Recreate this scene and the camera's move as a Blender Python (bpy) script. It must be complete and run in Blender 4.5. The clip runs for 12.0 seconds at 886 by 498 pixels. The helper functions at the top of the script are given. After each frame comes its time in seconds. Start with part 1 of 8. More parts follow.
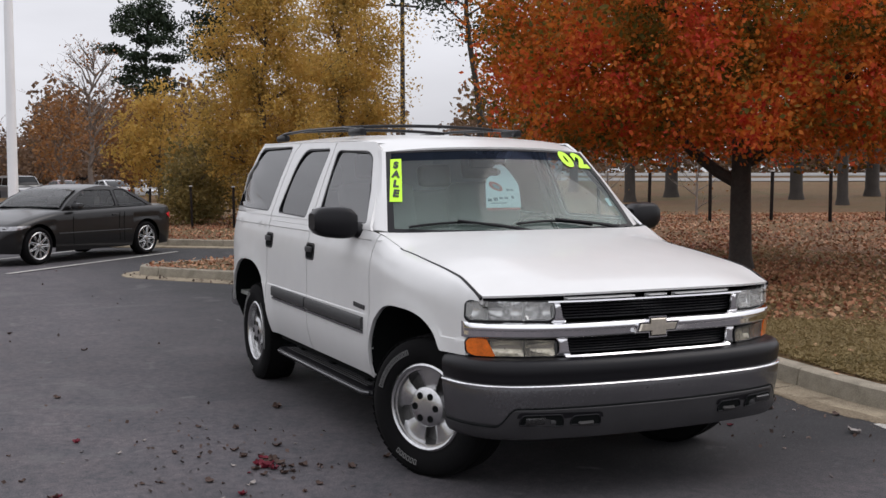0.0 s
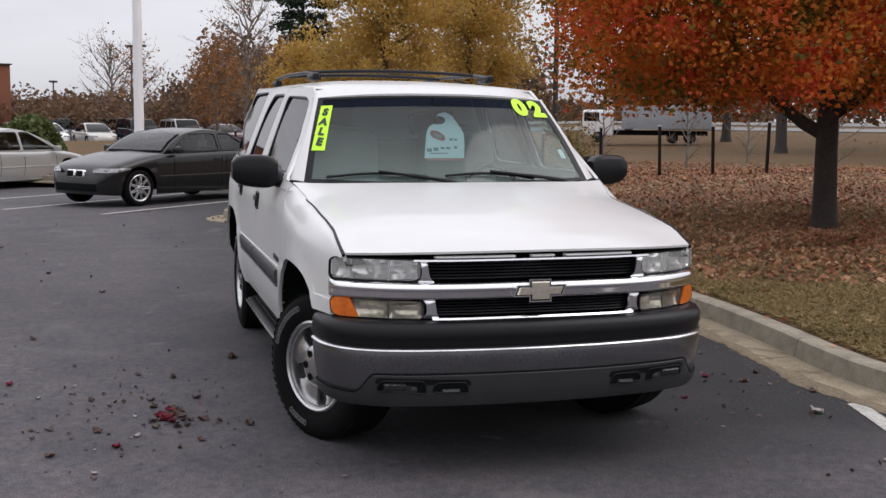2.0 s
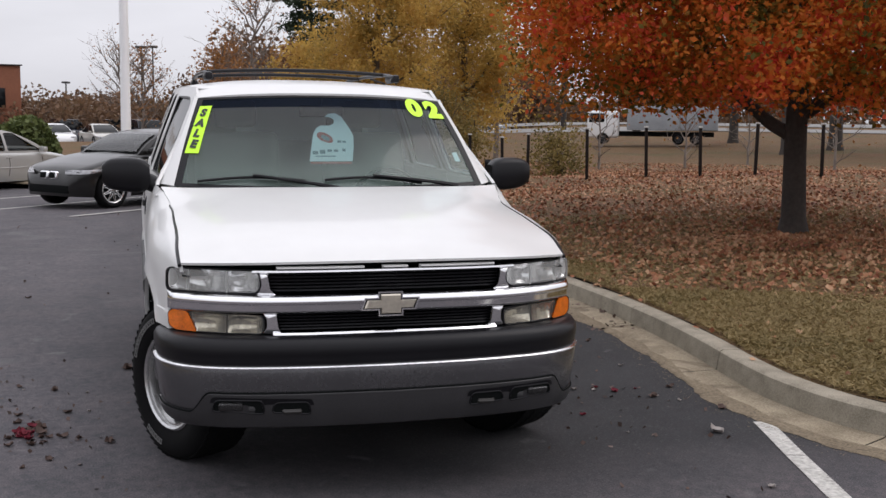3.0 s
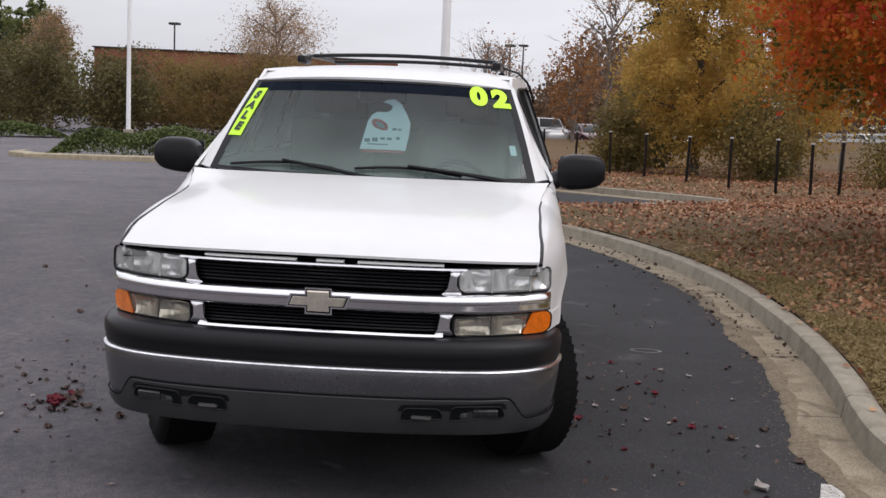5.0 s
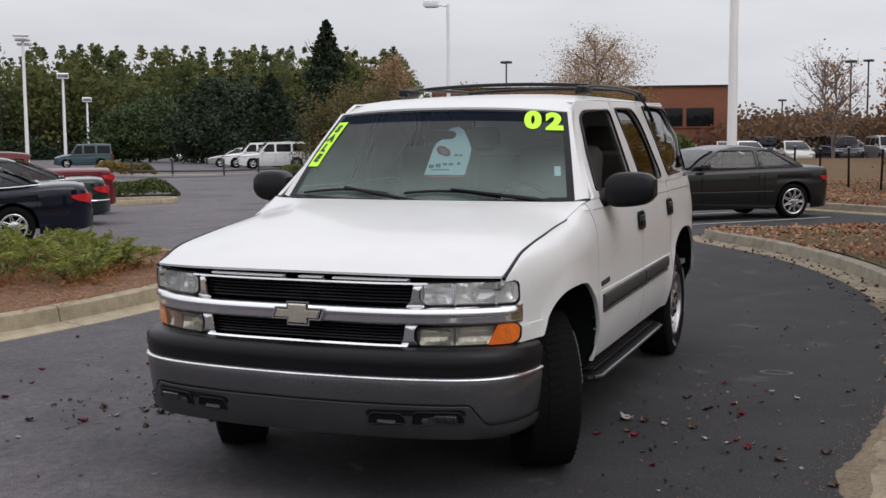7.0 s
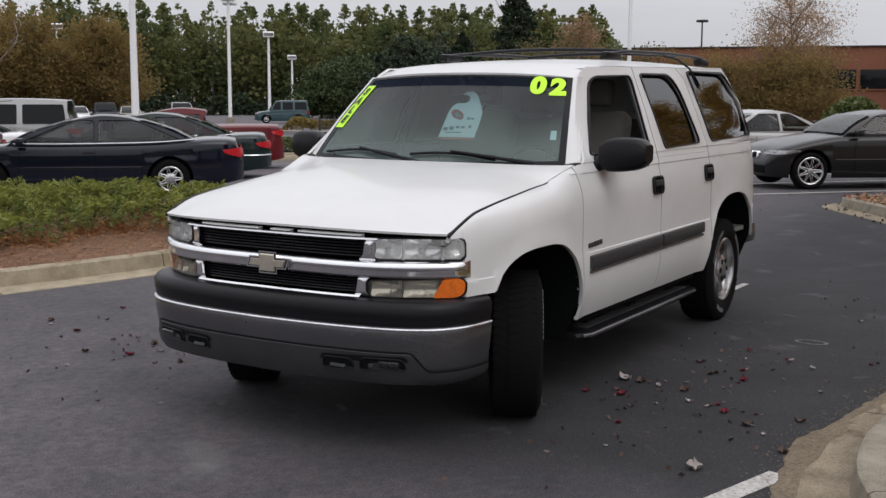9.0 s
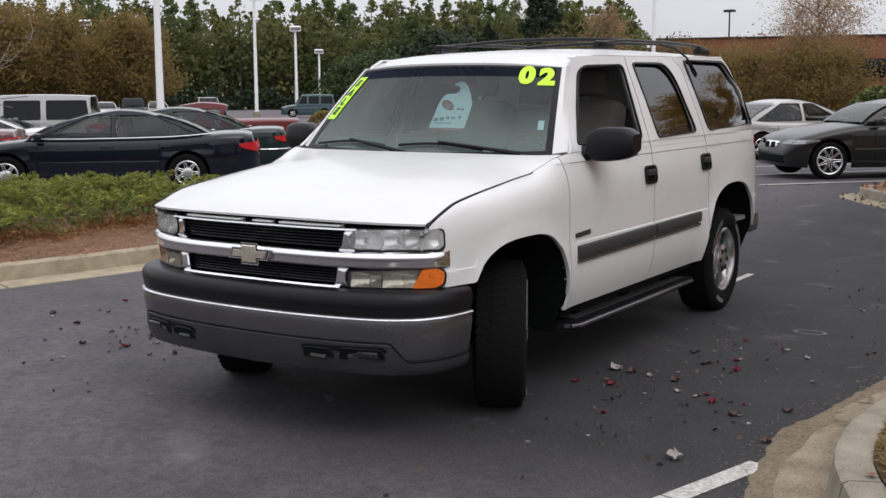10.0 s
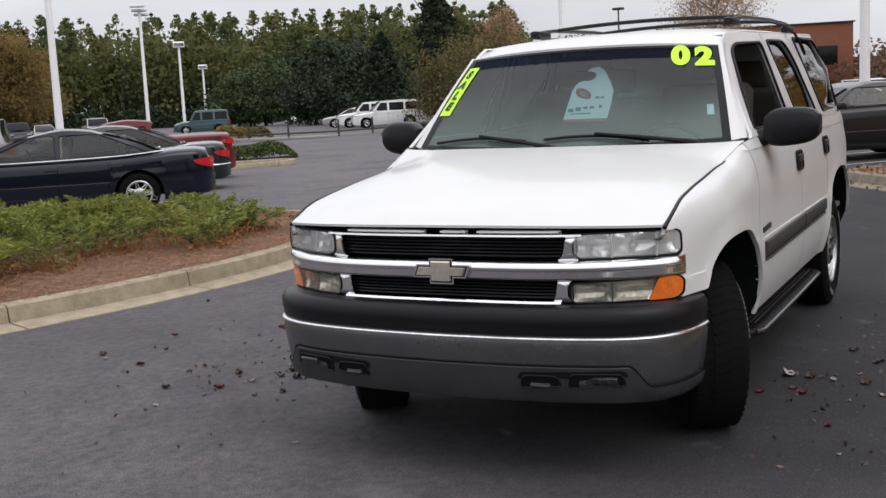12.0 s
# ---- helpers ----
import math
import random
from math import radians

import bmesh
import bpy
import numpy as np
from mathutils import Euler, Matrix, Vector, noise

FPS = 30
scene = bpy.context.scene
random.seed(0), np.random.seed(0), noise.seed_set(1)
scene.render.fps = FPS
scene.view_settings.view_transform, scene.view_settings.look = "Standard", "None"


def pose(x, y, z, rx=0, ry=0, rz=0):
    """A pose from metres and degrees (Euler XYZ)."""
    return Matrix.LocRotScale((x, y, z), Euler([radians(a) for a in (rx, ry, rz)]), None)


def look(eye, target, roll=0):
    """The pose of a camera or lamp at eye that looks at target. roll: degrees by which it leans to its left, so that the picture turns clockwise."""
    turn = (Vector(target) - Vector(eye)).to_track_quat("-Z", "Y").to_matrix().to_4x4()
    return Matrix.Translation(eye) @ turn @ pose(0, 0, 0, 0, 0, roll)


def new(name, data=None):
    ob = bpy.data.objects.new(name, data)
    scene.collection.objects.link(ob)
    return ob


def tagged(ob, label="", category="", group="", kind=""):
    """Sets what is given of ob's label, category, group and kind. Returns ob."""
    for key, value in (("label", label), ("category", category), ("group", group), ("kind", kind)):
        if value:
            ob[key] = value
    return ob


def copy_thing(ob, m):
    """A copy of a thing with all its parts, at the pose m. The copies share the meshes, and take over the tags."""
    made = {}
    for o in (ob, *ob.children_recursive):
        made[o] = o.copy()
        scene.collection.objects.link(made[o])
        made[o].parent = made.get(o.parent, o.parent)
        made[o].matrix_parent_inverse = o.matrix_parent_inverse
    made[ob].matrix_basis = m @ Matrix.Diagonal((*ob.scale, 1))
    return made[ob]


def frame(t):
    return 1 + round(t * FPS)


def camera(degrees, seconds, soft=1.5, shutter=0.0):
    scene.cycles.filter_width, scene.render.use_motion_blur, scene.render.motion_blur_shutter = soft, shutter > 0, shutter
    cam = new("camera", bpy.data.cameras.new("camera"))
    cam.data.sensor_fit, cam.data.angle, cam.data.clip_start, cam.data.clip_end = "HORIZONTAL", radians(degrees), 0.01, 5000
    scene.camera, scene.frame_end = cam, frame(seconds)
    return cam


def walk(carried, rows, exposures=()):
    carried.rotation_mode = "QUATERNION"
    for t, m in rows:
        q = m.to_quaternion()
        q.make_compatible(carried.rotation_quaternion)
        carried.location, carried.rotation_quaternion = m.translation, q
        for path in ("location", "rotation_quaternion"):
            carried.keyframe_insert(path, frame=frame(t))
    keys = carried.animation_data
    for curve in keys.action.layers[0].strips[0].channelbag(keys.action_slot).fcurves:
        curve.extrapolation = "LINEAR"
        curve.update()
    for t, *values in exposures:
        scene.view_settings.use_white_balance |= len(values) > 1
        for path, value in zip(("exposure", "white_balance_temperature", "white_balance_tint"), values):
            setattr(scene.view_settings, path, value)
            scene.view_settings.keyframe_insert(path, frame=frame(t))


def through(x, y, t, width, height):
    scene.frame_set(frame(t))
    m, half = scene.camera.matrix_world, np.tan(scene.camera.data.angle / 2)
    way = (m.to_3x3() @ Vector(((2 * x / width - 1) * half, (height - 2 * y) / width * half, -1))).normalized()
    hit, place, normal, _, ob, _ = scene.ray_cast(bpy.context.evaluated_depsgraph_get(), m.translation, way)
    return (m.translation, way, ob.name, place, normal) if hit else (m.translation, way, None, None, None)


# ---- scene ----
# ---- camera and its walk ----
cam = camera(42.5, 12.0, soft=1.5)
PATH = [
    (0, (5.523, -3.191, 1.57), (3.707, -2.365, 1.435), -0.1),
    (0.5, (5.67, -2.858, 1.575), (3.822, -2.104, 1.45), 0.3),
    (1, (5.687, -2.577, 1.573), (3.832, -1.853, 1.39), -1.4),
    (1.5, (5.625, -2.231, 1.581), (3.763, -1.526, 1.386), -1.0),
    (2, (5.679, -1.787, 1.581), (3.769, -1.241, 1.353), 0.5),
    (2.5, (5.621, -1.404, 1.561), (3.699, -0.897, 1.349), 1.2),
    (2.7, (5.593, -1.251, 1.577), (3.681, -0.708, 1.36), 0.9),
    (4.5, (5.33, 0.351, 1.603), (3.353, 0.365, 1.303), -1.2),
    (5, (5.24, 0.738, 1.567), (3.259, 0.612, 1.326), 2.4),
    (5.5, (5.192, 1.151, 1.59), (3.236, 0.769, 1.424), 1.6),
    (6, (5.233, 1.491, 1.555), (3.276, 1.099, 1.417), 0.7),
    (6.5, (5.268, 1.879, 1.564), (3.427, 1.138, 1.317), 0.8),
    (7, (5.202, 2.29, 1.567), (3.347, 1.57, 1.369), -0.4),
    (7.2, (5.208, 2.426, 1.56), (3.36, 1.678, 1.395), 0.4),
    (8.8, (5.048, 3.319, 1.587), (3.349, 2.287, 1.374), 0.4),
    (9, (5.015, 3.377, 1.593), (3.32, 2.35, 1.325), 0.2),
    (9.5, (4.9, 3.576, 1.598), (3.228, 2.498, 1.388), 0.8),
    (10, (4.898, 3.565, 1.58), (3.231, 2.495, 1.3), -0.3),
    (10.5, (5.002, 3.356, 1.571), (3.354, 2.251, 1.319), -3.6),
    (11, (5.013, 3.014, 1.523), (3.425, 1.823, 1.28), -3.3),
    (11.5, (4.995, 2.539, 1.521), (3.321, 1.466, 1.3), -2.1),
    (12, (4.941, 2.029, 1.521), (3.176, 1.127, 1.25), -2.9),
]
walk(cam, [(t, look(eye, target, roll)) for t, eye, target, roll in PATH], exposures=[(0.0, 0.06, 6500, 16), (2.5, 0.07, 6500, 17), (4.5, 0.13, 6500, 17), (5.0, 0.12, 6500, 17), (5.5, -0.07, 6500, 15), (6.0, -0.22, 6500, 15), (6.5, -0.20, 6500, 15), (7.0, -0.06, 6500, 15), (9.0, -0.12, 6500, 15), (9.5, 0.02, 6500, 15), (10.5, 0.13, 6500, 15), (11.0, 0.14, 6500, 16), (12.0, 0.12, 6500, 15)])

# ---- world and light: an even overcast sky, brighter overhead ----
world = bpy.data.worlds.new("overcast")
scene.world = world
world.use_nodes = True
wn, wl = world.node_tree.nodes, world.node_tree.links
wn.clear()
SUN_EL, SUN_AZ = radians(48), radians(70)
w_out = wn.new("ShaderNodeOutputWorld")
w_bg = wn.new("ShaderNodeBackground")
w_sky = wn.new("ShaderNodeTexSky")
w_sky.sky_type, w_sky.sun_disc = "NISHITA", False
w_sky.sun_elevation, w_sky.sun_rotation = SUN_EL, radians(90) - SUN_AZ
w_sky.air_density, w_sky.dust_density = 1.0, 4.0
w_dim = wn.new("ShaderNodeVectorMath")
w_dim.operation = "SCALE"
w_dim.inputs["Scale"].default_value = 0.10
w_co = wn.new("ShaderNodeTexCoord")
w_sep = wn.new("ShaderNodeSeparateXYZ")
w_ramp = wn.new("ShaderNodeMapRange")
w_ramp.inputs["From Min"].default_value, w_ramp.inputs["From Max"].default_value = 0.0, 1.0
w_ramp.inputs["To Min"].default_value, w_ramp.inputs["To Max"].default_value = 0.60, 1.62
w_up, w_bend = wn.new("ShaderNodeMath"), wn.new("ShaderNodeMath")
w_up.operation, w_bend.operation = "MAXIMUM", "POWER"
w_up.inputs[1].default_value, w_bend.inputs[1].default_value = 0.0, 0.7
w_map = wn.new("ShaderNodeMapping")
w_map.inputs["Scale"].default_value = (1.2, 1.2, 5.0)
w_noise = wn.new("ShaderNodeTexNoise")
w_noise.inputs["Scale"].default_value, w_noise.inputs["Detail"].default_value = 2.2, 5.0
w_cloud = wn.new("ShaderNodeMapRange")
w_cloud.inputs["From Min"].default_value, w_cloud.inputs["From Max"].default_value = 0.3, 0.7
w_cloud.inputs["To Min"].default_value, w_cloud.inputs["To Max"].default_value = 0.84, 1.08
w_mul = wn.new("ShaderNodeMath")
w_mul.operation = "MULTIPLY"
w_col = wn.new("ShaderNodeVectorMath")
w_col.operation = "SCALE"
w_col.inputs[0].default_value = (0.96, 1.0, 1.035)
w_mix = wn.new("ShaderNodeMix")
w_mix.data_type = "RGBA"
w_mix.inputs["Factor"].default_value = 0.93
wl.new(w_co.outputs["Generated"], w_sep.inputs[0])
wl.new(w_sep.outputs["Z"], w_up.inputs[0])
wl.new(w_up.outputs[0], w_bend.inputs[0])
wl.new(w_bend.outputs[0], w_ramp.inputs["Value"])
wl.new(w_co.outputs["Generated"], w_map.inputs["Vector"])
wl.new(w_map.outputs[0], w_noise.inputs["Vector"])
wl.new(w_noise.outputs[0], w_cloud.inputs["Value"])
wl.new(w_ramp.outputs[0], w_mul.inputs[0])
wl.new(w_cloud.outputs[0], w_mul.inputs[1])
wl.new(w_mul.outputs[0], w_col.inputs["Scale"])
wl.new(w_sky.outputs[0], w_dim.inputs[0])
wl.new(w_dim.outputs[0], w_mix.inputs["A"])
wl.new(w_col.outputs[0], w_mix.inputs["B"])
wl.new(w_mix.outputs["Result"], w_bg.inputs["Color"])
wl.new(w_bg.outputs[0], w_out.inputs["Surface"])
sun = new("sun", bpy.data.lights.new("sun", "SUN"))
sun.data.energy, sun.data.angle, sun.data.color = 0.65, radians(40), (1.0, 0.96, 0.9)
sun.matrix_world = look((math.cos(SUN_AZ) * 40, math.sin(SUN_AZ) * 40, 45), (0, 0, 0))

# ---- materials ----


def mat(name, col, rough=0.5, metal=0.0, vary=0.12, scale=2.0, fine=60.0, bump=0.0, spec=0.5, coat=0.0, tint=None):
    """A painted, plastic, stone or metal surface: blotches at one scale, grain at another."""
    m = bpy.data.materials.new(name)
    m.use_nodes = True
    n, l = m.node_tree.nodes, m.node_tree.links
    b = n["Principled BSDF"]
    b.inputs["Roughness"].default_value, b.inputs["Metallic"].default_value = rough, metal
    b.inputs["Specular IOR Level"].default_value, b.inputs["Coat Weight"].default_value = spec, coat
    b.inputs["Coat Roughness"].default_value = 0.04
    co = n.new("ShaderNodeTexCoord")
    big, small = n.new("ShaderNodeTexNoise"), n.new("ShaderNodeTexNoise")
    big.inputs["Scale"].default_value, big.inputs["Detail"].default_value = scale, 4
    small.inputs["Scale"].default_value, small.inputs["Detail"].default_value = fine, 3
    add = n.new("ShaderNodeMath")
    add.operation = "ADD"
    rng = n.new("ShaderNodeMapRange")
    rng.inputs["From Min"].default_value, rng.inputs["From Max"].default_value = 0.6, 1.4
    mix = n.new("ShaderNodeMix")
    mix.data_type = "RGBA"
    lo, hi = [c * (1 - vary) for c in col], [min(1, c * (1 + vary)) for c in col]
    if tint:
        hi = tint
    mix.inputs["A"].default_value, mix.inputs["B"].default_value = (*lo, 1), (*hi, 1)
    l.new(co.outputs["Object"], big.inputs["Vector"])
    l.new(co.outputs["Object"], small.inputs["Vector"])
    l.new(big.outputs[0], add.inputs[0])
    l.new(small.outputs[0], add.inputs[1])
    l.new(add.outputs[0], rng.inputs["Value"])
    l.new(rng.outputs[0], mix.inputs["Factor"])
    l.new(mix.outputs["Result"], b.inputs["Base Color"])
    if bump:
        bm_ = n.new("ShaderNodeBump")
        bm_.inputs["Strength"].default_value, bm_.inputs["Distance"].default_value = bump, 0.01
        l.new(small.outputs[0], bm_.inputs["Height"])
        l.new(bm_.outputs[0], b.inputs["Normal"])
    return m


def leaf_mat(name, cols, rough=0.6, through=0.35, own=0.55, drift=0.45, scale=0.7):
    """Foliage and litter: every leaf takes one of the colours."""
    m = bpy.data.materials.new(name)
    m.use_nodes = True
    n, l = m.node_tree.nodes, m.node_tree.links
    b = n["Principled BSDF"]
    b.inputs["Roughness"].default_value = rough
    b.inputs["Specular IOR Level"].default_value = 0.25
    geo = n.new("ShaderNodeNewGeometry")
    ramp = n.new("ShaderNodeValToRGB")
    ramp.color_ramp.interpolation = "LINEAR"
    while len(ramp.color_ramp.elements) < len(cols):
        ramp.color_ramp.elements.new(0.5)
    for k, c in enumerate(cols):
        ramp.color_ramp.elements[k].position = k / max(1, len(cols) - 1)
        ramp.color_ramp.elements[k].color = (*c, 1)
    co = n.new("ShaderNodeTexCoord")
    big = n.new("ShaderNodeTexNoise")
    big.inputs["Scale"].default_value, big.inputs["Detail"].default_value = scale, 2
    add = n.new("ShaderNodeMath")
    add.operation = "MULTIPLY_ADD"
    add.inputs[1].default_value = own
    sub = n.new("ShaderNodeMapRange")
    sub.inputs["From Min"].default_value, sub.inputs["From Max"].default_value = 0.35, 0.65
    sub.inputs["To Min"].default_value, sub.inputs["To Max"].default_value = 0.0, drift
    l.new(co.outputs["Object"], big.inputs["Vector"])
    l.new(big.outputs[0], sub.inputs["Value"])
    l.new(geo.outputs["Random Per Island"], add.inputs[0])
    l.new(sub.outputs[0], add.inputs[2])
    l.new(add.outputs[0], ramp.inputs["Fac"])
    l.new(ramp.outputs[0], b.inputs["Base Color"])
    if through:
        tr = n.new("ShaderNodeBsdfTranslucent")
        mx = n.new("ShaderNodeMixShader")
        mx.inputs[0].default_value = through
        l.new(ramp.outputs[0], tr.inputs["Color"])
        l.new(b.outputs[0], mx.inputs[1])
        l.new(tr.outputs[0], mx.inputs[2])
        l.new(mx.outputs[0], n["Material Output"].inputs["Surface"])
    return m


def glass_mat(name, tint, rough=0.02, ior=1.45, base=0.0, haze=0.0):
    """Thin glass: tinted see-through, with a mirror of the sky that grows at a slant."""
    m = bpy.data.materials.new(name)
    m.use_nodes = True
    n, l = m.node_tree.nodes, m.node_tree.links
    n.remove(n["Principled BSDF"])
    tr, gl = n.new("ShaderNodeBsdfTransparent"), n.new("ShaderNodeBsdfGlossy")
    tr.inputs["Color"].default_value = (*tint, 1)
    gl.inputs["Roughness"].default_value = rough
    fr = n.new("ShaderNodeFresnel")
    fr.inputs["IOR"].default_value = ior
    mx = n.new("ShaderNodeMixShader")
    add = n.new("ShaderNodeMath")
    add.operation = "ADD"
    add.inputs[1].default_value = base
    add.use_clamp = True
    l.new(fr.outputs[0], add.inputs[0])
    l.new(add.outputs[0], mx.inputs[0])
    l.new(tr.outputs[0], mx.inputs[1])
    l.new(gl.outputs[0], mx.inputs[2])
    if haze:
        df, m2 = n.new("ShaderNodeBsdfDiffuse"), n.new("ShaderNodeMixShader")
        df.inputs["Color"].default_value = (0.75, 0.76, 0.74, 1)
        m2.inputs[0].default_value = haze
        l.new(mx.outputs[0], m2.inputs[1])
        l.new(df.outputs[0], m2.inputs[2])
        mx = m2
    l.new(mx.outputs[0], n["Material Output"].inputs["Surface"])
    return m


def ground_mat(name, stops, scales, rough=0.95, bump=0.6, dist=0.02, speck=None):
    """Ground in three layers of noise between colours, with grain relief."""
    m = bpy.data.materials.new(name)
    m.use_nodes = True
    n, l = m.node_tree.nodes, m.node_tree.links
    b = n["Principled BSDF"]
    b.inputs["Roughness"].default_value = rough
    b.inputs["Specular IOR Level"].default_value = 0.3
    co = n.new("ShaderNodeTexCoord")
    prev = None
    heights = []
    for k, (lo, hi, amount) in enumerate(stops):
        t = n.new("ShaderNodeTexNoise")
        t.inputs["Scale"].default_value, t.inputs["Detail"].default_value = scales[k], 6
        t.inputs["Roughness"].default_value = 0.62
        l.new(co.outputs["Object"], t.inputs["Vector"])
        r = n.new("ShaderNodeMapRange")
        r.inputs["From Min"].default_value, r.inputs["From Max"].default_value = 0.36, 0.64
        l.new(t.outputs[0], r.inputs["Value"])
        mx = n.new("ShaderNodeMix")
        mx.data_type = "RGBA"
        mx.inputs["A"].default_value, mx.inputs["B"].default_value = (*lo, 1), (*hi, 1)
        l.new(r.outputs[0], mx.inputs["Factor"])
        heights.append(t)
        if prev is None:
            prev = mx
        else:
            both = n.new("ShaderNodeMix")
            both.data_type, both.blend_type = "RGBA", "MIX"
            both.inputs["Factor"].default_value = amount
            l.new(prev.outputs["Result"], both.inputs["A"])
            l.new(mx.outputs["Result"], both.inputs["B"])
            prev = both
    out = prev.outputs["Result"]
    if speck:
        size, c, share = speck
        v = n.new("ShaderNodeTexVoronoi")
        v.inputs["Scale"].default_value = size
        l.new(co.outputs["Object"], v.inputs["Vector"])
        cut = n.new("ShaderNodeMath")
        cut.operation = "LESS_THAN"
        cut.inputs[1].default_value = share
        sp = n.new("ShaderNodeSeparateColor")
        l.new(v.outputs["Color"], sp.inputs[0])
        l.new(sp.outputs[0], cut.inputs[0])
        half = n.new("ShaderNodeMath")
        half.operation = "MULTIPLY"
        half.inputs[1].default_value = 0.3
        l.new(cut.outputs[0], half.inputs[0])
        mx = n.new("ShaderNodeMix")
        mx.data_type = "RGBA"
        mx.inputs["B"].default_value = (*c, 1)
        l.new(half.outputs[0], mx.inputs["Factor"])
        l.new(out, mx.inputs["A"])
        out = mx.outputs["Result"]
    l.new(out, b.inputs["Base Color"])
    bp = n.new("ShaderNodeBump")
    bp.inputs["Strength"].default_value, bp.inputs["Distance"].default_value = bump, dist
    l.new(heights[-1].outputs[0], bp.inputs["Height"])
    l.new(bp.outputs[0], b.inputs["Normal"])
    return m


M_ASPHALT = ground_mat("worn_asphalt", [((0.0135, 0.0135, 0.0152), (0.034, 0.0335, 0.036), 1), ((0.010, 0.0102, 0.0116), (0.041, 0.0402, 0.042), 0.5), ((0.011, 0.011, 0.0128), (0.062, 0.0605, 0.063), 0.4)], (0.16, 1.3, 95.0), rough=0.88, bump=0.5, dist=0.005, speck=(130.0, (0.11, 0.108, 0.106), 0.05))


def wear_and_sheen(m, x0, x1, y0, y1, col):
    """Older, paler asphalt beyond a ragged seam, with grazing sheen put into the colour."""
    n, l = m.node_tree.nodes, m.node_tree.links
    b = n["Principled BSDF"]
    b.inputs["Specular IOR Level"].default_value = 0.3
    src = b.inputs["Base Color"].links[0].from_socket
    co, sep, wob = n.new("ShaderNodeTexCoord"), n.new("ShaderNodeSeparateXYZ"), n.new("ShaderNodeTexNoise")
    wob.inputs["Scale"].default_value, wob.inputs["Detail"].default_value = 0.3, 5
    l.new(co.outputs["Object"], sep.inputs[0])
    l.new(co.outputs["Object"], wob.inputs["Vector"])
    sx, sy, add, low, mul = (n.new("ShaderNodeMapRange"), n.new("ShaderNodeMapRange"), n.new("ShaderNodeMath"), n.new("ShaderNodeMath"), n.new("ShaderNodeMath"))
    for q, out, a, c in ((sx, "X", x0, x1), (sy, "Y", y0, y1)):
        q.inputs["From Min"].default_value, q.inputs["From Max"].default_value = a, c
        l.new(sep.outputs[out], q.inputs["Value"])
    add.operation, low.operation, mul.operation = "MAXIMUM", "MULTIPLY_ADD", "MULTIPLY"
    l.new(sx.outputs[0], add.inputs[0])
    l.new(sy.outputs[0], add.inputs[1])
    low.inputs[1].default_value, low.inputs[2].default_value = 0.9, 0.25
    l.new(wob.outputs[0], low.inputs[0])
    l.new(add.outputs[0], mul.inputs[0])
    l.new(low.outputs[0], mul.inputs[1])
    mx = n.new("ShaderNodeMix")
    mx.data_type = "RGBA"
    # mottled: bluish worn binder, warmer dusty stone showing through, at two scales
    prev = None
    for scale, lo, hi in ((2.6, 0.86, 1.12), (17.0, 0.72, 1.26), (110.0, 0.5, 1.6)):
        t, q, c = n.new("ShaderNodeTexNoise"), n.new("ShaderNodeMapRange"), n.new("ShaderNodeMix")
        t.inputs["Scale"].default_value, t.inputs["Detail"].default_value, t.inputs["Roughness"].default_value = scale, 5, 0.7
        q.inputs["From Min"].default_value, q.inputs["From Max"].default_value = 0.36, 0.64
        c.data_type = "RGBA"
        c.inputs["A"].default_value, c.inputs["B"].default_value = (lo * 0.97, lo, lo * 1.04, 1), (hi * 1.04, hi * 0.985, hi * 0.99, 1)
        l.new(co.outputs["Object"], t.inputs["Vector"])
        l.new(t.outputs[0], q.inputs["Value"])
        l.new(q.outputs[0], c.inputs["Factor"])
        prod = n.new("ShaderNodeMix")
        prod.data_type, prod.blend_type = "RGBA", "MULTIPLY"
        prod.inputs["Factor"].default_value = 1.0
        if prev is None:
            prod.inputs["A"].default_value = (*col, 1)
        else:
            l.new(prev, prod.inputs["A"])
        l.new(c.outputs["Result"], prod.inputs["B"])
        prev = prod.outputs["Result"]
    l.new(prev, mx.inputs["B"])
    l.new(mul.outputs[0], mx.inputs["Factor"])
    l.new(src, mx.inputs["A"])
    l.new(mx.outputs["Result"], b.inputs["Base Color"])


wear_and_sheen(M_ASPHALT, -900.0, -1000.0, 0.4, -1.6, (0.094, 0.092, 0.095))
# far lot: older asphalt, plus its sheen at grazing angles painted as paler colour
wear_and_sheen(M_ASPHALT, -900.0, -1000.0, -3.0, -10.0, (0.125, 0.123, 0.125))
wear_and_sheen(M_ASPHALT, 0.45, 1.5, 900.0, 1000.0, (0.087, 0.0845, 0.086))


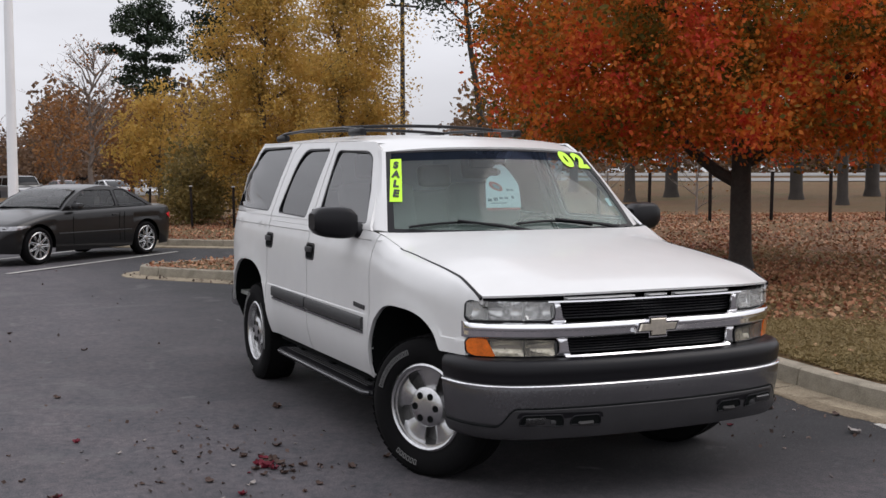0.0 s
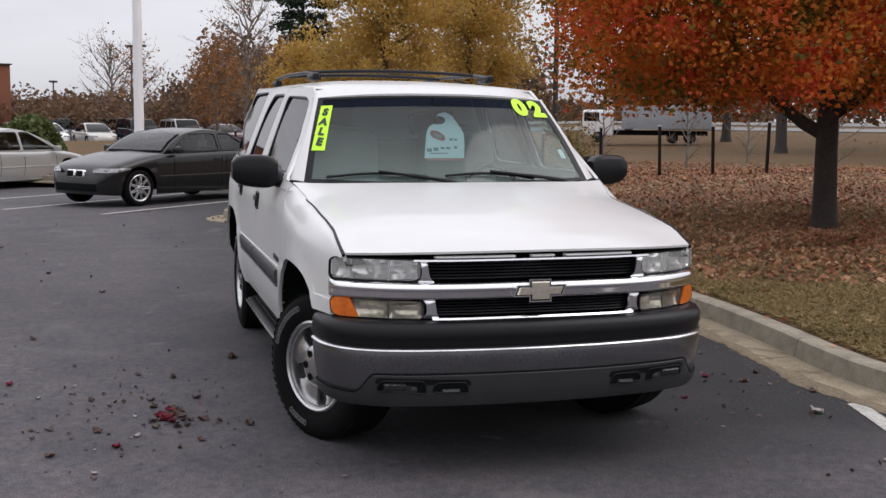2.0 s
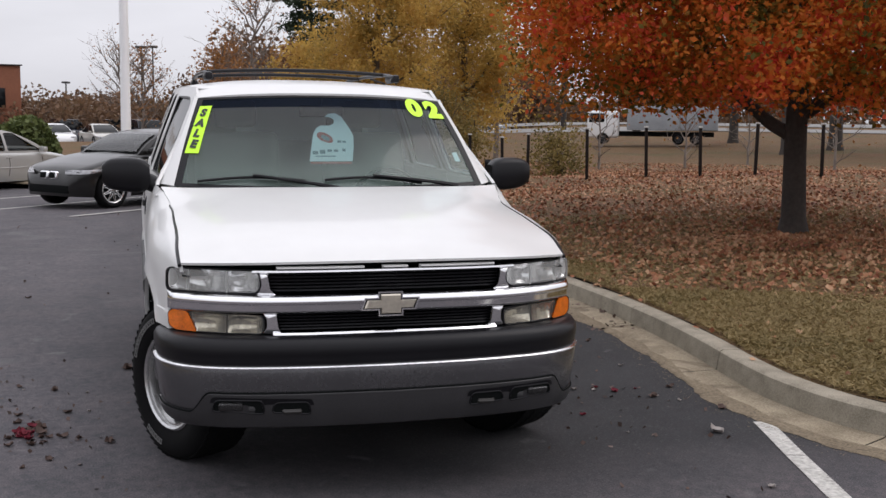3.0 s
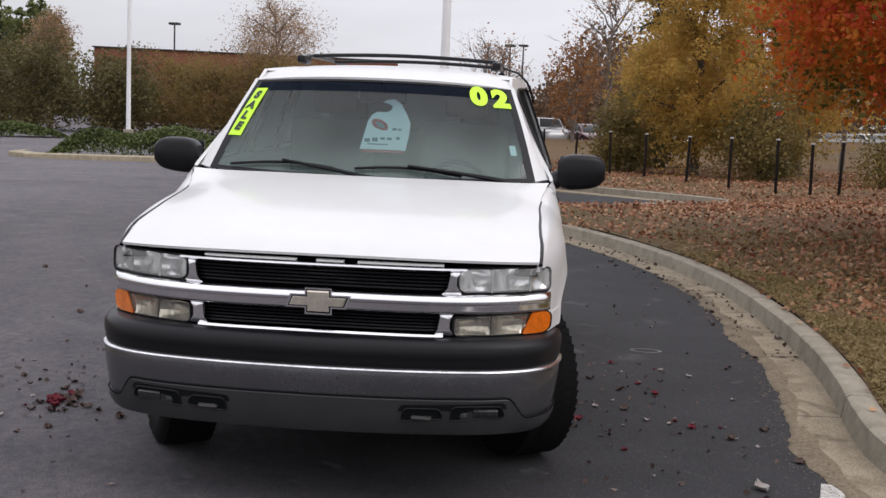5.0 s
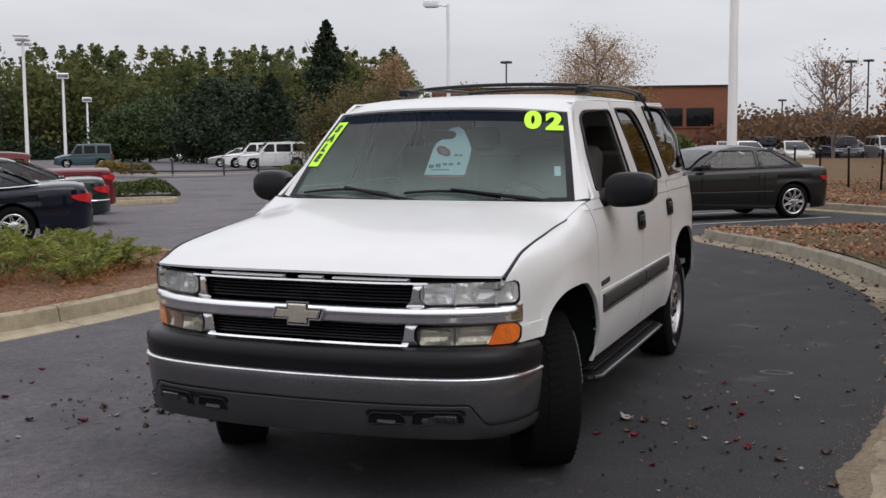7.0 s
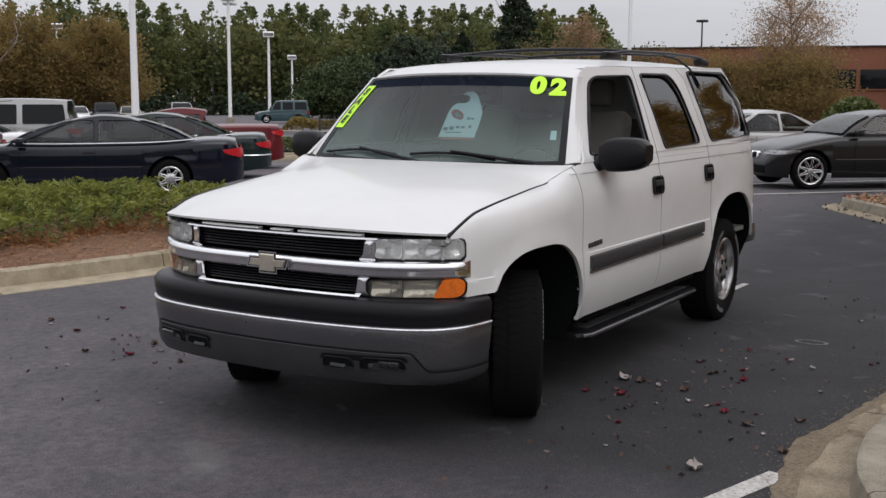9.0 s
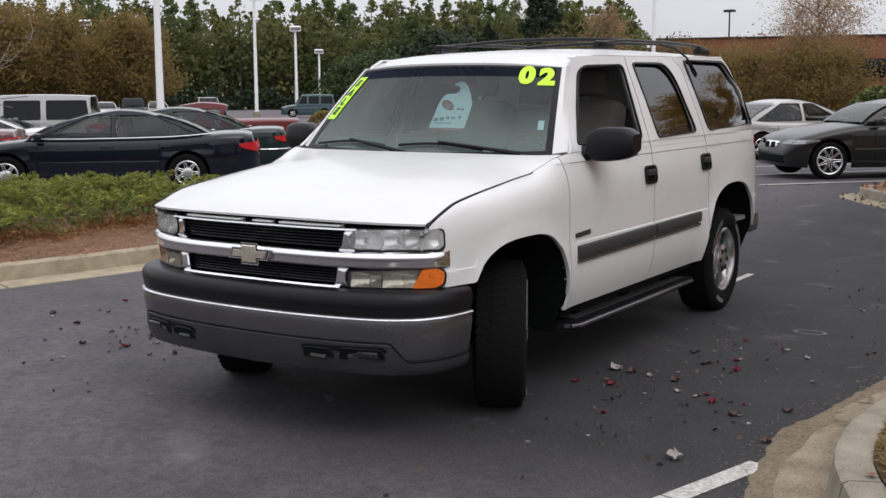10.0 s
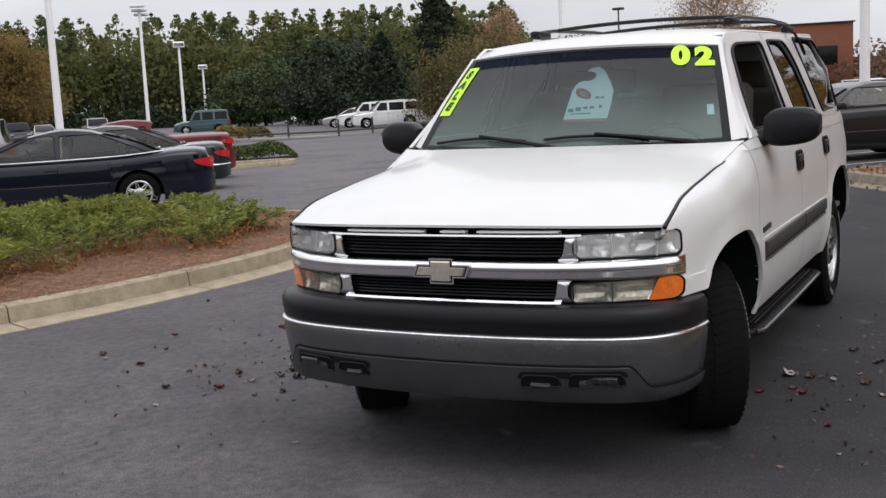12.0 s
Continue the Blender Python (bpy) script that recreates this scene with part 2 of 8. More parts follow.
def dust(m, scale, lo, hi, col, most):
    """Pale dusty blooms with soft edges over a ground."""
    n, l = m.node_tree.nodes, m.node_tree.links
    b = n["Principled BSDF"]
    src = b.inputs["Base Color"].links[0].from_socket
    co, tex, rng_, mix = n.new("ShaderNodeTexCoord"), n.new("ShaderNodeTexNoise"), n.new("ShaderNodeMapRange"), n.new("ShaderNodeMix")
    tex.inputs["Scale"].default_value, tex.inputs["Detail"].default_value, tex.inputs["Distortion"].default_value = scale, 4, 0.8
    rng_.interpolation_type = "SMOOTHSTEP"
    rng_.inputs["From Min"].default_value, rng_.inputs["From Max"].default_value, rng_.inputs["To Max"].default_value = lo, hi, most
    mix.data_type = "RGBA"
    mix.inputs["B"].default_value = (*col, 1)
    l.new(co.outputs["Object"], tex.inputs["Vector"])
    l.new(tex.outputs[0], rng_.inputs["Value"])
    l.new(rng_.outputs[0], mix.inputs["Factor"])
    l.new(src, mix.inputs["A"])
    l.new(mix.outputs["Result"], b.inputs["Base Color"])


dust(M_ASPHALT, 1.1, 0.60, 0.76, (0.15, 0.147, 0.145), 0.32)
dust(M_ASPHALT, 3.7, 0.64, 0.78, (0.19, 0.186, 0.183), 0.35)
dust(M_ASPHALT, 0.45, 0.56, 0.72, (0.035, 0.035, 0.039), 0.4)
M_LINE = ground_mat("worn_white_line_paint", [((0.42, 0.405, 0.37), (0.60, 0.585, 0.54), 1), ((0.11, 0.108, 0.105), (0.58, 0.565, 0.53), 0.5)], (6.0, 38.0), rough=0.8, bump=0.3, dist=0.004)
M_KERB = ground_mat("weathered_concrete", [((0.215, 0.188, 0.138), (0.345, 0.304, 0.232), 1), ((0.12, 0.10, 0.07), (0.385, 0.34, 0.265), 0.45), ((0.09, 0.08, 0.065), (0.40, 0.37, 0.31), 0.3)], (1.1, 7.0, 120.0), rough=0.9, bump=0.4, dist=0.004)
M_GUTTER = ground_mat("sandy_gutter_concrete", [((0.20, 0.155, 0.10), (0.33, 0.275, 0.19), 1), ((0.10, 0.075, 0.048), (0.36, 0.30, 0.215), 0.5), ((0.10, 0.08, 0.055), (0.42, 0.36, 0.27), 0.35)], (1.6, 6.0, 90.0), rough=0.95, bump=0.5, dist=0.006)
dust(M_GUTTER, 2.6, 0.56, 0.70, (0.085, 0.062, 0.042), 0.8)
M_SAND = ground_mat("gritty_brown_sand", [((0.13, 0.10, 0.066), (0.23, 0.185, 0.125), 1), ((0.07, 0.055, 0.04), (0.27, 0.22, 0.155), 0.5)], (5.0, 60.0), rough=1.0, bump=0.8, dist=0.01)
M_KERBPALE = ground_mat("pale_weathered_concrete", [((0.27, 0.222, 0.142), (0.42, 0.36, 0.25), 1), ((0.17, 0.135, 0.085), (0.47, 0.405, 0.285), 0.5), ((0.14, 0.115, 0.08), (0.48, 0.42, 0.32), 0.3)], (1.1, 7.0, 120.0), rough=0.9, bump=0.4, dist=0.004)
M_GRASS = ground_mat("leaf_strewn_dry_grass", [((0.095, 0.052, 0.024), (0.155, 0.090, 0.040), 1), ((0.115, 0.05, 0.025), (0.13, 0.098, 0.038), 0.5), ((0.045, 0.026, 0.014), (0.23, 0.14, 0.07), 0.45)], (0.35, 2.2, 38.0), bump=1.0, dist=0.03)
dust(M_GRASS, 0.22, 0.47, 0.68, (0.085, 0.075, 0.03), 0.55)
dust(M_GRASS, 0.75, 0.54, 0.70, (0.165, 0.075, 0.042), 0.6)
M_EARTH = ground_mat("far_dry_ground", [((0.16, 0.13, 0.07), (0.24, 0.19, 0.11), 1), ((0.12, 0.1, 0.05), (0.26, 0.2, 0.12), 0.5)], (0.05, 1.0), bump=0.4)
M_STRAW = ground_mat("pine_straw_mulch", [((0.145, 0.066, 0.034), (0.24, 0.115, 0.06), 1), ((0.07, 0.038, 0.024), (0.26, 0.15, 0.085), 0.5), ((0.05, 0.027, 0.018), (0.30, 0.19, 0.12), 0.5)], (0.9, 8.0, 70.0), bump=1.0, dist=0.02)

M_WHITE = mat("white_car_paint", (0.635, 0.635, 0.625), 0.42, vary=0.03, scale=1.2, fine=9, spec=0.45, coat=0.5)
M_WHITE.node_tree.nodes["Principled BSDF"].inputs["Coat Roughness"].default_value = 0.10
M_BLACKPL = mat("black_textured_plastic", (0.0065, 0.0063, 0.0078), 0.36, vary=0.3, scale=3, fine=400, bump=0.06, spec=0.24)
M_GREYPL = mat("dark_grey_plastic", (0.030, 0.030, 0.031), 0.55, vary=0.25, fine=300, bump=0.1)
M_BUMPER = mat("dull_grey_painted_metal", (0.115, 0.114, 0.12), 0.25, metal=0.7, vary=0.24, scale=3.0, fine=70, bump=0.05, coat=0.2)
M_CHROME = mat("chrome", (0.82, 0.82, 0.83), 0.10, metal=1.0, vary=0.03)
M_ALU = mat("dusty_cast_aluminium", (0.55, 0.55, 0.55), 0.27, metal=0.95, vary=0.2, scale=9, fine=80)
# near-black: the shade of hollows, gaps and undersides is put into the colour
M_DARK = mat("shade_black", (0.005, 0.006, 0.006), 0.9, vary=0.2, spec=0.1)
M_TYRE = mat("tyre_rubber", (0.0052, 0.0051, 0.0054), 0.9, vary=0.25, scale=8, fine=90, bump=0.1, spec=0.14)
M_LETTER = mat("raised_white_rubber", (0.17, 0.168, 0.165), 0.7, vary=0.4, fine=40)
M_AMBER = mat("amber_plastic", (0.66, 0.135, 0.006), 0.14, vary=0.35, scale=22, fine=120, bump=0.04, coat=1.0)
M_REDL = mat("red_lamp_plastic", (0.50, 0.014, 0.022), 0.12, vary=0.15, fine=120, coat=0.6)
M_REFLECT = mat("lamp_reflector", (0.86, 0.86, 0.85), 0.2, metal=0.95, vary=0.2, scale=14, fine=60)
M_SIGREF = mat("smoky_signal_reflector", (0.62, 0.59, 0.53), 0.16, metal=0.9, vary=0.3, scale=22, fine=60)
M_SIGHOUSE = mat("brown_grey_signal_housing", (0.26, 0.24, 0.205), 0.35, metal=0.3, vary=0.3, scale=16, fine=60)
M_BRAKE = mat("dull_brake_iron", (0.22, 0.215, 0.21), 0.5, metal=0.6, vary=0.3, scale=14, fine=60)
M_HOUSING = mat("satin_lamp_housing", (0.50, 0.50, 0.49), 0.4, metal=0.1, vary=0.25, scale=11, fine=45)
M_HAZYLENS = glass_mat("hazed_lamp_lens", (0.94, 0.95, 0.94), rough=0.06, ior=1.5, base=0.0, haze=0.24)
M_SIGLENS = glass_mat("signal_lamp_lens", (0.86, 0.85, 0.8), rough=0.04, ior=1.5, base=0.0, haze=0.05)
M_SCREEN = glass_mat("windscreen_glass", (0.46, 0.62, 0.63), rough=0.03, ior=1.5, base=0.0, haze=0.035)


def dash_reflection(m, z0, z1, most, least, col):
    """Pale haze painted into the glass, strongest at the foot: the dashboard's reflection."""
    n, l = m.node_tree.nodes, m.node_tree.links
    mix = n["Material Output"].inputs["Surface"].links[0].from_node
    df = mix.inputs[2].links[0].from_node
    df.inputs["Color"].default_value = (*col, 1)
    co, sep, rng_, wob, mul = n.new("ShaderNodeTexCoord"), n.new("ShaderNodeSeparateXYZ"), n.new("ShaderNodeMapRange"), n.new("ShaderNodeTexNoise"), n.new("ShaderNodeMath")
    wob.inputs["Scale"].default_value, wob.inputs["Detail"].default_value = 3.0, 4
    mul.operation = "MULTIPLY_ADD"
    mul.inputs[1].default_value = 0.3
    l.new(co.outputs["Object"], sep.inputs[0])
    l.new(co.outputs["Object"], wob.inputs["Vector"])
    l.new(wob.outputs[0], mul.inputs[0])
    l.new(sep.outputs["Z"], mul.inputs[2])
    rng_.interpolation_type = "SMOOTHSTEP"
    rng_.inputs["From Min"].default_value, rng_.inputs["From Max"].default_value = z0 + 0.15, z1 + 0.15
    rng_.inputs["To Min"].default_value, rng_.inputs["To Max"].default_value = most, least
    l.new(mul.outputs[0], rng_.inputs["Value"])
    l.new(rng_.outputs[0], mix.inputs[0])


# painted in place of the dashboard mirrored in the lower glass
dash_reflection(M_SCREEN, 1.20, 1.58, 0.19, 0.012, (0.46, 0.60, 0.54))
M_SHADE = glass_mat("blue_shade_band", (0.36, 0.40, 0.52), rough=0.02, ior=1.02)
M_TINT = glass_mat("dark_tinted_glass", (0.07, 0.07, 0.07), rough=0.02, ior=2.15, base=0.0)
M_CLEAR = glass_mat("side_window_glass", (0.44, 0.49, 0.48), rough=0.02, ior=2.35, base=0.0)
M_CARPANE = glass_mat("car_window_glass", (0.44, 0.47, 0.46), rough=0.01, ior=1.6)
M_CARSEAT = mat("grey_car_seat_cloth", (0.16, 0.155, 0.15), 0.9, vary=0.2, fine=120)
M_CARGLASS = mat("dark_car_window", (0.008, 0.009, 0.010), 0.03, vary=0.2, spec=0.22)
M_TAN = mat("grey_tan_upholstery", (0.20, 0.185, 0.165), 0.85, vary=0.15, scale=6, fine=200, bump=0.2)
M_DASH = mat("grey_dashboard_vinyl", (0.2, 0.205, 0.19), 0.6, vary=0.15, fine=220, bump=0.1)
M_NEON = mat("neon_green_vinyl", (0.52, 0.95, 0.02), 0.4, vary=0.03)
M_INK = mat("dark_ink", (0.02, 0.03, 0.02), 0.6, vary=0.1)
M_CARD = mat("pale_blue_card", (0.86, 0.94, 0.94), 0.6, vary=0.05, fine=40)
M_REDINK = mat("red_ink", (0.5, 0.12, 0.1), 0.6, vary=0.15)
M_GREYINK = mat("grey_pen", (0.25, 0.32, 0.34), 0.7, vary=0.2)
M_FOG = mat("dull_fog_lamp_glass", (0.055, 0.055, 0.055), 0.25, metal=0.6, vary=0.6, scale=30, fine=80, coat=0.3)
M_GOLD = mat("pale_gold_enamel", (0.56, 0.51, 0.43), 0.3, metal=0.75, vary=0.18, scale=16, fine=60)
M_STEEL = mat("white_painted_steel", (0.82, 0.82, 0.82), 0.45, vary=0.06)
M_DKSTEEL = mat("dark_bronze_steel", (0.03, 0.028, 0.026), 0.5, vary=0.2)
M_POST = mat("rusty_dark_post", (0.014, 0.010, 0.009), 0.85, vary=0.4, scale=6, fine=60, bump=0.3, spec=0.15)
M_BARK = mat("grey_brown_bark", (0.085, 0.068, 0.055), 0.9, vary=0.4, scale=3, fine=22, bump=0.9)
M_BARKDK = mat("dark_wet_bark", (0.04, 0.033, 0.028), 0.9, vary=0.4, scale=3, fine=22, bump=0.9)
M_BAREBARK = mat("pale_bare_twigs", (0.17, 0.14, 0.12), 0.9, vary=0.3, scale=4, fine=30)
L_RED = leaf_mat("red_orange_maple_leaf", [(0.06, 0.062, 0.015), (0.15, 0.12, 0.02), (0.47, 0.165, 0.024), (0.64, 0.185, 0.03), (0.63, 0.115, 0.034), (0.60, 0.058, 0.044)], through=0.55, own=0.22, drift=0.78, scale=1.5)
L_YEL = leaf_mat("yellow_brown_leaf", [(0.23, 0.165, 0.052), (0.40, 0.272, 0.074), (0.55, 0.358, 0.09), (0.45, 0.265, 0.068), (0.51, 0.355, 0.10)], through=0.6, own=0.22, drift=0.78, scale=1.1)
L_DUSK = leaf_mat("dull_brown_woods_leaf", [(0.072, 0.047, 0.035), (0.14, 0.084, 0.052), (0.19, 0.108, 0.06), (0.13, 0.10, 0.056)], own=0.45, drift=0.55, scale=0.25)
L_RUST = leaf_mat("rust_leaf", [(0.14, 0.07, 0.03), (0.28, 0.12, 0.045), (0.34, 0.17, 0.06), (0.2, 0.1, 0.045)])
L_STRAW = leaf_mat("pine_straw_needle", [(0.15, 0.063, 0.031), (0.28, 0.124, 0.058), (0.41, 0.215, 0.11), (0.21, 0.095, 0.048)], through=0.0)
L_TAN = leaf_mat("pale_tan_leaf", [(0.20, 0.13, 0.07), (0.33, 0.21, 0.115), (0.42, 0.29, 0.17), (0.28, 0.16, 0.08)], through=0.4)
L_BROWN = leaf_mat("olive_brown_leaf", [(0.15, 0.112, 0.043), (0.215, 0.155, 0.056), (0.275, 0.19, 0.068), (0.195, 0.145, 0.053)], through=0.55, own=0.25, drift=0.75, scale=0.5)
L_OLIVE = leaf_mat("dull_olive_leaf", [(0.07, 0.068, 0.026), (0.16, 0.125, 0.042), (0.26, 0.185, 0.06), (0.12, 0.10, 0.036)], own=0.4, drift=0.6, scale=0.5)
L_PINE = leaf_mat("pine_needles", [(0.022, 0.036, 0.016), (0.045, 0.07, 0.025), (0.075, 0.105, 0.035), (0.035, 0.055, 0.022)], through=0.15)
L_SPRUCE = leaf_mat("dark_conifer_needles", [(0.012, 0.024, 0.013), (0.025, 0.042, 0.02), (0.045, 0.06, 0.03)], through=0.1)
# woods leaves are lightened: the haze of distance is put into their colour
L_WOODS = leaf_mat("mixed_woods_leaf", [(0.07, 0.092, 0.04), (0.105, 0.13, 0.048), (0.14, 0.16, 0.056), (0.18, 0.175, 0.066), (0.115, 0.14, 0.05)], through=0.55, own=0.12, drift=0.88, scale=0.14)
L_JUNIPERTIP = leaf_mat("juniper_shoot_tip", [(0.085, 0.115, 0.02), (0.165, 0.195, 0.034), (0.255, 0.262, 0.058), (0.13, 0.145, 0.032)], through=0.3, own=0.5, drift=0.5, scale=5.0)
L_JUNIPER = leaf_mat("juniper_green", [(0.026, 0.042, 0.012), (0.078, 0.108, 0.027), (0.15, 0.185, 0.045), (0.205, 0.22, 0.064), (0.08, 0.095, 0.029)], through=0.2, own=0.35, drift=0.65, scale=7.0)
L_BUSH = leaf_mat("brown_green_bush_leaf", [(0.055, 0.052, 0.022), (0.10, 0.085, 0.032), (0.145, 0.115, 0.042), (0.08, 0.075, 0.03)], through=0.3, own=0.3, drift=0.7, scale=0.6)
L_SHRUB = leaf_mat("low_green_shrub", [(0.04, 0.055, 0.02), (0.09, 0.115, 0.035), (0.13, 0.15, 0.05)], through=0.2)
L_LITTER = leaf_mat("brown_leaf_litter", [(0.085, 0.032, 0.019), (0.22, 0.078, 0.04), (0.31, 0.135, 0.066), (0.43, 0.26, 0.15), (0.17, 0.062, 0.036)], through=0.0)
L_FALLRED = leaf_mat("fallen_red_leaf", [(0.06, 0.006, 0.012), (0.17, 0.016, 0.03), (0.09, 0.02, 0.022)], through=0.0)
L_FALLDARK = leaf_mat("fallen_dark_leaf", [(0.02, 0.015, 0.013), (0.05, 0.034, 0.028), (0.10, 0.062, 0.05), (0.24, 0.18, 0.155)], through=0.0)
L_FALLPALE = leaf_mat("fallen_pale_leaf", [(0.16, 0.135, 0.12), (0.27, 0.235, 0.215), (0.36, 0.325, 0.305), (0.20, 0.155, 0.135)], through=0.0)
L_BLADE = leaf_mat("dry_grass_blade", [(0.12, 0.092, 0.036), (0.20, 0.148, 0.06), (0.28, 0.205, 0.095), (0.15, 0.112, 0.046)], through=0.2)

# ---- mesh helpers ----


def finish(bm, sharp=38):
    for f in bm.faces:
        f.smooth = True
    lim = radians(sharp)
    for e in bm.edges:
        if len(e.link_faces) == 2 and e.calc_face_angle(0) > lim:
            e.smooth = False


def part(name, bm, material, parent=None, label="", sharp=38, recalc=True, kind=""):
    """Links a bmesh as one mesh object, under a thing or a part where one is given."""
    if recalc:
        bmesh.ops.recalc_face_normals(bm, faces=bm.faces)
    finish(bm, sharp)
    me = bpy.data.meshes.new(name)
    bm.to_mesh(me)
    bm.free()
    me.materials.append(material)
    ob = new(name, me)
    if parent:
        ob.parent = parent
        if parent.type == "MESH":
            ob.matrix_parent_inverse = Matrix.Identity(4)
    if label:
        ob["label"] = label
    if kind:
        ob["kind"] = kind
    return ob


def thing(name, label, category, group="", kind=""):
    ob = new(name)
    ob.empty_display_size = 0.2
    return tagged(ob, label, category, group, kind)


def grid(bm, rows, close=False):
    """Faces over rows of points."""
    vs = [[bm.verts.new(p) for p in r] for r in rows]
    for a, b in zip(vs, vs[1:]):
        n = len(a)
        for k in range(n if close else n - 1):
            q = [a[k], a[(k + 1) % n], b[(k + 1) % n], b[k]]
            q = [v for i, v in enumerate(q) if v not in q[:i]]
            if len(q) > 2:
                try:
                    bm.faces.new(q)
                except ValueError:
                    pass
    return vs


def outward(bm, d):
    """Turns a sheet's faces so that they look the way of d."""
    bmesh.ops.recalc_face_normals(bm, faces=bm.faces)
    total = Vector((0, 0, 0))
    for f in bm.faces:
        total += f.normal * f.calc_area()
    if total.dot(Vector(d)) < 0:
        bmesh.ops.reverse_faces(bm, faces=list(bm.faces))
    return bm


def thicken(bm, d):
    """Gives an open sheet a thickness d."""
    bmesh.ops.recalc_face_normals(bm, faces=bm.faces)
    bmesh.ops.solidify(bm, geom=list(bm.faces), thickness=d)
    return bm


def box(bm, c, s, bevel=0.0, m=None, seg=2):
    """A block of size s about c, its edges rounded."""
    got = bmesh.ops.create_cube(bm, size=1.0)["verts"]
    bmesh.ops.scale(bm, vec=s, verts=got)
    if bevel:
        es = list({e for v in got for e in v.link_edges})
        r = bmesh.ops.bevel(bm, geom=es, offset=bevel, segments=seg, profile=0.6, affect="EDGES", clamp_overlap=True)
        got = list({v for f in r["faces"] for v in f.verts} | {v for v in got if v.is_valid})
    if m is not None:
        bmesh.ops.transform(bm, matrix=m, verts=got)
    bmesh.ops.translate(bm, vec=c, verts=got)
    return bm


def tube(bm, pts, radii, n=8, caps=True):
    """A round bar along points, its radius changing on the way."""
    pts = [Vector(p) for p in pts]
    if not hasattr(radii, "__len__"):
        radii = [radii] * len(pts)
    rings = []
    up = Vector((0.13, 0.21, 0.97))
    for k, p in enumerate(pts):
        d = (pts[min(k + 1, len(pts) - 1)] - pts[max(k - 1, 0)]).normalized()
        a = d.cross(up)
        if a.length < 1e-3:
            a = d.cross(Vector((1, 0, 0)))
        a.normalize()
        b = d.cross(a)
        rings.append([p + (a * math.cos(2 * math.pi * i / n) + b * math.sin(2 * math.pi * i / n)) * radii[k] for i in range(n)])
    vs = grid(bm, rings, close=True)
    if caps:
        for r in (vs[0], vs[-1]):
            try:
                bm.faces.new(r)
            except ValueError:
                pass
    return bm


def lathe(bm, prof, n=32, m=None):
    """A ring of revolution about the y axis from (radius, y) pairs."""
    rows = []
    for i in range(n):
        a = 2 * math.pi * i / n
        rows.append([Vector((r * math.cos(a), y, r * math.sin(a))) for r, y in prof])
    rows.append(rows[0])
    got = []
    vs = [[bm.verts.new(p) for p in r] for r in rows[:-1]]
    vs.append(vs[0])
    for a, b in zip(vs, vs[1:]):
        for k in range(len(prof) - 1):
            bm.faces.new((a[k], a[k + 1], b[k + 1], b[k]))
    for r in vs[:-1]:
        got += r
    if m is not None:
        bmesh.ops.transform(bm, matrix=m, verts=got)
    return bm


def plate(bm, pts, holes=(), depth=0.0):
    """A flat or draped panel with an outline and holes, filled in (a, b) and then placed by the caller."""
    es = []
    for loop in (pts, *holes):
        vs = [bm.verts.new((p[0], p[1], 0)) for p in loop]
        es += [bm.edges.new((vs[k], vs[(k + 1) % len(vs)])) for k in range(len(vs))]
    bmesh.ops.triangle_fill(bm, use_beauty=True, use_dissolve=False, edges=es)
    return bm


def rounded(pts, r, n=4):
    """A polygon with rounded corners."""
    out = []
    for k, p in enumerate(pts):
        p, a, b = Vector(p), Vector(pts[k - 1]), Vector(pts[(k + 1) % len(pts)])
        rr = r[k] if hasattr(r, "__len__") else r
        u, v = (a - p), (b - p)
        rr = min(rr, u.length * 0.48, v.length * 0.48)
        s, e = p + u.normalized() * rr, p + v.normalized() * rr
        for i in range(n + 1):
            t = i / n
            out.append(s * (1 - t) ** 2 + p * 2 * t * (1 - t) + e * t * t)
    return out


def place(bm, f):
    for v in bm.verts:
        v.co = f(v.co)
    return bm


def lerp(x, pts):
    """Straight lines between (x, y) pairs, smoothed at neither end."""
    xs, ys = zip(*pts)
    return float(np.interp(x, xs, ys))


def smooth(x, pts):
    """A soft curve through (x, y) pairs with rising x."""
    xs, ys = zip(*pts)
    if x <= xs[0]:
        return ys[0]
    if x >= xs[-1]:
        return ys[-1]
    k = max(i for i in range(len(xs) - 1) if xs[i] <= x)

    def slope(i):
        if i == 0 or i == len(xs) - 1:
            j = min(i, len(xs) - 2)
            return (ys[j + 1] - ys[j]) / (xs[j + 1] - xs[j])
        return (ys[i + 1] - ys[i - 1]) / (xs[i + 1] - xs[i - 1])

    h = xs[k + 1] - xs[k]
    t = (x - xs[k]) / h
    return (2 * t**3 - 3 * t**2 + 1) * ys[k] + (t**3 - 2 * t**2 + t) * h * slope(k) + (-2 * t**3 + 3 * t**2) * ys[k + 1] + (t**3 - t**2) * h * slope(k + 1)


def quads(name, v, material, parent=None):
    """Many separate four-cornered leaves in one mesh; v has the shape (n, 4, 3)."""
    v = np.asarray(v, np.float32)
    n = len(v)
    me = bpy.data.meshes.new(name)
    me.vertices.add(4 * n)
    me.vertices.foreach_set("co", v.reshape(-1))
    me.loops.add(4 * n)
    me.loops.foreach_set("vertex_index", np.arange(4 * n, dtype=np.int32))
    me.polygons.add(n)
    me.polygons.foreach_set("loop_start", np.arange(0, 4 * n, 4, dtype=np.int32))
    me.update(calc_edges=True)
    me.materials.append(material)
    ob = new(name, me)
    if parent:
        ob.parent = parent
    return ob


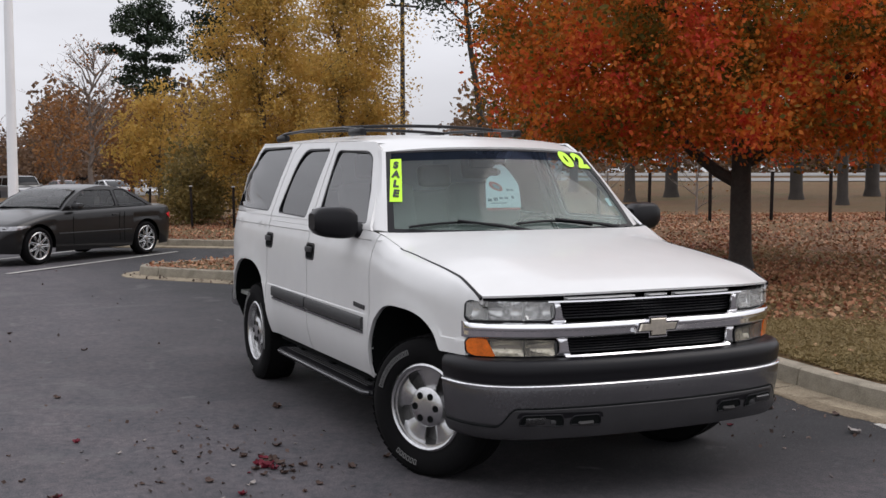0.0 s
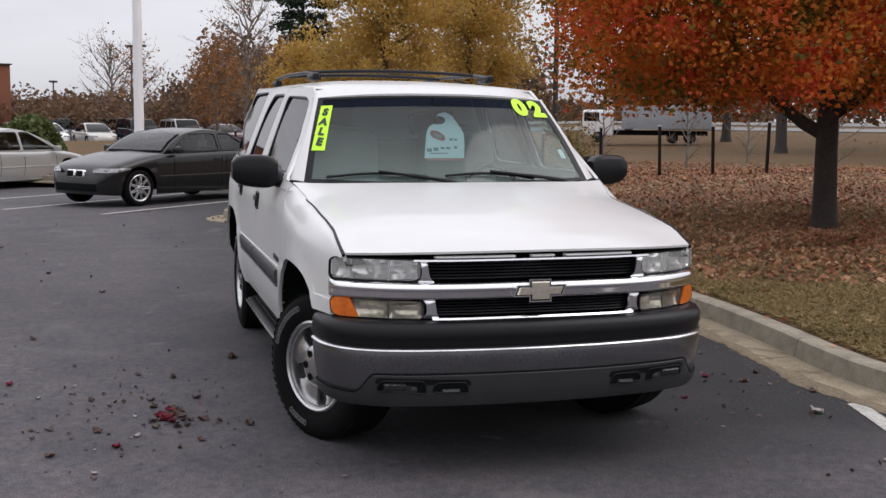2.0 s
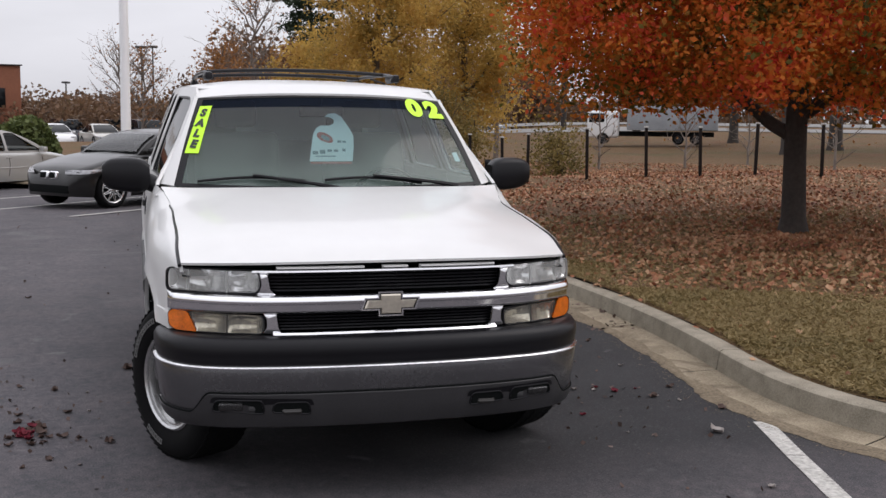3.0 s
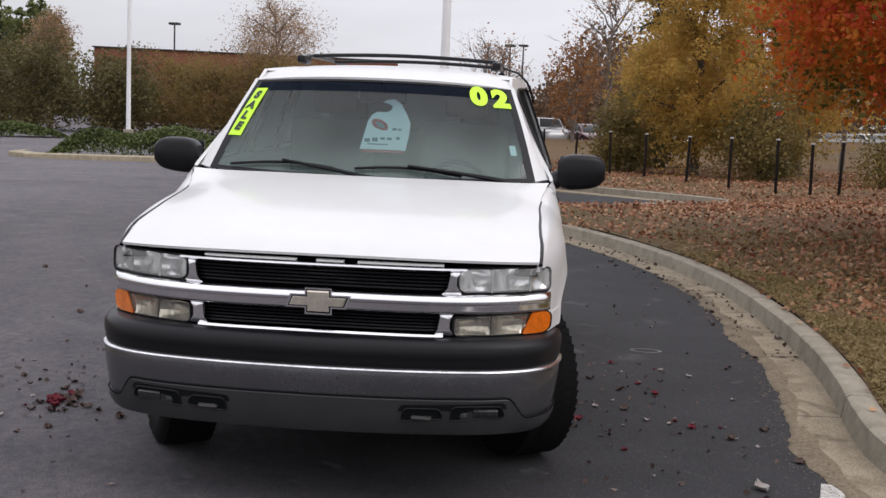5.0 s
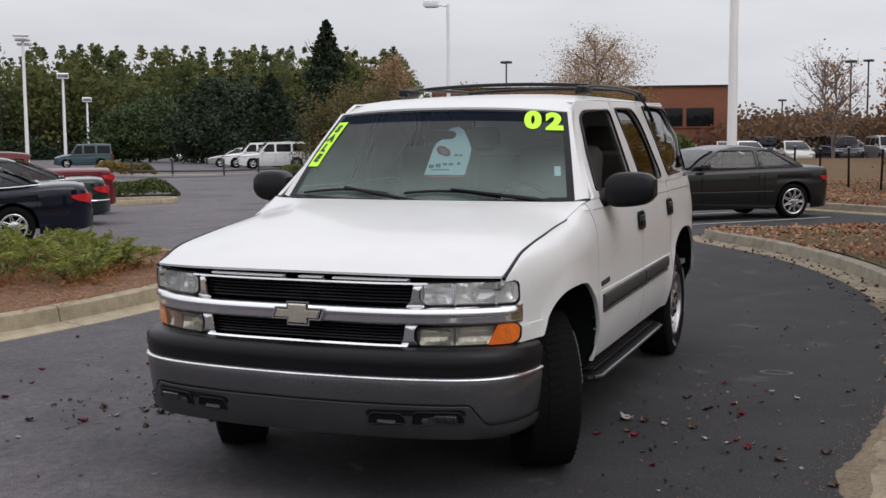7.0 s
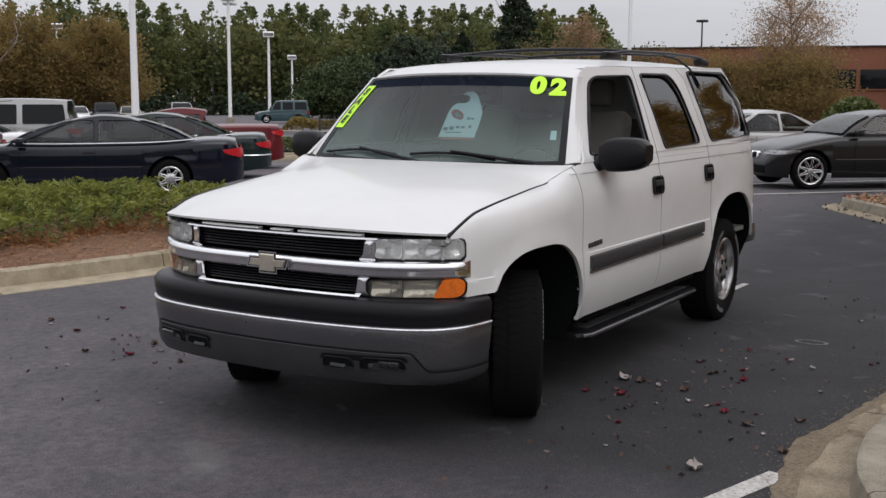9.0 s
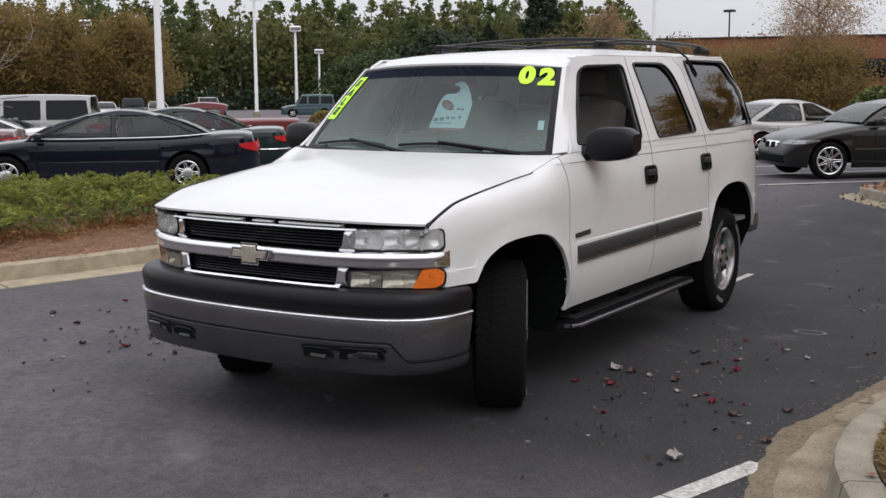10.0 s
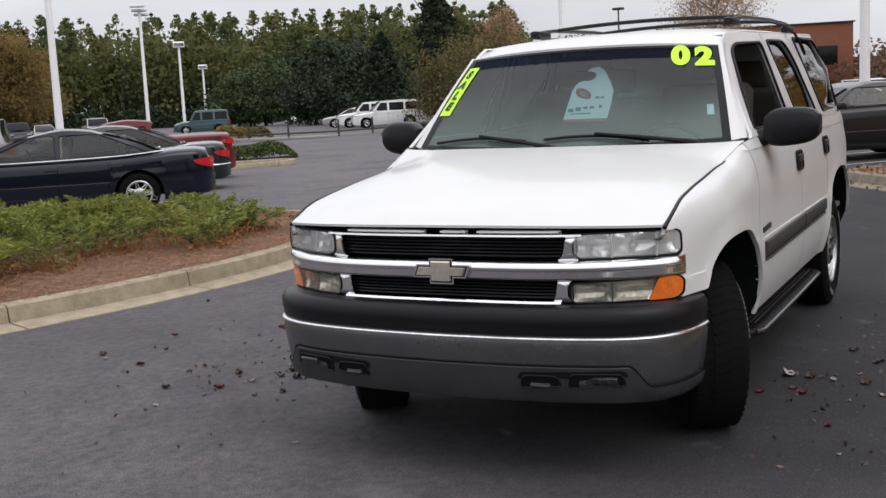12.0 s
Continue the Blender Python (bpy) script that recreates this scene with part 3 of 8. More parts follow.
def leaf_quads(rng, centres, size, flat=0.0, long=1.5, droop=0.0):
    """Pointed leaves about the centres; flat 1 lays them down."""
    n = len(centres)
    a = rng.normal(size=(n, 3))
    a[:, 2] = a[:, 2] * (1 - flat) - droop
    a /= np.linalg.norm(a, axis=1, keepdims=True) + 1e-9
    b = rng.normal(size=(n, 3))
    b[:, 2] *= 1 - flat
    b -= (a * b).sum(1, keepdims=True) * a
    b /= np.linalg.norm(b, axis=1, keepdims=True) + 1e-9
    s = (size * rng.uniform(0.6, 1.35, n))[:, None]
    c = np.asarray(centres)
    w = np.cross(a, b) * s * 0.18 * rng.uniform(-1, 1, n)[:, None]
    return np.stack([c - a * s * long / 2, c + b * s / 2 + w, c + a * s * long / 2, c - b * s / 2 + w], 1)


def write(body, size, offset=0.0, extrude=0.0):
    """A flat mesh of letters in the built-in font."""
    cu = bpy.data.curves.new("letters", "FONT")
    cu.body, cu.size, cu.offset, cu.extrude = body, size, offset, extrude
    cu.align_x, cu.align_y = "CENTER", "CENTER"
    ob = bpy.data.objects.new("letters", cu)
    scene.collection.objects.link(ob)
    me = bpy.data.meshes.new_from_object(ob.evaluated_get(bpy.context.evaluated_depsgraph_get()))
    bm = bmesh.new()
    bm.from_mesh(me)
    bpy.data.objects.remove(ob)
    bpy.data.curves.remove(cu)
    bpy.data.meshes.remove(me)
    return bm

M_LIP = mat("dulled_chrome_edge", (0.72, 0.72, 0.73), 0.2, metal=0.95, vary=0.25, scale=9, fine=70)
M_VAL = mat("grey_moulded_plastic", (0.027, 0.0265, 0.028), 0.36, vary=0.4, scale=4, fine=200, bump=0.06)

# ---- the white SUV: x runs forward from under the front axle, y to its left ----
AX_F, AX_R, HUB_Z = 0.095, -2.935, 0.362
suv = thing("sport_utility_vehicle", "white sport utility vehicle with neon sale stickers on its windscreen", "car")


def arch(x):
    """The lower edge of the body side."""
    z = 0.425
    for c, a, b, n in ((0.105, 0.475, 0.511, 2.9), (AX_R, 0.52, 0.556, 2.6)):
        d = abs(x - c) / a
        if d < 1:
            z = max(z, HUB_Z + b * (1 - d**n) ** (1 / n))
    if x > 0.5:
        z = max(z, 0.705)
    if x > 0.709:
        z = 0.968
    if x < -3.42:
        z = max(z, 0.56)
    return z


def top_edge(x):
    """The upper edge of the lower body: fender crown, then the belt line."""
    if x > -0.15:
        return 1.0 + 0.150 * (max(0.0, 0.815 - x) / 0.965) ** 0.66 - 0.036 * max(0.0, 1 - max(0.0, 0.78 - x) / 0.22) ** 1.5
    return smooth(x, [(-4.2, 1.262), (-2.5, 1.262), (-0.46, 1.238), (-0.15, 1.150)])


def side_y(x, z):
    y = 0.968
    if z < 0.66:
        y -= 0.05 * ((0.66 - z) / 0.24) ** 2
    if z > 0.98:
        y -= 0.047 * ((z - 0.98) / 0.28) ** 2
    if z < 1.19:
        y -= 0.006
    if z < 0.776:
        y += 0.005
    if x > 0.05:
        y -= 0.083 * ((x - 0.05) / 0.67) ** 2.2
    if x < -3.15:
        y -= 0.09 * ((-3.15 - x) / 0.57) ** 2.4
    if z > 1.0 and x > -1.55:
        y -= 0.022 * min(1.0, (x + 1.55) / 0.95) ** 1.4 * ((z - 1.0) / 0.262) ** 2
    for c, a, b in ((0.105, 0.475, 0.511), (AX_R, 0.52, 0.556)):
        r = math.hypot((x - c) / a, (z - HUB_Z) / b)
        if z > HUB_Z - 0.1:
            y += 0.016 * math.exp(-(((r - 1.0) / 0.16) ** 2))
    if x > -0.46:
        zt = top_edge(x)
        h = 0.15
        u = max(0.0, (z - (zt - h)) / h)
        lip = smooth(x, [(-0.46, 0.0), (-0.15, 0.085), (0.28, 0.098), (0.5, 0.078), (0.65, 0.046), (0.78, 0.018)])
        y -= lip * (1 - math.sqrt(max(0.0, 1 - min(u, 1) ** 2)))
    return y


def seam_y(x):
    """Half the width of the bonnet along its side seam."""
    x = min(x, 0.775)
    return side_y(x, top_edge(x))


def upper_y(z, x=-2.0):
    """The lean of the window side, drawn in towards the windscreen."""
    f = max(0.0, min(1.0, (x + 1.55) / 0.95)) ** 1.4
    tail = 0.09 * (max(0.0, -3.15 - x) / 0.57) ** 2.4
    return 0.924 - 0.375 * (z - 1.262) - f * (0.022 + 0.112 * min(1.0, max(0.0, (z - 1.262) / 0.4))) - tail


def columns(x0, x1, n):
    return [x0 + (x1 - x0) * k / n for k in range(n + 1)]


def lower_panel(x0, x1, s, n):
    bm = bmesh.new()
    rows = []
    xs = columns(x0, x1, n)
    for c, a in ((0.105, 0.475), (AX_R, 0.52)):
        xs += [c + sg * a * q for sg in (1, -1) for q in (0.9, 0.94, 0.97, 0.985, 0.995, 0.999, 1.0005) if x0 < c + sg * a * q < x1]
    xs += [x for x in (0.708, 0.7095) if x0 < x < x1]
    for x in sorted(xs):
        zb, zt = arch(x), top_edge(x)
        col = []
        zs = []
        for k in range(25):
            t = k / 24
            t = t - 0.07 * math.sin(2 * math.pi * t)
            zs.append(zb + (zt - zb) * t)
        for mark in (0.7735, 0.7785, 1.187, 1.193):
            if zb + 0.05 < mark < zt - 0.02:
                k = min(range(1, 24), key=lambda i: abs(zs[i] - mark) + (9 if zs[i] in (0.7735, 1.187) else 0))
                zs[k] = mark
        zs.sort()
        for z in zs:
            col.append(Vector((x, s * side_y(x, z), z)))
        # the edge folds inward at the bottom and the top
        lipb = col[0] + Vector((0, -s * 0.018, 0.0))
        rows.append([lipb] + col + [col[-1] + Vector((0, -s * 0.004, -0.03))])
    grid(bm, rows)
    return bm


def drape(bm, s, out=0.0):
    """Carries a panel drawn in (x, z) onto the upper side."""
    return place(bm, lambda c: Vector((c.x, s * (upper_y(c.y, c.x) + out + 0.008 * max(0.0, 1 - ((c.y - 1.5) / 0.28) ** 2)), c.y)))


WIN_F = rounded([(-0.585, 1.275), (-1.405, 1.272), (-1.465, 1.712), (-0.985, 1.70)], [0.03, 0.05, 0.05, 0.09], 5)
WIN_R = rounded([(-1.64, 1.270), (-2.31, 1.285), (-2.20, 1.732), (-1.60, 1.725)], [0.04, 0.05, 0.17, 0.04], 6)
WIN_Q = rounded([(-2.53, 1.288), (-3.675, 1.300), (-3.55, 1.52), (-3.28, 1.762), (-2.47, 1.756)], [0.05, 0.03, 0.2, 0.07, 0.05], 6)
GAP = 0.006
OUT_F = [(-0.47, 1.242), (-0.50, 1.262), (-0.9, 1.715), (-1.0, 1.755), (-1.53 + GAP, 1.768), (-1.50 + GAP, 1.262)]
OUT_R = [(-1.50 - GAP, 1.262), (-1.53 - GAP, 1.768), (-2.30, 1.778), (-2.40 + GAP, 1.70), (-2.44 + GAP, 1.262)]
OUT_Q = [(-2.44 - GAP, 1.262), (-2.40 - GAP, 1.70), (-2.31, 1.778), (-3.31, 1.795), (-3.42, 1.71), (-3.61, 1.50), (-3.72, 1.262)]


def inset(poly, d):
    c = sum((Vector(p).to_2d() for p in poly), Vector((0, 0))) / len(poly)
    return [Vector(p).to_2d() + (c - Vector(p).to_2d()).normalized() * d for p in poly]


def curved(bm, s, out):
    """Carries a pane drawn in (x, z) onto the side, with the glass's own bow."""
    for z in columns(1.30, 1.74, 11):
        bmesh.ops.bisect_plane(bm, geom=list(bm.verts) + list(bm.edges) + list(bm.faces), plane_co=(0, z, 0), plane_no=(0, 1, 0))
    return place(bm, lambda c: Vector((c.x, s * (upper_y(c.y, c.x) + out + 0.017 * max(0.0, 1 - ((c.y - 1.5) / 0.26) ** 2)), c.y)))


def door(name, x0, x1, outline, win, s, glass, mould, handle, n):
    bm = lower_panel(x0, x1, s, n)
    up = bmesh.new()
    plate(up, outline, [win])
    bmesh.ops.subdivide_edges(up, edges=list(up.edges), cuts=1)
    bmesh.ops.triangulate(up, faces=list(up.faces))
    drape(up, s)
    me = bpy.data.meshes.new("t")
    up.to_mesh(me)
    up.free()
    bm.from_mesh(me)
    bpy.data.meshes.remove(me)
    thicken(bm, 0.016)
    ob = part(name, bm, M_WHITE, suv)
    # inner trim, rubber surround and the pane
    ib = bmesh.new()
    plate(ib, inset(outline, 0.02), [inset(win, -0.012)])
    drape(ib, s, -0.035)
    part("door_trim", ib, M_DASH, ob, "grey inner door trim")
    sb = bmesh.new()
    plate(sb, win, [inset(win, 0.013)])
    drape(sb, s, -0.004)
    thicken(sb, 0.012)
    part("window_seal", sb, M_BLACKPL, ob, "black rubber window seal")
    if glass:
        gb = bmesh.new()
        plate(gb, inset(win, 0.010))
        curved(gb, s, -0.02)
        pane = part("pane", outward(gb, (0, s, 0.3)), glass, ob, recalc=False)
        pane.visible_shadow = False
    if mould:
        a, b = mould
        mb = bmesh.new()
        prof = [(-0.001, 0.0), (0.014, 0.004), (0.018, 0.014), (0.018, 0.062), (0.012, 0.07), (-0.001, 0.072)]
        rows = []
        for x in columns(a, b, 10):
            z0 = 0.685 + 0.014 * (-0.45 - x) / 1.8
            rows.append([Vector((x, s * (side_y(x, z0 + dz) + dy), z0 + dz)) for dy, dz in prof])
        vs = grid(mb, rows)
        mb.faces.new(vs[0])
        mb.faces.new(list(reversed(vs[-1])))
        mo = part("side_molding", mb, M_GREYPL, ob, "dark grey rubbing strip")
        eb = bmesh.new()
        rows = []
        for x in columns(a, b, 10):
            z0 = 0.662 + 0.014 * (-0.45 - x) / 1.8
            rows.append([Vector((x, s * (side_y(x, z0 + dz) + dy), z0 + dz)) for dy, dz in [(-0.001, 0), (0.012, 0.004), (0.012, 0.018), (-0.001, 0.021)]])
        vs = grid(eb, rows)
        eb.faces.new(vs[0])
        eb.faces.new(list(reversed(vs[-1])))
        part("molding_edge", eb, M_BUMPER, mo, "pale grey lower lip")
    if handle:
        hx, hz = handle
        hy = s * side_y(hx, hz)
        hb = bmesh.new()
        ring = rounded([(hx - 0.085, hz - 0.054), (hx + 0.085, hz - 0.054), (hx + 0.085, hz + 0.054), (hx - 0.085, hz + 0.054)], 0.036)
        inner = rounded([(hx - 0.071, hz - 0.043), (hx + 0.071, hz - 0.043), (hx + 0.071, hz + 0.043), (hx - 0.071, hz + 0.043)], 0.03)
        plate(hb, ring, [inner])
        place(hb, lambda c: Vector((c.x, s * (side_y(c.x, c.y) + 0.004), c.y)))
        thicken(hb, 0.01)
        h = part("door_handle", hb, M_BLACKPL, ob, "black pull handle in a cup")
        cb = bmesh.new()
        plate(cb, inner)
        place(cb, lambda c: Vector((c.x, s * (side_y(c.x, c.y) + 0.002), c.y)))
        part("handle_cup", cb, M_DARK, h)
        fb = bmesh.new()
        box(fb, (hx, hy + s * 0.011, hz + 0.014), (0.126, 0.016, 0.036), 0.007)
        part("handle_flap", fb, M_GREYPL, h)
    return ob


for s in (1, -1):
    # fender
    fb = lower_panel(-0.365, 0.779, s, 44)
    inner = bmesh.ops.extrude_face_region(fb, geom=list(fb.faces))["geom"]
    bmesh.ops.translate(fb, vec=(0, -s * 0.014, 0), verts=[v for v in inner if isinstance(v, bmesh.types.BMVert)])
    fender = part("front_fender", fb, M_WHITE, suv)
    door("front_door", -1.505 + GAP, -0.375, OUT_F, WIN_F, s, M_CLEAR if s < 0 else None, (-0.455, -1.49), (-1.44, 1.066), 22)
    door("rear_door", -2.44 + GAP, -1.505 - GAP, OUT_R, WIN_R, s, M_TINT, (-1.515, -2.27), (-2.385, 1.089), 24)
    qb = lower_panel(-3.72, -2.44 - GAP, s, 34)
    up = bmesh.new()
    plate(up, OUT_Q, [WIN_Q])
    bmesh.ops.subdivide_edges(up, edges=list(up.edges), cuts=1)
    bmesh.ops.triangulate(up, faces=list(up.faces))
    drape(up, s)
    me = bpy.data.meshes.new("t")
    up.to_mesh(me)
    up.free()
    qb.from_mesh(me)
    bpy.data.meshes.remove(me)
    thicken(qb, 0.014)
    quarter = part("quarter_panel", qb, M_WHITE, suv)
    sb = bmesh.new()
    plate(sb, WIN_Q, [inset(WIN_Q, 0.018)])
    drape(sb, s, -0.002)
    thicken(sb, 0.012)
    part("window_seal", sb, M_BLACKPL, quarter, "black rubber window seal")
    gb = bmesh.new()
    plate(gb, inset(WIN_Q, 0.012))
    curved(gb, s, -0.018)
    pane = part("pane", outward(gb, (0, s, 0.3)), M_TINT, quarter, recalc=False)
    pane.visible_shadow = False
    # badge as a plain bar
    bb = bmesh.new()
    for k in range(5):
        box(bb, (-0.455 - 0.036 * k, s * (side_y(-0.5, 0.81) + 0.003), 0.812 + 0.0015 * k), (0.028, 0.008, 0.026), 0.003)
    box(bb, (-0.527, s * (side_y(-0.5, 0.81) + 0.001), 0.815), (0.18, 0.006, 0.014), 0.002)
    part("badge", bb, M_GREYPL, suv, "small dark door badge")
    # wheel housings
    for c, a, b, nn in ((0.105, 0.475, 0.511, 2.9), (AX_R, 0.52, 0.556, 2.6)):
        lb = bmesh.new()
        rows = []
        for k in range(25):
            u = -1 + 2 * k / 24
            x = c + a * math.sin(u * math.pi / 2) * 0.998
            z = max(arch(x) - 0.002, 0.30) if abs(u) < 1 else 0.30
            yy = side_y(x, z) - 0.02
            rows.append([Vector((x, s * yy, z)), Vector((x, s * 0.55, z + 0.03)), Vector((x, s * 0.45, z))])
        grid(lb, rows)
        fan = [r[-1] for r in rows]
        vs = [lb.verts.new(p) for p in fan] + [lb.verts.new((c + a, s * 0.45, 0.25)), lb.verts.new((c - a, s * 0.45, 0.25))]
        lb.faces.new(vs)
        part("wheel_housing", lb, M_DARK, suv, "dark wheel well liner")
    # sill flange and running board
    tb = bmesh.new()
    prof = [(0.70, 0.335), (0.90, 0.335), (0.935, 0.325), (0.945, 0.308), (0.935, 0.292), (0.9, 0.285), (0.70, 0.285)]
    rows = [[Vector((x, s * (0.70 + (y - 0.70) * w), z)) for y, z in prof] for x, w in ((-0.44, 0.25), (-0.47, 0.78), (-0.53, 0.97), (-0.6, 1), (-2.2, 1), (-2.27, 0.97), (-2.33, 0.78), (-2.36, 0.25))]
    vs = grid(tb, rows, close=True)
    tb.faces.new(vs[0])
    tb.faces.new(list(reversed(vs[-1])))
    board = part("running_board", tb, M_BLACKPL, suv, "black running board under the doors")
    eb = bmesh.new()
    tube(eb, [(x, s * (0.942 - d), 0.312) for x, d in ((-0.5, 0.03), (-0.56, 0.004), (-1.4, 0), (-2.24, 0.004), (-2.3, 0.03))], 0.011, 8)
    part("board_trim", eb, M_BUMPER, board, "worn bright edge strip")
    for k in range(7):
        rb = bmesh.new()
        box(rb, (-1.4, s * (0.74 + 0.024 * k), 0.337), (1.6, 0.01, 0.006), 0.002)
        part("tread_rib", rb, M_GREYPL, board)
    for x in (-0.75, -1.4, -2.05):
        kb = bmesh.new()
        box(kb, (x, s * 0.74, 0.345), (0.07, 0.2, 0.05), 0.008)
        part("bracket", kb, M_DARK, board)
    # mirror
    mb = bmesh.new()
    rows = []
    for k, t in enumerate(columns(0, 1, 10)):
        y = 0.938 + 0.242 * t
        f = [0.62, 0.88, 0.97, 1.0, 1.0, 0.99, 0.97, 0.94, 0.89, 0.78, 0.5][k]
        hh, dx = 0.092 * f, 0.075 * (0.55 + 0.45 * f)
        cz = 1.288 - 0.012 * (1 - t)
        ring = []
        for i in range(16):
            an = 2 * math.pi * i / 16
            ca, sa = math.cos(an), math.sin(an)
            ring.append(Vector((-0.665 - 0.05 * t + dx * math.copysign(abs(ca) ** 0.5, ca), s * y, cz + hh * math.copysign(abs(sa) ** 0.42, sa))))
        rows.append(ring)
    vs = grid(mb, rows, close=True)
    mb.faces.new(vs[0])
    mb.faces.new(list(reversed(vs[-1])))
    mirror = part("side_mirror", mb, M_BLACKPL, suv, "black folding door mirror")
    ab = bmesh.new()
    tube(ab, [(-0.62, s * 0.865, 1.215), (-0.64, s * 0.90, 1.225), (-0.655, s * 0.945, 1.245), (-0.66, s * 0.98, 1.255)], [0.05, 0.044, 0.046, 0.04], 12)
    part("mirror_arm", ab, M_BLACKPL, mirror)
    gb = bmesh.new()
    box(gb, (-0.792, s * 1.05, 1.287), (0.004, 0.2, 0.14), 0.0)
    part("mirror_glass", gb, M_CHROME, mirror)

# roof
ROOF = [(-0.78, 1.722), (-0.95, 1.768), (-1.3, 1.802), (-2.0, 1.832), (-2.8, 1.836), (-3.3, 1.822), (-3.45, 1.80)]
rb = bmesh.new()
rows = []
for x in columns(-0.775, -3.34, 30):
    zc = smooth(-x, [(-a, b) for a, b in ROOF])
    ze = min(zc - 0.03, smooth(-x, [(0.77, 1.69), (0.9, 1.712), (1.02, 1.755), (1.6, 1.768), (2.4, 1.778), (3.46, 1.785)]))
    ye = upper_y(ze, x) + 0.003 if x < -0.98 else smooth(-x, [(0.77, 0.676), (0.86, 0.681), (0.98, upper_y(1.74, -0.98) + 0.003)])
    row = []
    for k in range(25):
        u = -1 + k / 12
        r = 1 - abs(u) ** 2.9
        bow = (0.04 - 0.10 * u * u) * max(0, 1 - (-x - 0.775) / 0.6)
        row.append(Vector((x + bow, ye * u, ze + (zc - ze) * (0.25 * (1 - u * u) + 0.75 * r))))
    rim = min(1.0, 0.15 + (-x - 0.775) / 0.3)
    rows.append([row[0] + Vector((0, 0.01 * rim, -0.02 * rim))] + row + [row[-1] + Vector((0, -0.01 * rim, -0.02 * rim))])
grid(rb, rows)
thicken(rb, 0.012)
part("roof", rb, M_WHITE, suv)
hb = bmesh.new()
grid(hb, [[Vector((x, y, 1.745)) for y in (-0.68, 0, 0.68)] for x in (-1.0, -2.0, -3.3)])
part("headliner", hb, M_TAN, suv, "pale grey roof lining")

# windscreen, pillars and stickers


def screen(u, t, out=0.0):
    """A place on the windscreen: u across from -1 to 1, t up from 0 to 1."""
    b = Vector((-0.285 - 0.155 * u * u, 0.822 * u, 1.213 + 0.02 * u * u))
    c = Vector((-0.745 - 0.095 * u * u, 0.673 * u, 1.713 - 0.024 * u * u))
    n = Vector((0.72, 0.28 * u, 0.64)).normalized()
    return b.lerp(c, t) + n * (0.014 * math.sin(math.pi * t) + out)


gb = bmesh.new()
grid(gb, [[screen(-1 + k / 10, t / 8) for k in range(21)] for t in range(9)])
wind = part("windscreen", outward(gb, (0.7, 0, 0.6)), M_SCREEN, suv, "slightly hazy windscreen", recalc=False)
wind.visible_shadow = False


def strip(bm, u0, u1, t0, t1, nu, nt, out):
    grid(bm, [[screen(u0 + (u1 - u0) * k / nu, t0 + (t1 - t0) * j / nt, out) for k in range(nu + 1)] for j in range(nt + 1)])


hb = bmesh.new()
strip(hb, -0.958, 0.958, 0.86, 0.97, 20, 2, 0.0015)
band = part("shade_band", outward(hb, (0.7, 0, 0.6)), M_SHADE, wind, "blue tinted band along the top", recalc=False)
band.visible_shadow = False
fb = bmesh.new()
for a in ((-1.0, 1.0, 0.0, 0.035, 20, 1), (-1.0, 1.0, 0.968, 1.0, 20, 1), (-1.0, -0.955, 0.0, 1.0, 1, 8), (0.955, 1.0, 0.0, 1.0, 1, 8)):
    strip(fb, *a, 0.003)
part("glass_border", fb, M_BLACKPL, wind, "black ceramic border")
for s in (1, -1):
    pb = bmesh.new()
    rows = []
    for t in columns(0, 1, 8):
        a = screen(s * 1.0, t, 0.004)
        z = a.z
        w = Vector((a.x - 0.085 - 0.03 * (1 - t), s * (upper_y(max(z, 1.262), a.x - 0.08) + 0.004), z + 0.01))
        rows.append([a + Vector((-0.005, -s * 0.01, -0.015)), a, a.lerp(w, 0.35) + Vector((0.012, s * 0.012, 0.004)), a.lerp(w, 0.7) + Vector((0.008, s * 0.008, 0)), w])
    grid(pb, rows)
    thicken(pb, 0.012)
    pillar = part("windscreen_pillar", pb, M_WHITE, suv)
    pb = bmesh.new()
    grid(pb, [[r[0] + Vector((-0.02, -s * 0.012, -0.004)), r[3] + Vector((-0.02, -s * 0.03, -0.01)), r[4] + Vector((-0.02, -s * 0.035, 0))] for r in rows])
    part("pillar_trim", pb, M_DASH, pillar, "grey inner pillar trim")

# cowl and wipers
cb = bmesh.new()
grid(cb, [[Vector((-0.25 - 0.13 * u * u + dx, 0.835 * u, z - 0.018 * u * u)) for u in columns(-1, 1, 20)] for dx, z in ((0.03, 1.205), (0.0, 1.213), (-0.06, 1.205), (-0.10, 1.18))])
thicken(cb, 0.006)
part("cowl", cb, M_BLACKPL, suv, "black cowl grille below the windscreen")
for u0, u1, t0, t1 in ((-0.86, -0.20, 0.045, 0.075), (-0.08, 0.56, 0.085, 0.04)):
    wb = bmesh.new()
    blade = [screen(u0 + (u1 - u0) * k / 10, t0 + (t1 - t0) * k / 10 + 0.042 * math.sin(math.pi * k / 10), 0.016) for k in range(11)]
    tube(wb, blade, 0.0075, 6)
    tube(wb, [screen(u1 + 0.25, 0.0, 0.012), screen(u1 + 0.05, 0.03, 0.035), blade[5] + Vector((0.012, 0, 0.012))], [0.014, 0.010, 0.008], 6)
    part("wiper", wb, M_BLACKPL, suv, "black windscreen wiper")

sb = bmesh.new()


def sale_at(a, b, out):
    """a across and b down, both in metres, on the tall sticker."""
    t = 0.885 - b / 0.69
    return screen(-0.962 - 0.05 * b + a / 0.76, t, out)


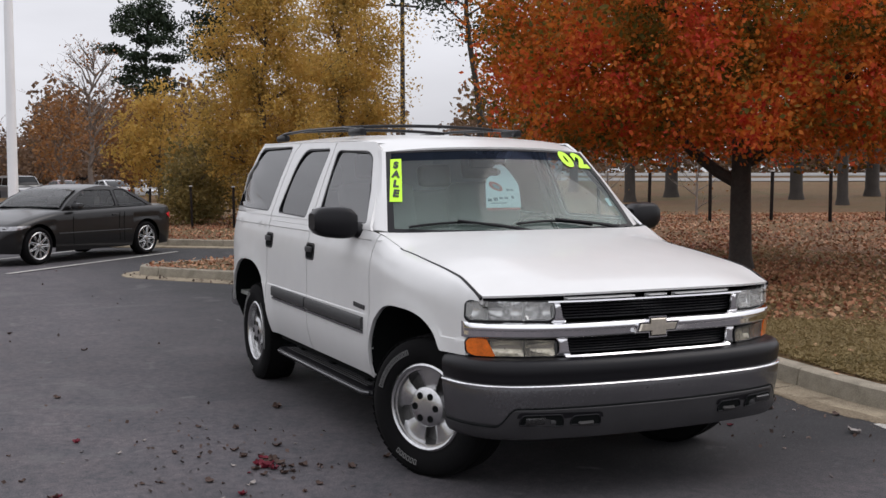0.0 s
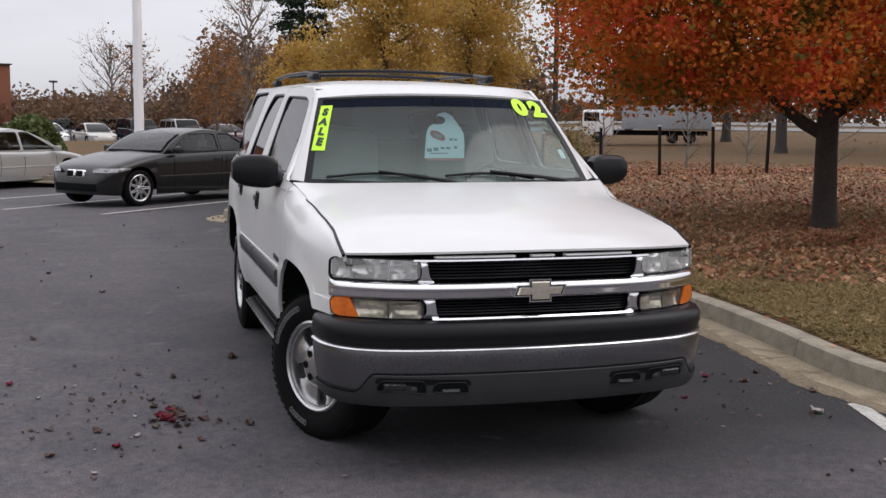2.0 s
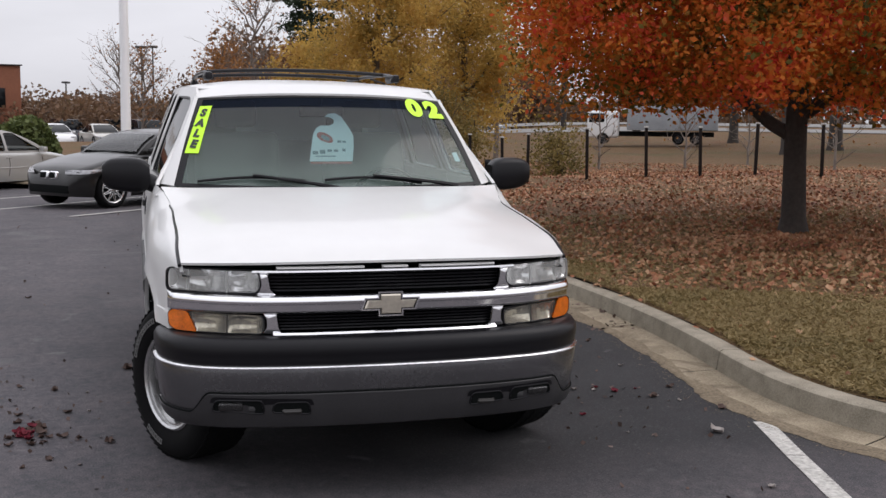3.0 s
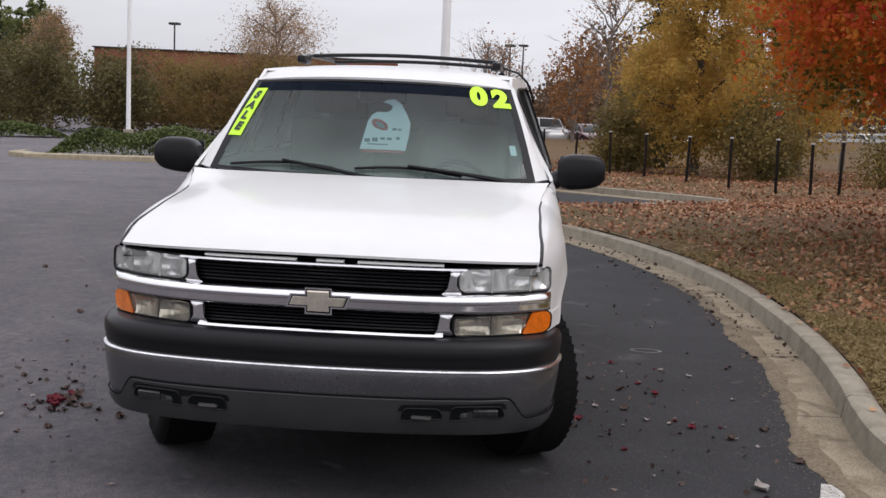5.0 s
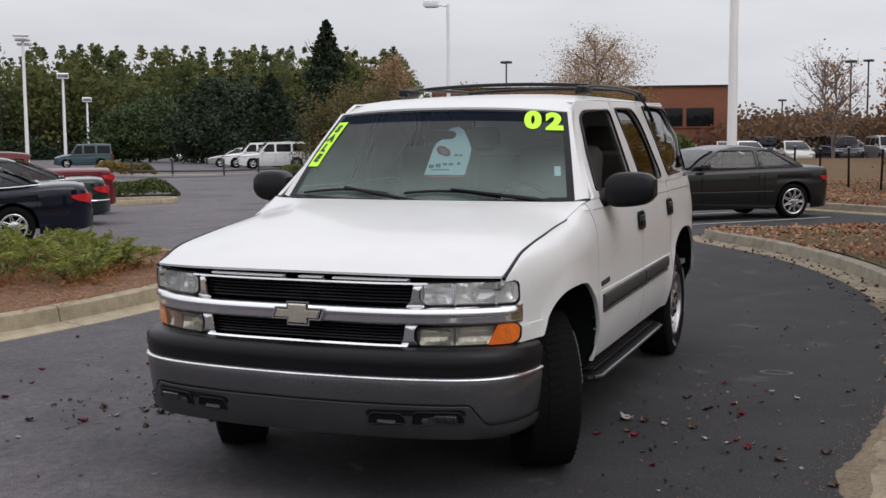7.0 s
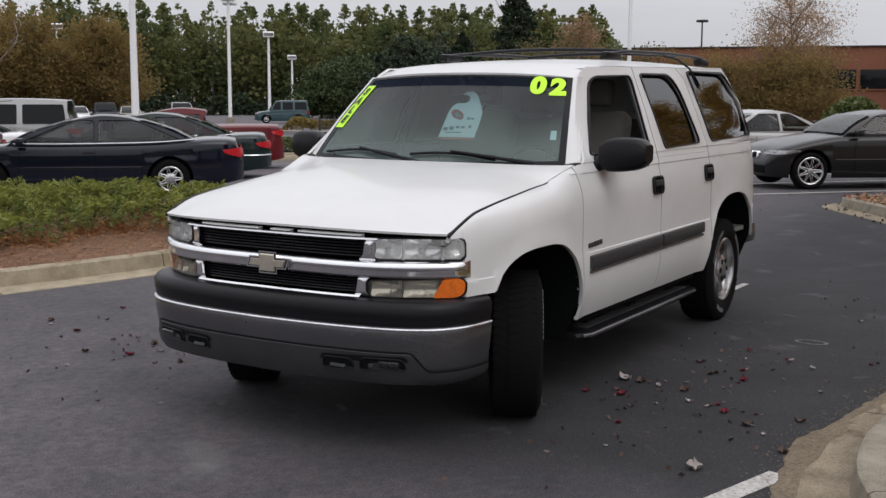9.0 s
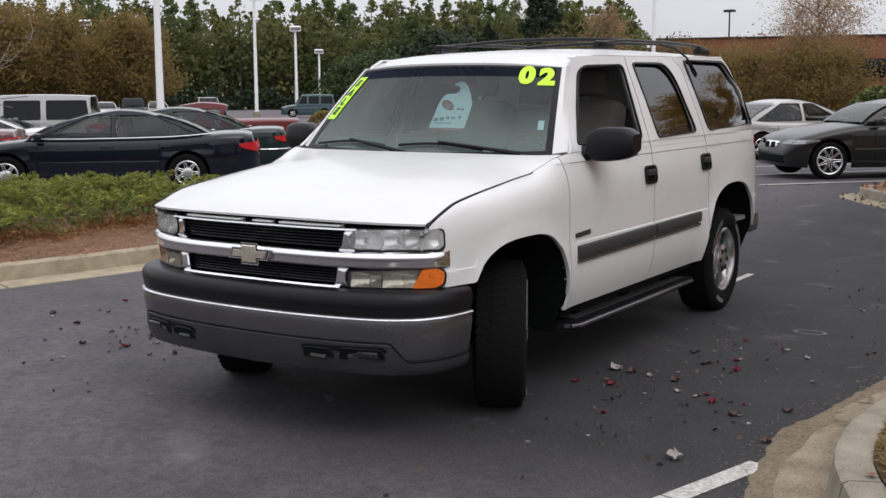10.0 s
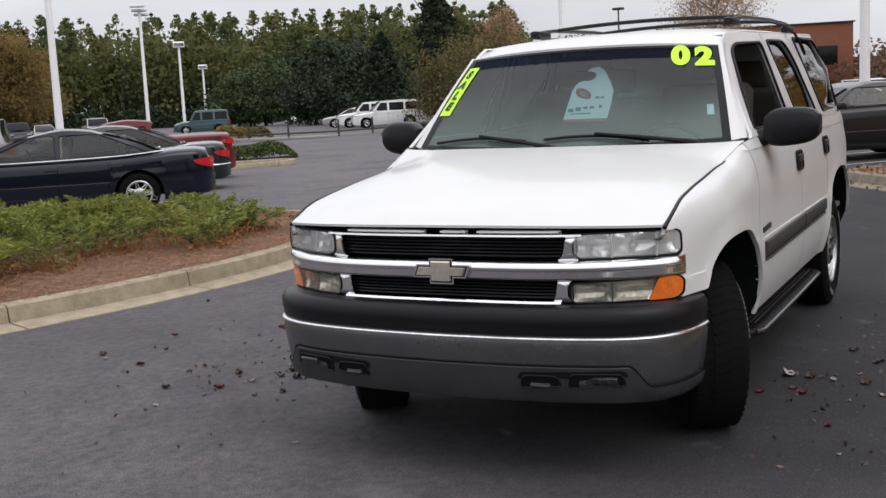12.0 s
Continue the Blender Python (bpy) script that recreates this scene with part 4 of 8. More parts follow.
grid(sb, [[sale_at(a, b, 0.006) for a in columns(0, 0.068, 3)] for b in columns(0, 0.375, 8)])
thicken(sb, 0.002)
sale = part("sale_sticker", sb, M_NEON, suv, "neon green sticker reading SALE downwards")
for k, ch in enumerate("SALE"):
    ob_bm = write(ch, 0.092, 0.006)
    place(ob_bm, lambda c, k=k: sale_at(0.034 + c.x * 0.66 + c.y * 0.10, 0.062 + 0.083 * k - c.y * 0.86 + c.x * 0.12, 0.0095))
    part("letter", ob_bm, M_INK, sale)
for k, ch in enumerate("02"):
    ob_bm = write(ch, 0.185, 0.012)
    place(ob_bm, lambda c, k=k: screen(0.815 + 0.16 * (k - 0.5) + c.x * 0.95 / 0.76, 0.868 + c.y / 0.69 - 0.012 * k, 0.006))
    part("year_figure", ob_bm, M_NEON, suv, "neon green figure stuck on the glass")
ib = bmesh.new()
grid(ib, [[screen(u, t, -0.004) for u in (0.885, 0.925)] for t in (0.265, 0.365)])
part("inspection_sticker", ib, M_CARD, suv, "small white inspection sticker")

# hang tag inside the glass
tag = thing("price_tag", "pale blue card price tag hanging from the rear-view mirror", "tag")
tb = bmesh.new()
card = [(-0.122, 0.0), (0.116, 0.0), (0.132, 0.085), (0.138, 0.15), (0.118, 0.2), (0.082, 0.262), (0.05, 0.282), (0.012, 0.278), (-0.012, 0.262), (0.022, 0.256), (0.04, 0.243), (0.036, 0.222), (0.012, 0.208), (-0.04, 0.208), (-0.068, 0.19), (-0.088, 0.15)]


def tag_at(a, b, out=0.0):
    return Vector((-0.655 - b * 0.45 + out, 0.03 + a - 0.04 * b, 1.352 + b * 0.93))


plate(tb, card)
place(tb, lambda c: tag_at(c.x, c.y))
thicken(tb, 0.002)
part("card", tb, M_CARD, tag)
rb = bmesh.new()
plate(rb, rounded([(-0.07, 0.15), (-0.05, 0.122), (0.0, 0.105), (0.022, 0.112), (0.018, 0.142), (-0.02, 0.168), (-0.056, 0.172)], 0.012))
place(rb, lambda c: tag_at(c.x, c.y, 0.003))
part("emblem_print", rb, M_REDINK, tag, "red and grey oval print")
rb = bmesh.new()
for a, b, w, h in ((0.055, 0.115, 0.022, 0.014), (0.082, 0.114, 0.02, 0.012), (-0.085, 0.05, 0.03, 0.02), (-0.045, 0.055, 0.03, 0.022), (-0.005, 0.062, 0.025, 0.014), (0.03, 0.062, 0.025, 0.014), (0.075, 0.066, 0.018, 0.016), (-0.03, 0.03, 0.11, 0.006)):
    plate(rb, [(a - w / 2, b - h / 2), (a + w / 2, b - h / 2), (a + w / 2, b + h / 2), (a - w / 2, b + h / 2)])
place(rb, lambda c: tag_at(c.x, c.y, 0.003))
part("handwriting", rb, M_GREYINK, tag, "unreadable pen marks", kind="stuff")
rb = bmesh.new()
plate(rb, rounded([(-0.045, 0.142), (-0.03, 0.126), (0.0, 0.117), (0.004, 0.135), (-0.022, 0.152), (-0.042, 0.155)], 0.006))
place(rb, lambda c: tag_at(c.x, c.y, 0.005))
part("emblem_print", rb, M_GREYINK, tag, "grey middle of the oval print")
rb = bmesh.new()
plate(rb, [(-0.115, -0.014), (0.11, -0.014), (0.108, -0.002), (-0.117, -0.002)])
place(rb, lambda c: tag_at(c.x, c.y, 0.001))
thicken(rb, 0.002)
part("tag_edge", rb, M_REDINK, tag, "faded red lower edge")

# bonnet
hb = bmesh.new()
rows = []
for i in range(19):
    t = i / 18
    row = []
    for k in range(33):
        u = -1 + k / 16
        xf = 0.945 - 0.158 * abs(u) ** 3.8
        xb = -0.25 - 0.155 * u * u
        x = xf + (xb - xf) * t
        e = top_edge(min(x, 0.767)) + 0.003
        w = seam_y(x) - 0.008
        c = 1.003 + 0.232 * t**0.6
        z = e + (c - e) * (1 - abs(u) ** (3.2 + 1.6 * min(1.0, 3 * t)))
        row.append(Vector((x, w * u, z)))
    lip = -0.022 * min(1.0, 5 * t)
    rows.append([row[0] + Vector((0, 0.006, lip))] + row + [row[-1] + Vector((0, -0.006, lip))])
front = [p + Vector((-0.003, 0, -0.010)) for p in rows[0]]
front2 = [p + Vector((-0.05, 0, -0.012)) for p in rows[0]]
grid(hb, [front2, front] + rows)
part("bonnet", hb, M_WHITE, suv)
# a dark sheet in place of the shade under the bonnet
eb = bmesh.new()
grid(eb, [[Vector((x, y * 1.04, z - 0.055)) for y in (-0.8, -0.4, 0, 0.4, 0.8)] for x, z in ((0.8, 0.99), (0.4, 1.07), (0, 1.12), (-0.3, 1.16))])
part("engine_bay", eb, M_DARK, suv, "near-black sheet standing in for the shade under the bonnet")


for s in (1, -1):
    # black strip added along the seam to stand for the shade in the gap
    sb = bmesh.new()
    tube(sb, [(x, s * (seam_y(x) - 0.002), top_edge(x)) for x in columns(-0.17, 0.785, 40)], columns(0.004, 0.0085, 40), 6)
    part("bonnet_gap_line", sb, M_BLACKPL, suv, "black strip standing in for the shaded gap along the bonnet")


# nose
def nose(y, out=0.0):
    return 0.957 - 0.375 * abs(y) ** 3.74 + out


def sweep(bm, prof, y0, y1, n, f=nose, ends=True):
    """A moulding across the nose from (out, z) pairs."""
    rows = []
    for y in columns(y0, y1, n):
        rows.append([Vector((f(y, o), y, z)) for o, z in prof])
    vs = grid(bm, rows, close=True)
    if ends:
        bm.faces.new(vs[0])
        bm.faces.new(list(reversed(vs[-1])))
    return bm


# a dark backing in place of the shade behind the grille
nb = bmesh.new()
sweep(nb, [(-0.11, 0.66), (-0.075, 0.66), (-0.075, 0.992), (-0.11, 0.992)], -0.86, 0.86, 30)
part("grille_backing", nb, M_DARK, suv, "near-black panel standing in for the shade behind the grille")
gb = bmesh.new()
for z0, h, yw in ((0.878, 0.082, 0.496), (0.718, 0.076, 0.468)):
    for k in range(6):
        z = z0 + h * (k + 0.5) / 6
        sweep(gb, [(-0.06, z - 0.0035), (-0.022, z - 0.0045), (-0.02, z + 0.002), (-0.06, z + 0.0045)], -yw, yw, 18)
grille = part("radiator_grille", gb, M_BLACKPL, suv, "black egg-crate grille bars")
gb = bmesh.new()
for z0, h, yw in ((0.878, 0.082, 0.496), (0.718, 0.076, 0.468)):
    for k in range(38):
        y = -yw + 2 * yw * (k + 0.5) / 38
        box(gb, (nose(y, -0.052), y, z0 + h / 2), (0.02, 0.005, h))
part("grille_mesh", gb, M_BLACKPL, grille, kind="stuff")
cb = bmesh.new()
bar = [(-0.03, 0.792), (0.010, 0.793), (0.018, 0.798), (0.021, 0.806), (0.019, 0.824), (0.021, 0.829), (0.029, 0.832), (0.032, 0.838), (0.031, 0.846), (0.026, 0.855), (0.016, 0.863), (0.002, 0.867), (-0.03, 0.867)]
sweep(cb, bar, -0.891, 0.891, 120, lambda y, o: nose(y, o - 40 * max(0.0, abs(y) - 0.865) ** 2))
part("chrome_bar", cb, M_CHROME, suv, "wide chrome bar across the nose")
cb = bmesh.new()
sweep(cb, [(-0.04, 0.955), (0.002, 0.955), (0.01, 0.961), (0.008, 0.968), (-0.04, 0.972)], -0.56, 0.56, 26)
part("chrome_upper_strip", cb, M_CHROME, suv)
cb = bmesh.new()
sweep(cb, [(-0.04, 0.697), (0.006, 0.697), (0.014, 0.703), (0.008, 0.711), (-0.04, 0.713)], -0.478, 0.478, 24)
part("chrome_lower_strip", cb, M_CHROME, suv)
for s in (1, -1):
    for a in ([(0.497, 0.958), (0.545, 0.958), (0.526, 0.94), (0.523, 0.90), (0.548, 0.866), (0.462, 0.866), (0.484, 0.884)], [(0.462, 0.796), (0.522, 0.796), (0.505, 0.775), (0.503, 0.73), (0.522, 0.706), (0.440, 0.706), (0.452, 0.728)]):
        cb = bmesh.new()
        plate(cb, rounded(a, 0.012, 3))
        mid_ = sum((v.co for v in cb.verts), Vector()) / len(cb.verts)
        raised = bmesh.ops.extrude_face_region(cb, geom=list(cb.faces))["geom"]
        for v in (q for q in raised if isinstance(q, bmesh.types.BMVert)):
            v.co = mid_ + (v.co - mid_) * 0.86 + Vector((0, 0, 0.008))
        place(cb, lambda c: Vector((nose(c.x, -0.006 + c.z), s * c.x, c.y)))
        part("chrome_side_frame", cb, M_CHROME, suv, sharp=60)
    # headlamp
    lamp_o = [(0.531, 0.893), (0.531, 0.948), (0.546, 0.964), (0.872, 0.965), (0.884, 0.953), (0.886, 0.893), (0.876, 0.877), (0.552, 0.877)]
    lo = rounded(lamp_o, [0.022, 0.022, 0.018, 0.008, 0.012, 0.014, 0.012, 0.022], 4)

    def on_nose(bm, out):
        bmesh.ops.subdivide_edges(bm, edges=[e for e in bm.edges], cuts=2)
        bmesh.ops.triangulate(bm, faces=list(bm.faces))
        return place(bm, lambda c: Vector((nose(c.x, out), s * c.x, c.y)))

    hb = bmesh.new()
    plate(hb, lo)
    on_nose(hb, -0.05)
    head = part("headlamp", hb, M_HOUSING, suv, "hazy rectangular headlamp")
    for y0, y1 in ((0.536, 0.652), (0.660, 0.802), (0.810, 0.883)):
        # a square-mouthed dish with a facetted bowl
        rb = bmesh.new()
        rows = []
        for y in columns(y0, y1, 14):
            zt = 0.964
            row = []
            for z in columns(0.879, zt, 10):
                fy, fz = 2 * (y - y0) / (y1 - y0) - 1, 2 * (z - 0.879) / (zt - 0.879) - 1
                dish = 0.036 * (fy * fy * 0.55 + fz * fz * 0.55) + 0.0016 * math.sin(y * 70 + 2 * fz * fz)
                row.append(Vector((nose(y, -0.046 + min(dish, 0.036)), s * y, z)))
            rows.append(row)
        grid(rb, rows)
        bowl = part("reflector_bowl", rb, M_REFLECT, head, "bright facetted reflector")
    for cy, rr in ((0.598, 0.013), (0.735, 0.016)):
        bb = bmesh.new()
        m = Matrix.Translation((nose(cy, -0.02), s * cy, 0.917)) @ Euler((0, 0, radians(-90 - s * 14))).to_matrix().to_4x4() @ Matrix.Rotation(math.pi, 4, "X")
        lathe(bb, [(0.001, 0.006), (rr * 0.6, 0.005), (rr, 0.0), (rr * 0.95, -0.02)], 16, m)
        part("bulb_shield", bb, M_REFLECT, head, "small metal bulb shield")
    for yd in (0.657, 0.806):
        vb = bmesh.new()
        box(vb, (nose(yd, -0.028), s * yd, 0.917), (0.034, 0.007, 0.09), 0.003)
        part("lamp_divider", vb, M_HOUSING, head)
    eb = bmesh.new()
    plate(eb, lo)
    on_nose(eb, 0.008)
    ln = part("lamp_lens", outward(eb, (1, 0, 0)), M_HAZYLENS, head, "clouded clear lens", recalc=False)
    ln.visible_shadow = False
    rb = bmesh.new()
    plate(rb, rounded([(0.524, 0.885), (0.524, 0.953), (0.542, 0.970), (0.874, 0.970), (0.888, 0.955), (0.890, 0.886), (0.879, 0.867), (0.545, 0.867)], [0.024, 0.024, 0.02, 0.008, 0.012, 0.014, 0.014, 0.022], 4), [lo])
    place(rb, lambda c: Vector((nose(c.x, -0.006), s * c.x, c.y)))
    thicken(rb, 0.012)
    part("lamp_surround", rb, M_BLACKPL, head)
    # turn signal and running lamp
    sg = rounded([(0.515, 0.775), (0.87, 0.792), (0.888, 0.775), (0.885, 0.725), (0.86, 0.708), (0.53, 0.706), (0.515, 0.72)], 0.014, 3)
    hb = bmesh.new()
    plate(hb, sg)
    on_nose(hb, -0.03)
    sig = part("signal_lamp", hb, M_SIGHOUSE, suv, "clear running lamp with an amber corner")
    for y0, y1 in ((0.522, 0.655), (0.662, 0.796)):
        bb = bmesh.new()
        rows = []
        for y in columns(y0, y1, 12):
            row = []
            for z in columns(0.708, 0.782, 7):
                fy, fz = 2 * (y - y0) / (y1 - y0) - 1, 2 * (z - 0.708) / 0.074 - 1
                row.append(Vector((nose(y, -0.03 + min(0.024, 0.02 * (fy**2 + fz * fz) * 0.8 + 0.002 * math.sin(y * 230) + 0.0015 * math.sin(z * 320))), s * y, z)))
            rows.append(row)
        grid(bb, rows)
        part("signal_reflector", bb, M_SIGREF, sig)
    eb = bmesh.new()
    plate(eb, [p for p in rounded([(0.515, 0.775), (0.81, 0.789), (0.775, 0.707), (0.53, 0.706), (0.515, 0.72)], 0.01, 3)])
    on_nose(eb, 0.004)
    ln = part("signal_lens", outward(eb, (1, 0, 0)), M_SIGLENS, sig, recalc=False)
    ln.visible_shadow = False
    ab = bmesh.new()
    plate(ab, rounded([(0.815, 0.789), (0.872, 0.793), (0.89, 0.775), (0.886, 0.725), (0.862, 0.708), (0.78, 0.707)], [0.01, 0.02, 0.02, 0.02, 0.02, 0.008], 4))
    on_nose(ab, 0.004)
    thicken(ab, 0.006)
    part("amber_lens", ab, M_AMBER, sig, "amber side marker")
    ab = bmesh.new()
    plate(ab, rounded([(0.508, 0.780), (0.871, 0.797), (0.892, 0.778), (0.889, 0.721), (0.862, 0.704), (0.526, 0.702), (0.509, 0.717)], 0.014, 3), [sg])
    place(ab, lambda c: Vector((nose(c.x, -0.006), s * c.x, c.y)))
    thicken(ab, 0.012)
    part("signal_surround", ab, M_BLACKPL, sig)

# white slots under the bonnet lip
for y0, y1 in ((-0.46, -0.10), (-0.02, 0.085), (0.14, 0.47)):
    wb = bmesh.new()
    sweep(wb, [(-0.045, 0.9735), (-0.006, 0.9735), (-0.004, 0.9805), (-0.045, 0.9805)], y0, y1, 6)
    part("slot_bar", wb, M_WHITE, suv)
# crossed badge: a chrome rim, a dark line and a domed gold face


def cross(g):
    """The slanted cross outline, drawn in by g all round."""
    a, b, c, d = 0.125 - 1.5 * g, 0.108 - 1.1 * g, 0.052 - g, 0.029 - g
    up, down = 0.054 - g, -0.048 + g
    return [(-a, -d + 0.006), (-b, d), (-c, d), (-c, up), (c, up), (c, d), (a, d), (b, -d + 0.006), (c + 0.002, -d + 0.006), (c + 0.002, down), (-c + 0.002, down), (-c + 0.002, -d + 0.006)]


badge = None
for nm, g, x0, deep, m_, lb_ in (("nose_badge", 0.0, 0.978, 0.022, M_CHROME, "gold cross badge with a chrome edge"), ("badge_groove", 0.006, 1.000, 0.002, M_DARK, ""), ("badge_face", 0.009, 1.001, 0.006, M_GOLD, "")):
    eb = bmesh.new()
    plate(eb, cross(g))
    if nm == "badge_face":
        top_face = bmesh.ops.extrude_face_region(eb, geom=list(eb.faces))["geom"]
        for v in (q for q in top_face if isinstance(q, bmesh.types.BMVert)):
            v.co = Vector((v.co.x * 0.93, v.co.y * 0.86, 0.009))
        place(eb, lambda c: Vector((x0 + c.z, c.x, 0.824 + c.y)))
    else:
        place(eb, lambda c: Vector((x0, c.x, 0.824 + c.y)))
        thicken(eb, -deep)
    ob_ = part(nm, eb, m_, badge or suv, lb_, sharp=20)
    badge = badge or ob_

# bumper
BUMP = [(0.0, 1.035), (0.3, 1.022), (0.55, 0.988), (0.72, 0.938), (0.832, 0.862), (0.893, 0.765), (0.918, 0.67), (0.926, 0.575)]


def bumper_path(n=60):
    pts = []
    half = [(y, x) for y, x in BUMP]
    ds = np.linspace(0, len(half) - 1, n // 2)
    ys = [smooth(d, [(i, p[0]) for i, p in enumerate(half)]) for d in ds]
    xs = [smooth(d, [(i, p[1]) for i, p in enumerate(half)]) for d in ds]
    pts = [(x, -y) for x, y in zip(xs[::-1], ys[::-1])] + [(x, y) for x, y in zip(xs[1:], ys[1:])]
    return [Vector((x, y, 0)) for x, y in pts]


def along(bm, prof, pts, ends=True, close=True):
    rows = []
    for k, p in enumerate(pts):
        d = (pts[min(k + 1, len(pts) - 1)] - pts[max(k - 1, 0)]).normalized()
        nrm = Vector((d.y, -d.x, 0))
        rows.append([p + nrm * o + Vector((0, 0, z)) for o, z in prof])
    vs = grid(bm, rows, close=close)
    if ends:
        bm.faces.new(vs[0])
        bm.faces.new(list(reversed(vs[-1])))
    return bm


BP = bumper_path()
bb = bmesh.new()
along(bb, [(-0.14, 0.70), (-0.02, 0.702), (0.008, 0.692), (0.022, 0.67), (0.022, 0.632), (0.016, 0.61), (0.018, 0.6), (0.012, 0.588), (-0.14, 0.588)], BP)
bumper = part("front_bumper", bb, M_BLACKPL, suv, "black bumper pad over a grey steel bumper")
mb = bmesh.new()
along(mb, [(-0.10, 0.586), (-0.004, 0.586), (0.016, 0.578), (0.020, 0.56), (0.017, 0.52), (0.012, 0.48), (0.006, 0.44), (0.001, 0.405), (-0.006, 0.39), (-0.03, 0.386), (-0.12, 0.386)], BP)
part("bumper_bar", mb, M_BUMPER, bumper, "dull grey steel bumper face")
mb = bmesh.new()
along(mb, [(-0.02, 0.591), (0.012, 0.591), (0.023, 0.587), (0.027, 0.582), (0.026, 0.577), (0.014, 0.573), (-0.02, 0.573)], BP)
part("bumper_lip", mb, M_LIP, bumper, "bright rolled upper edge")
vb = bmesh.new()
fine_mid = []
for a, b in zip(BP, BP[1:]):
    fine_mid += [a.lerp(b, q / 3) for q in range(3)]
fine_mid.append(BP[-1])
VAL = [(-0.03, 1.0), (0.001, 0.997), (0.006, 0.95), (0.002, 0.6), (-0.008, 0.28), (-0.022, 0.06), (-0.05, 0.0), (-0.14, 0.0)]
rows = []
for k, p in enumerate(fine_mid):
    d = (fine_mid[min(k + 1, len(fine_mid) - 1)] - fine_mid[max(k - 1, 0)]).normalized()
    nrm = Vector((d.y, -d.x, 0))
    q = max(0.0, min(1.0, (0.815 - abs(p.y)) / 0.085))
    q = q * q * (3 - 2 * q)
    zt, zl = 0.388 + 0.090 * q, 0.322
    rows.append([p + nrm * (o + 0.011 * q) + Vector((0, 0, zl + (zt - zl) * h)) for o, h in VAL])
vs = grid(vb, rows, close=True)
vb.faces.new(vs[0])
vb.faces.new(list(reversed(vs[-1])))
val = part("valance", vb, M_VAL, bumper, "dark grey plastic lower valance")
sb = bmesh.new()
tube(sb, [r[1] + (r[2] - r[1]) * 0.3 + Vector((0.002, 0, 0.003)) for r in rows], 0.0034, 6)
part("valance_seam", sb, M_DARK, val, "dark seam above the valance")


def low_face(y):
    """Where the face of the valance stands."""
    return smooth(abs(y), [(b, a) for b, a in BUMP])


for s in (1, -1):
    # flat dark plates on the valance stand for the shade inside its recesses
    pb_ = bmesh.new()
    plate(pb_, rounded([(0.315, 0.382), (0.745, 0.388), (0.732, 0.462), (0.33, 0.452)], 0.02, 4))
    bmesh.ops.subdivide_edges(pb_, edges=list(pb_.edges), cuts=3)
    bmesh.ops.triangulate(pb_, faces=list(pb_.faces))
    place(pb_, lambda c: Vector((low_face(c.x) + 0.0125 + 0.2 * (c.y - 0.42), s * c.x, c.y)))
    part("recess_panel", pb_, M_BLACKPL, val, "dark panel round the openings")
    for y, w, h, zc in ((0.625, 0.21, 0.058, 0.420), (0.415, 0.16, 0.052, 0.414)):
        ring = rounded([(y - w / 2, zc - h / 2), (y + w / 2, zc - h / 2 + 0.01), (y + w / 2 - 0.015, zc + h / 2), (y - w / 2 + 0.012, zc + h / 2)], 0.018, 4)
        rb = bmesh.new()
        plate(rb, ring)
        place(rb, lambda c: Vector((low_face(c.x) + 0.0155 + 0.2 * (c.y - 0.42), s * c.x, c.y)))
        part("recess_shade", rb, M_DARK, val, "flat dark plate standing in for a shaded opening in the valance")
        lip = bmesh.new()
        loop = [Vector((low_face(c.x) + 0.016 + 0.2 * (c.y - 0.42), s * c.x, c.y)) for c in ring]
        tube(lip, loop + [loop[0]], 0.0035, 6, caps=False)
        part("recess_lip", lip, M_BLACKPL, val)
    fb = bmesh.new()
    box(fb, (low_face(0.655) + 0.014, s * 0.655, 0.422), (0.02, 0.10, 0.034), 0.009, Matrix.Rotation(s * 0.2, 4, "Z") @ Matrix.Rotation(radians(24), 4, "Y"))
    part("fog_lamp", fb, M_FOG, val, "small clear fog lamp")
    fb = bmesh.new()
    box(fb, (low_face(0.57) + 0.006, s * 0.572, 0.414), (0.02, 0.03, 0.022), 0.006)
    part("lamp_bracket", fb, M_GREYPL, val)
    tb = bmesh.new()
    tube(tb, [(1.0, s * 0.37, 0.415), (1.024, s * 0.38, 0.402), (1.018, s * 0.44, 0.40), (0.985, s * 0.46, 0.415)], 0.012, 6)
    part("tow_hook", tb, M_DKSTEEL, val)
    hb = bmesh.new()
    box(hb, (1.048, s * 0.09 + 0.0, 0.548), (0.006, 0.012, 0.012), 0.003)
    part("bolt_hole", hb, M_DARK, bumper)

# rear, underside and cabin
rb = bmesh.new()
grid(rb, [[Vector((-3.715 - 0.06 * (1 - u * u) + dx, (upper_y(z) - 0.004 if z > 1.262 else side_y(-3.715, max(z, 0.56)) - 0.004) * u, z)) for u in columns(-1, 1, 8)] for z, dx in ((0.56, 0), (0.9, 0), (1.262, 0), (1.55, 0.22), (1.785, 0.46))])
thicken(rb, 0.012)
gate = part("tailgate", rb, M_WHITE, suv)
bb = bmesh.new()
box(bb, (-3.70, 0, 0.55), (0.26, 1.78, 0.16), 0.05)
part("rear_bumper", bb, M_BUMPER, suv, "grey rear bumper")
for s in (1, -1):
    bb = bmesh.new()
    box(bb, (-3.735, s * 0.80, 1.0), (0.05, 0.1, 0.42), 0.015)
    part("tail_lamp", bb, M_REDL, gate)
# dark slabs for the frame, which also block light under the body
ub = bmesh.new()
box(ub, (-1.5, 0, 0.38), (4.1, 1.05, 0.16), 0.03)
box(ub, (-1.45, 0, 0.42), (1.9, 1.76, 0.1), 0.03)
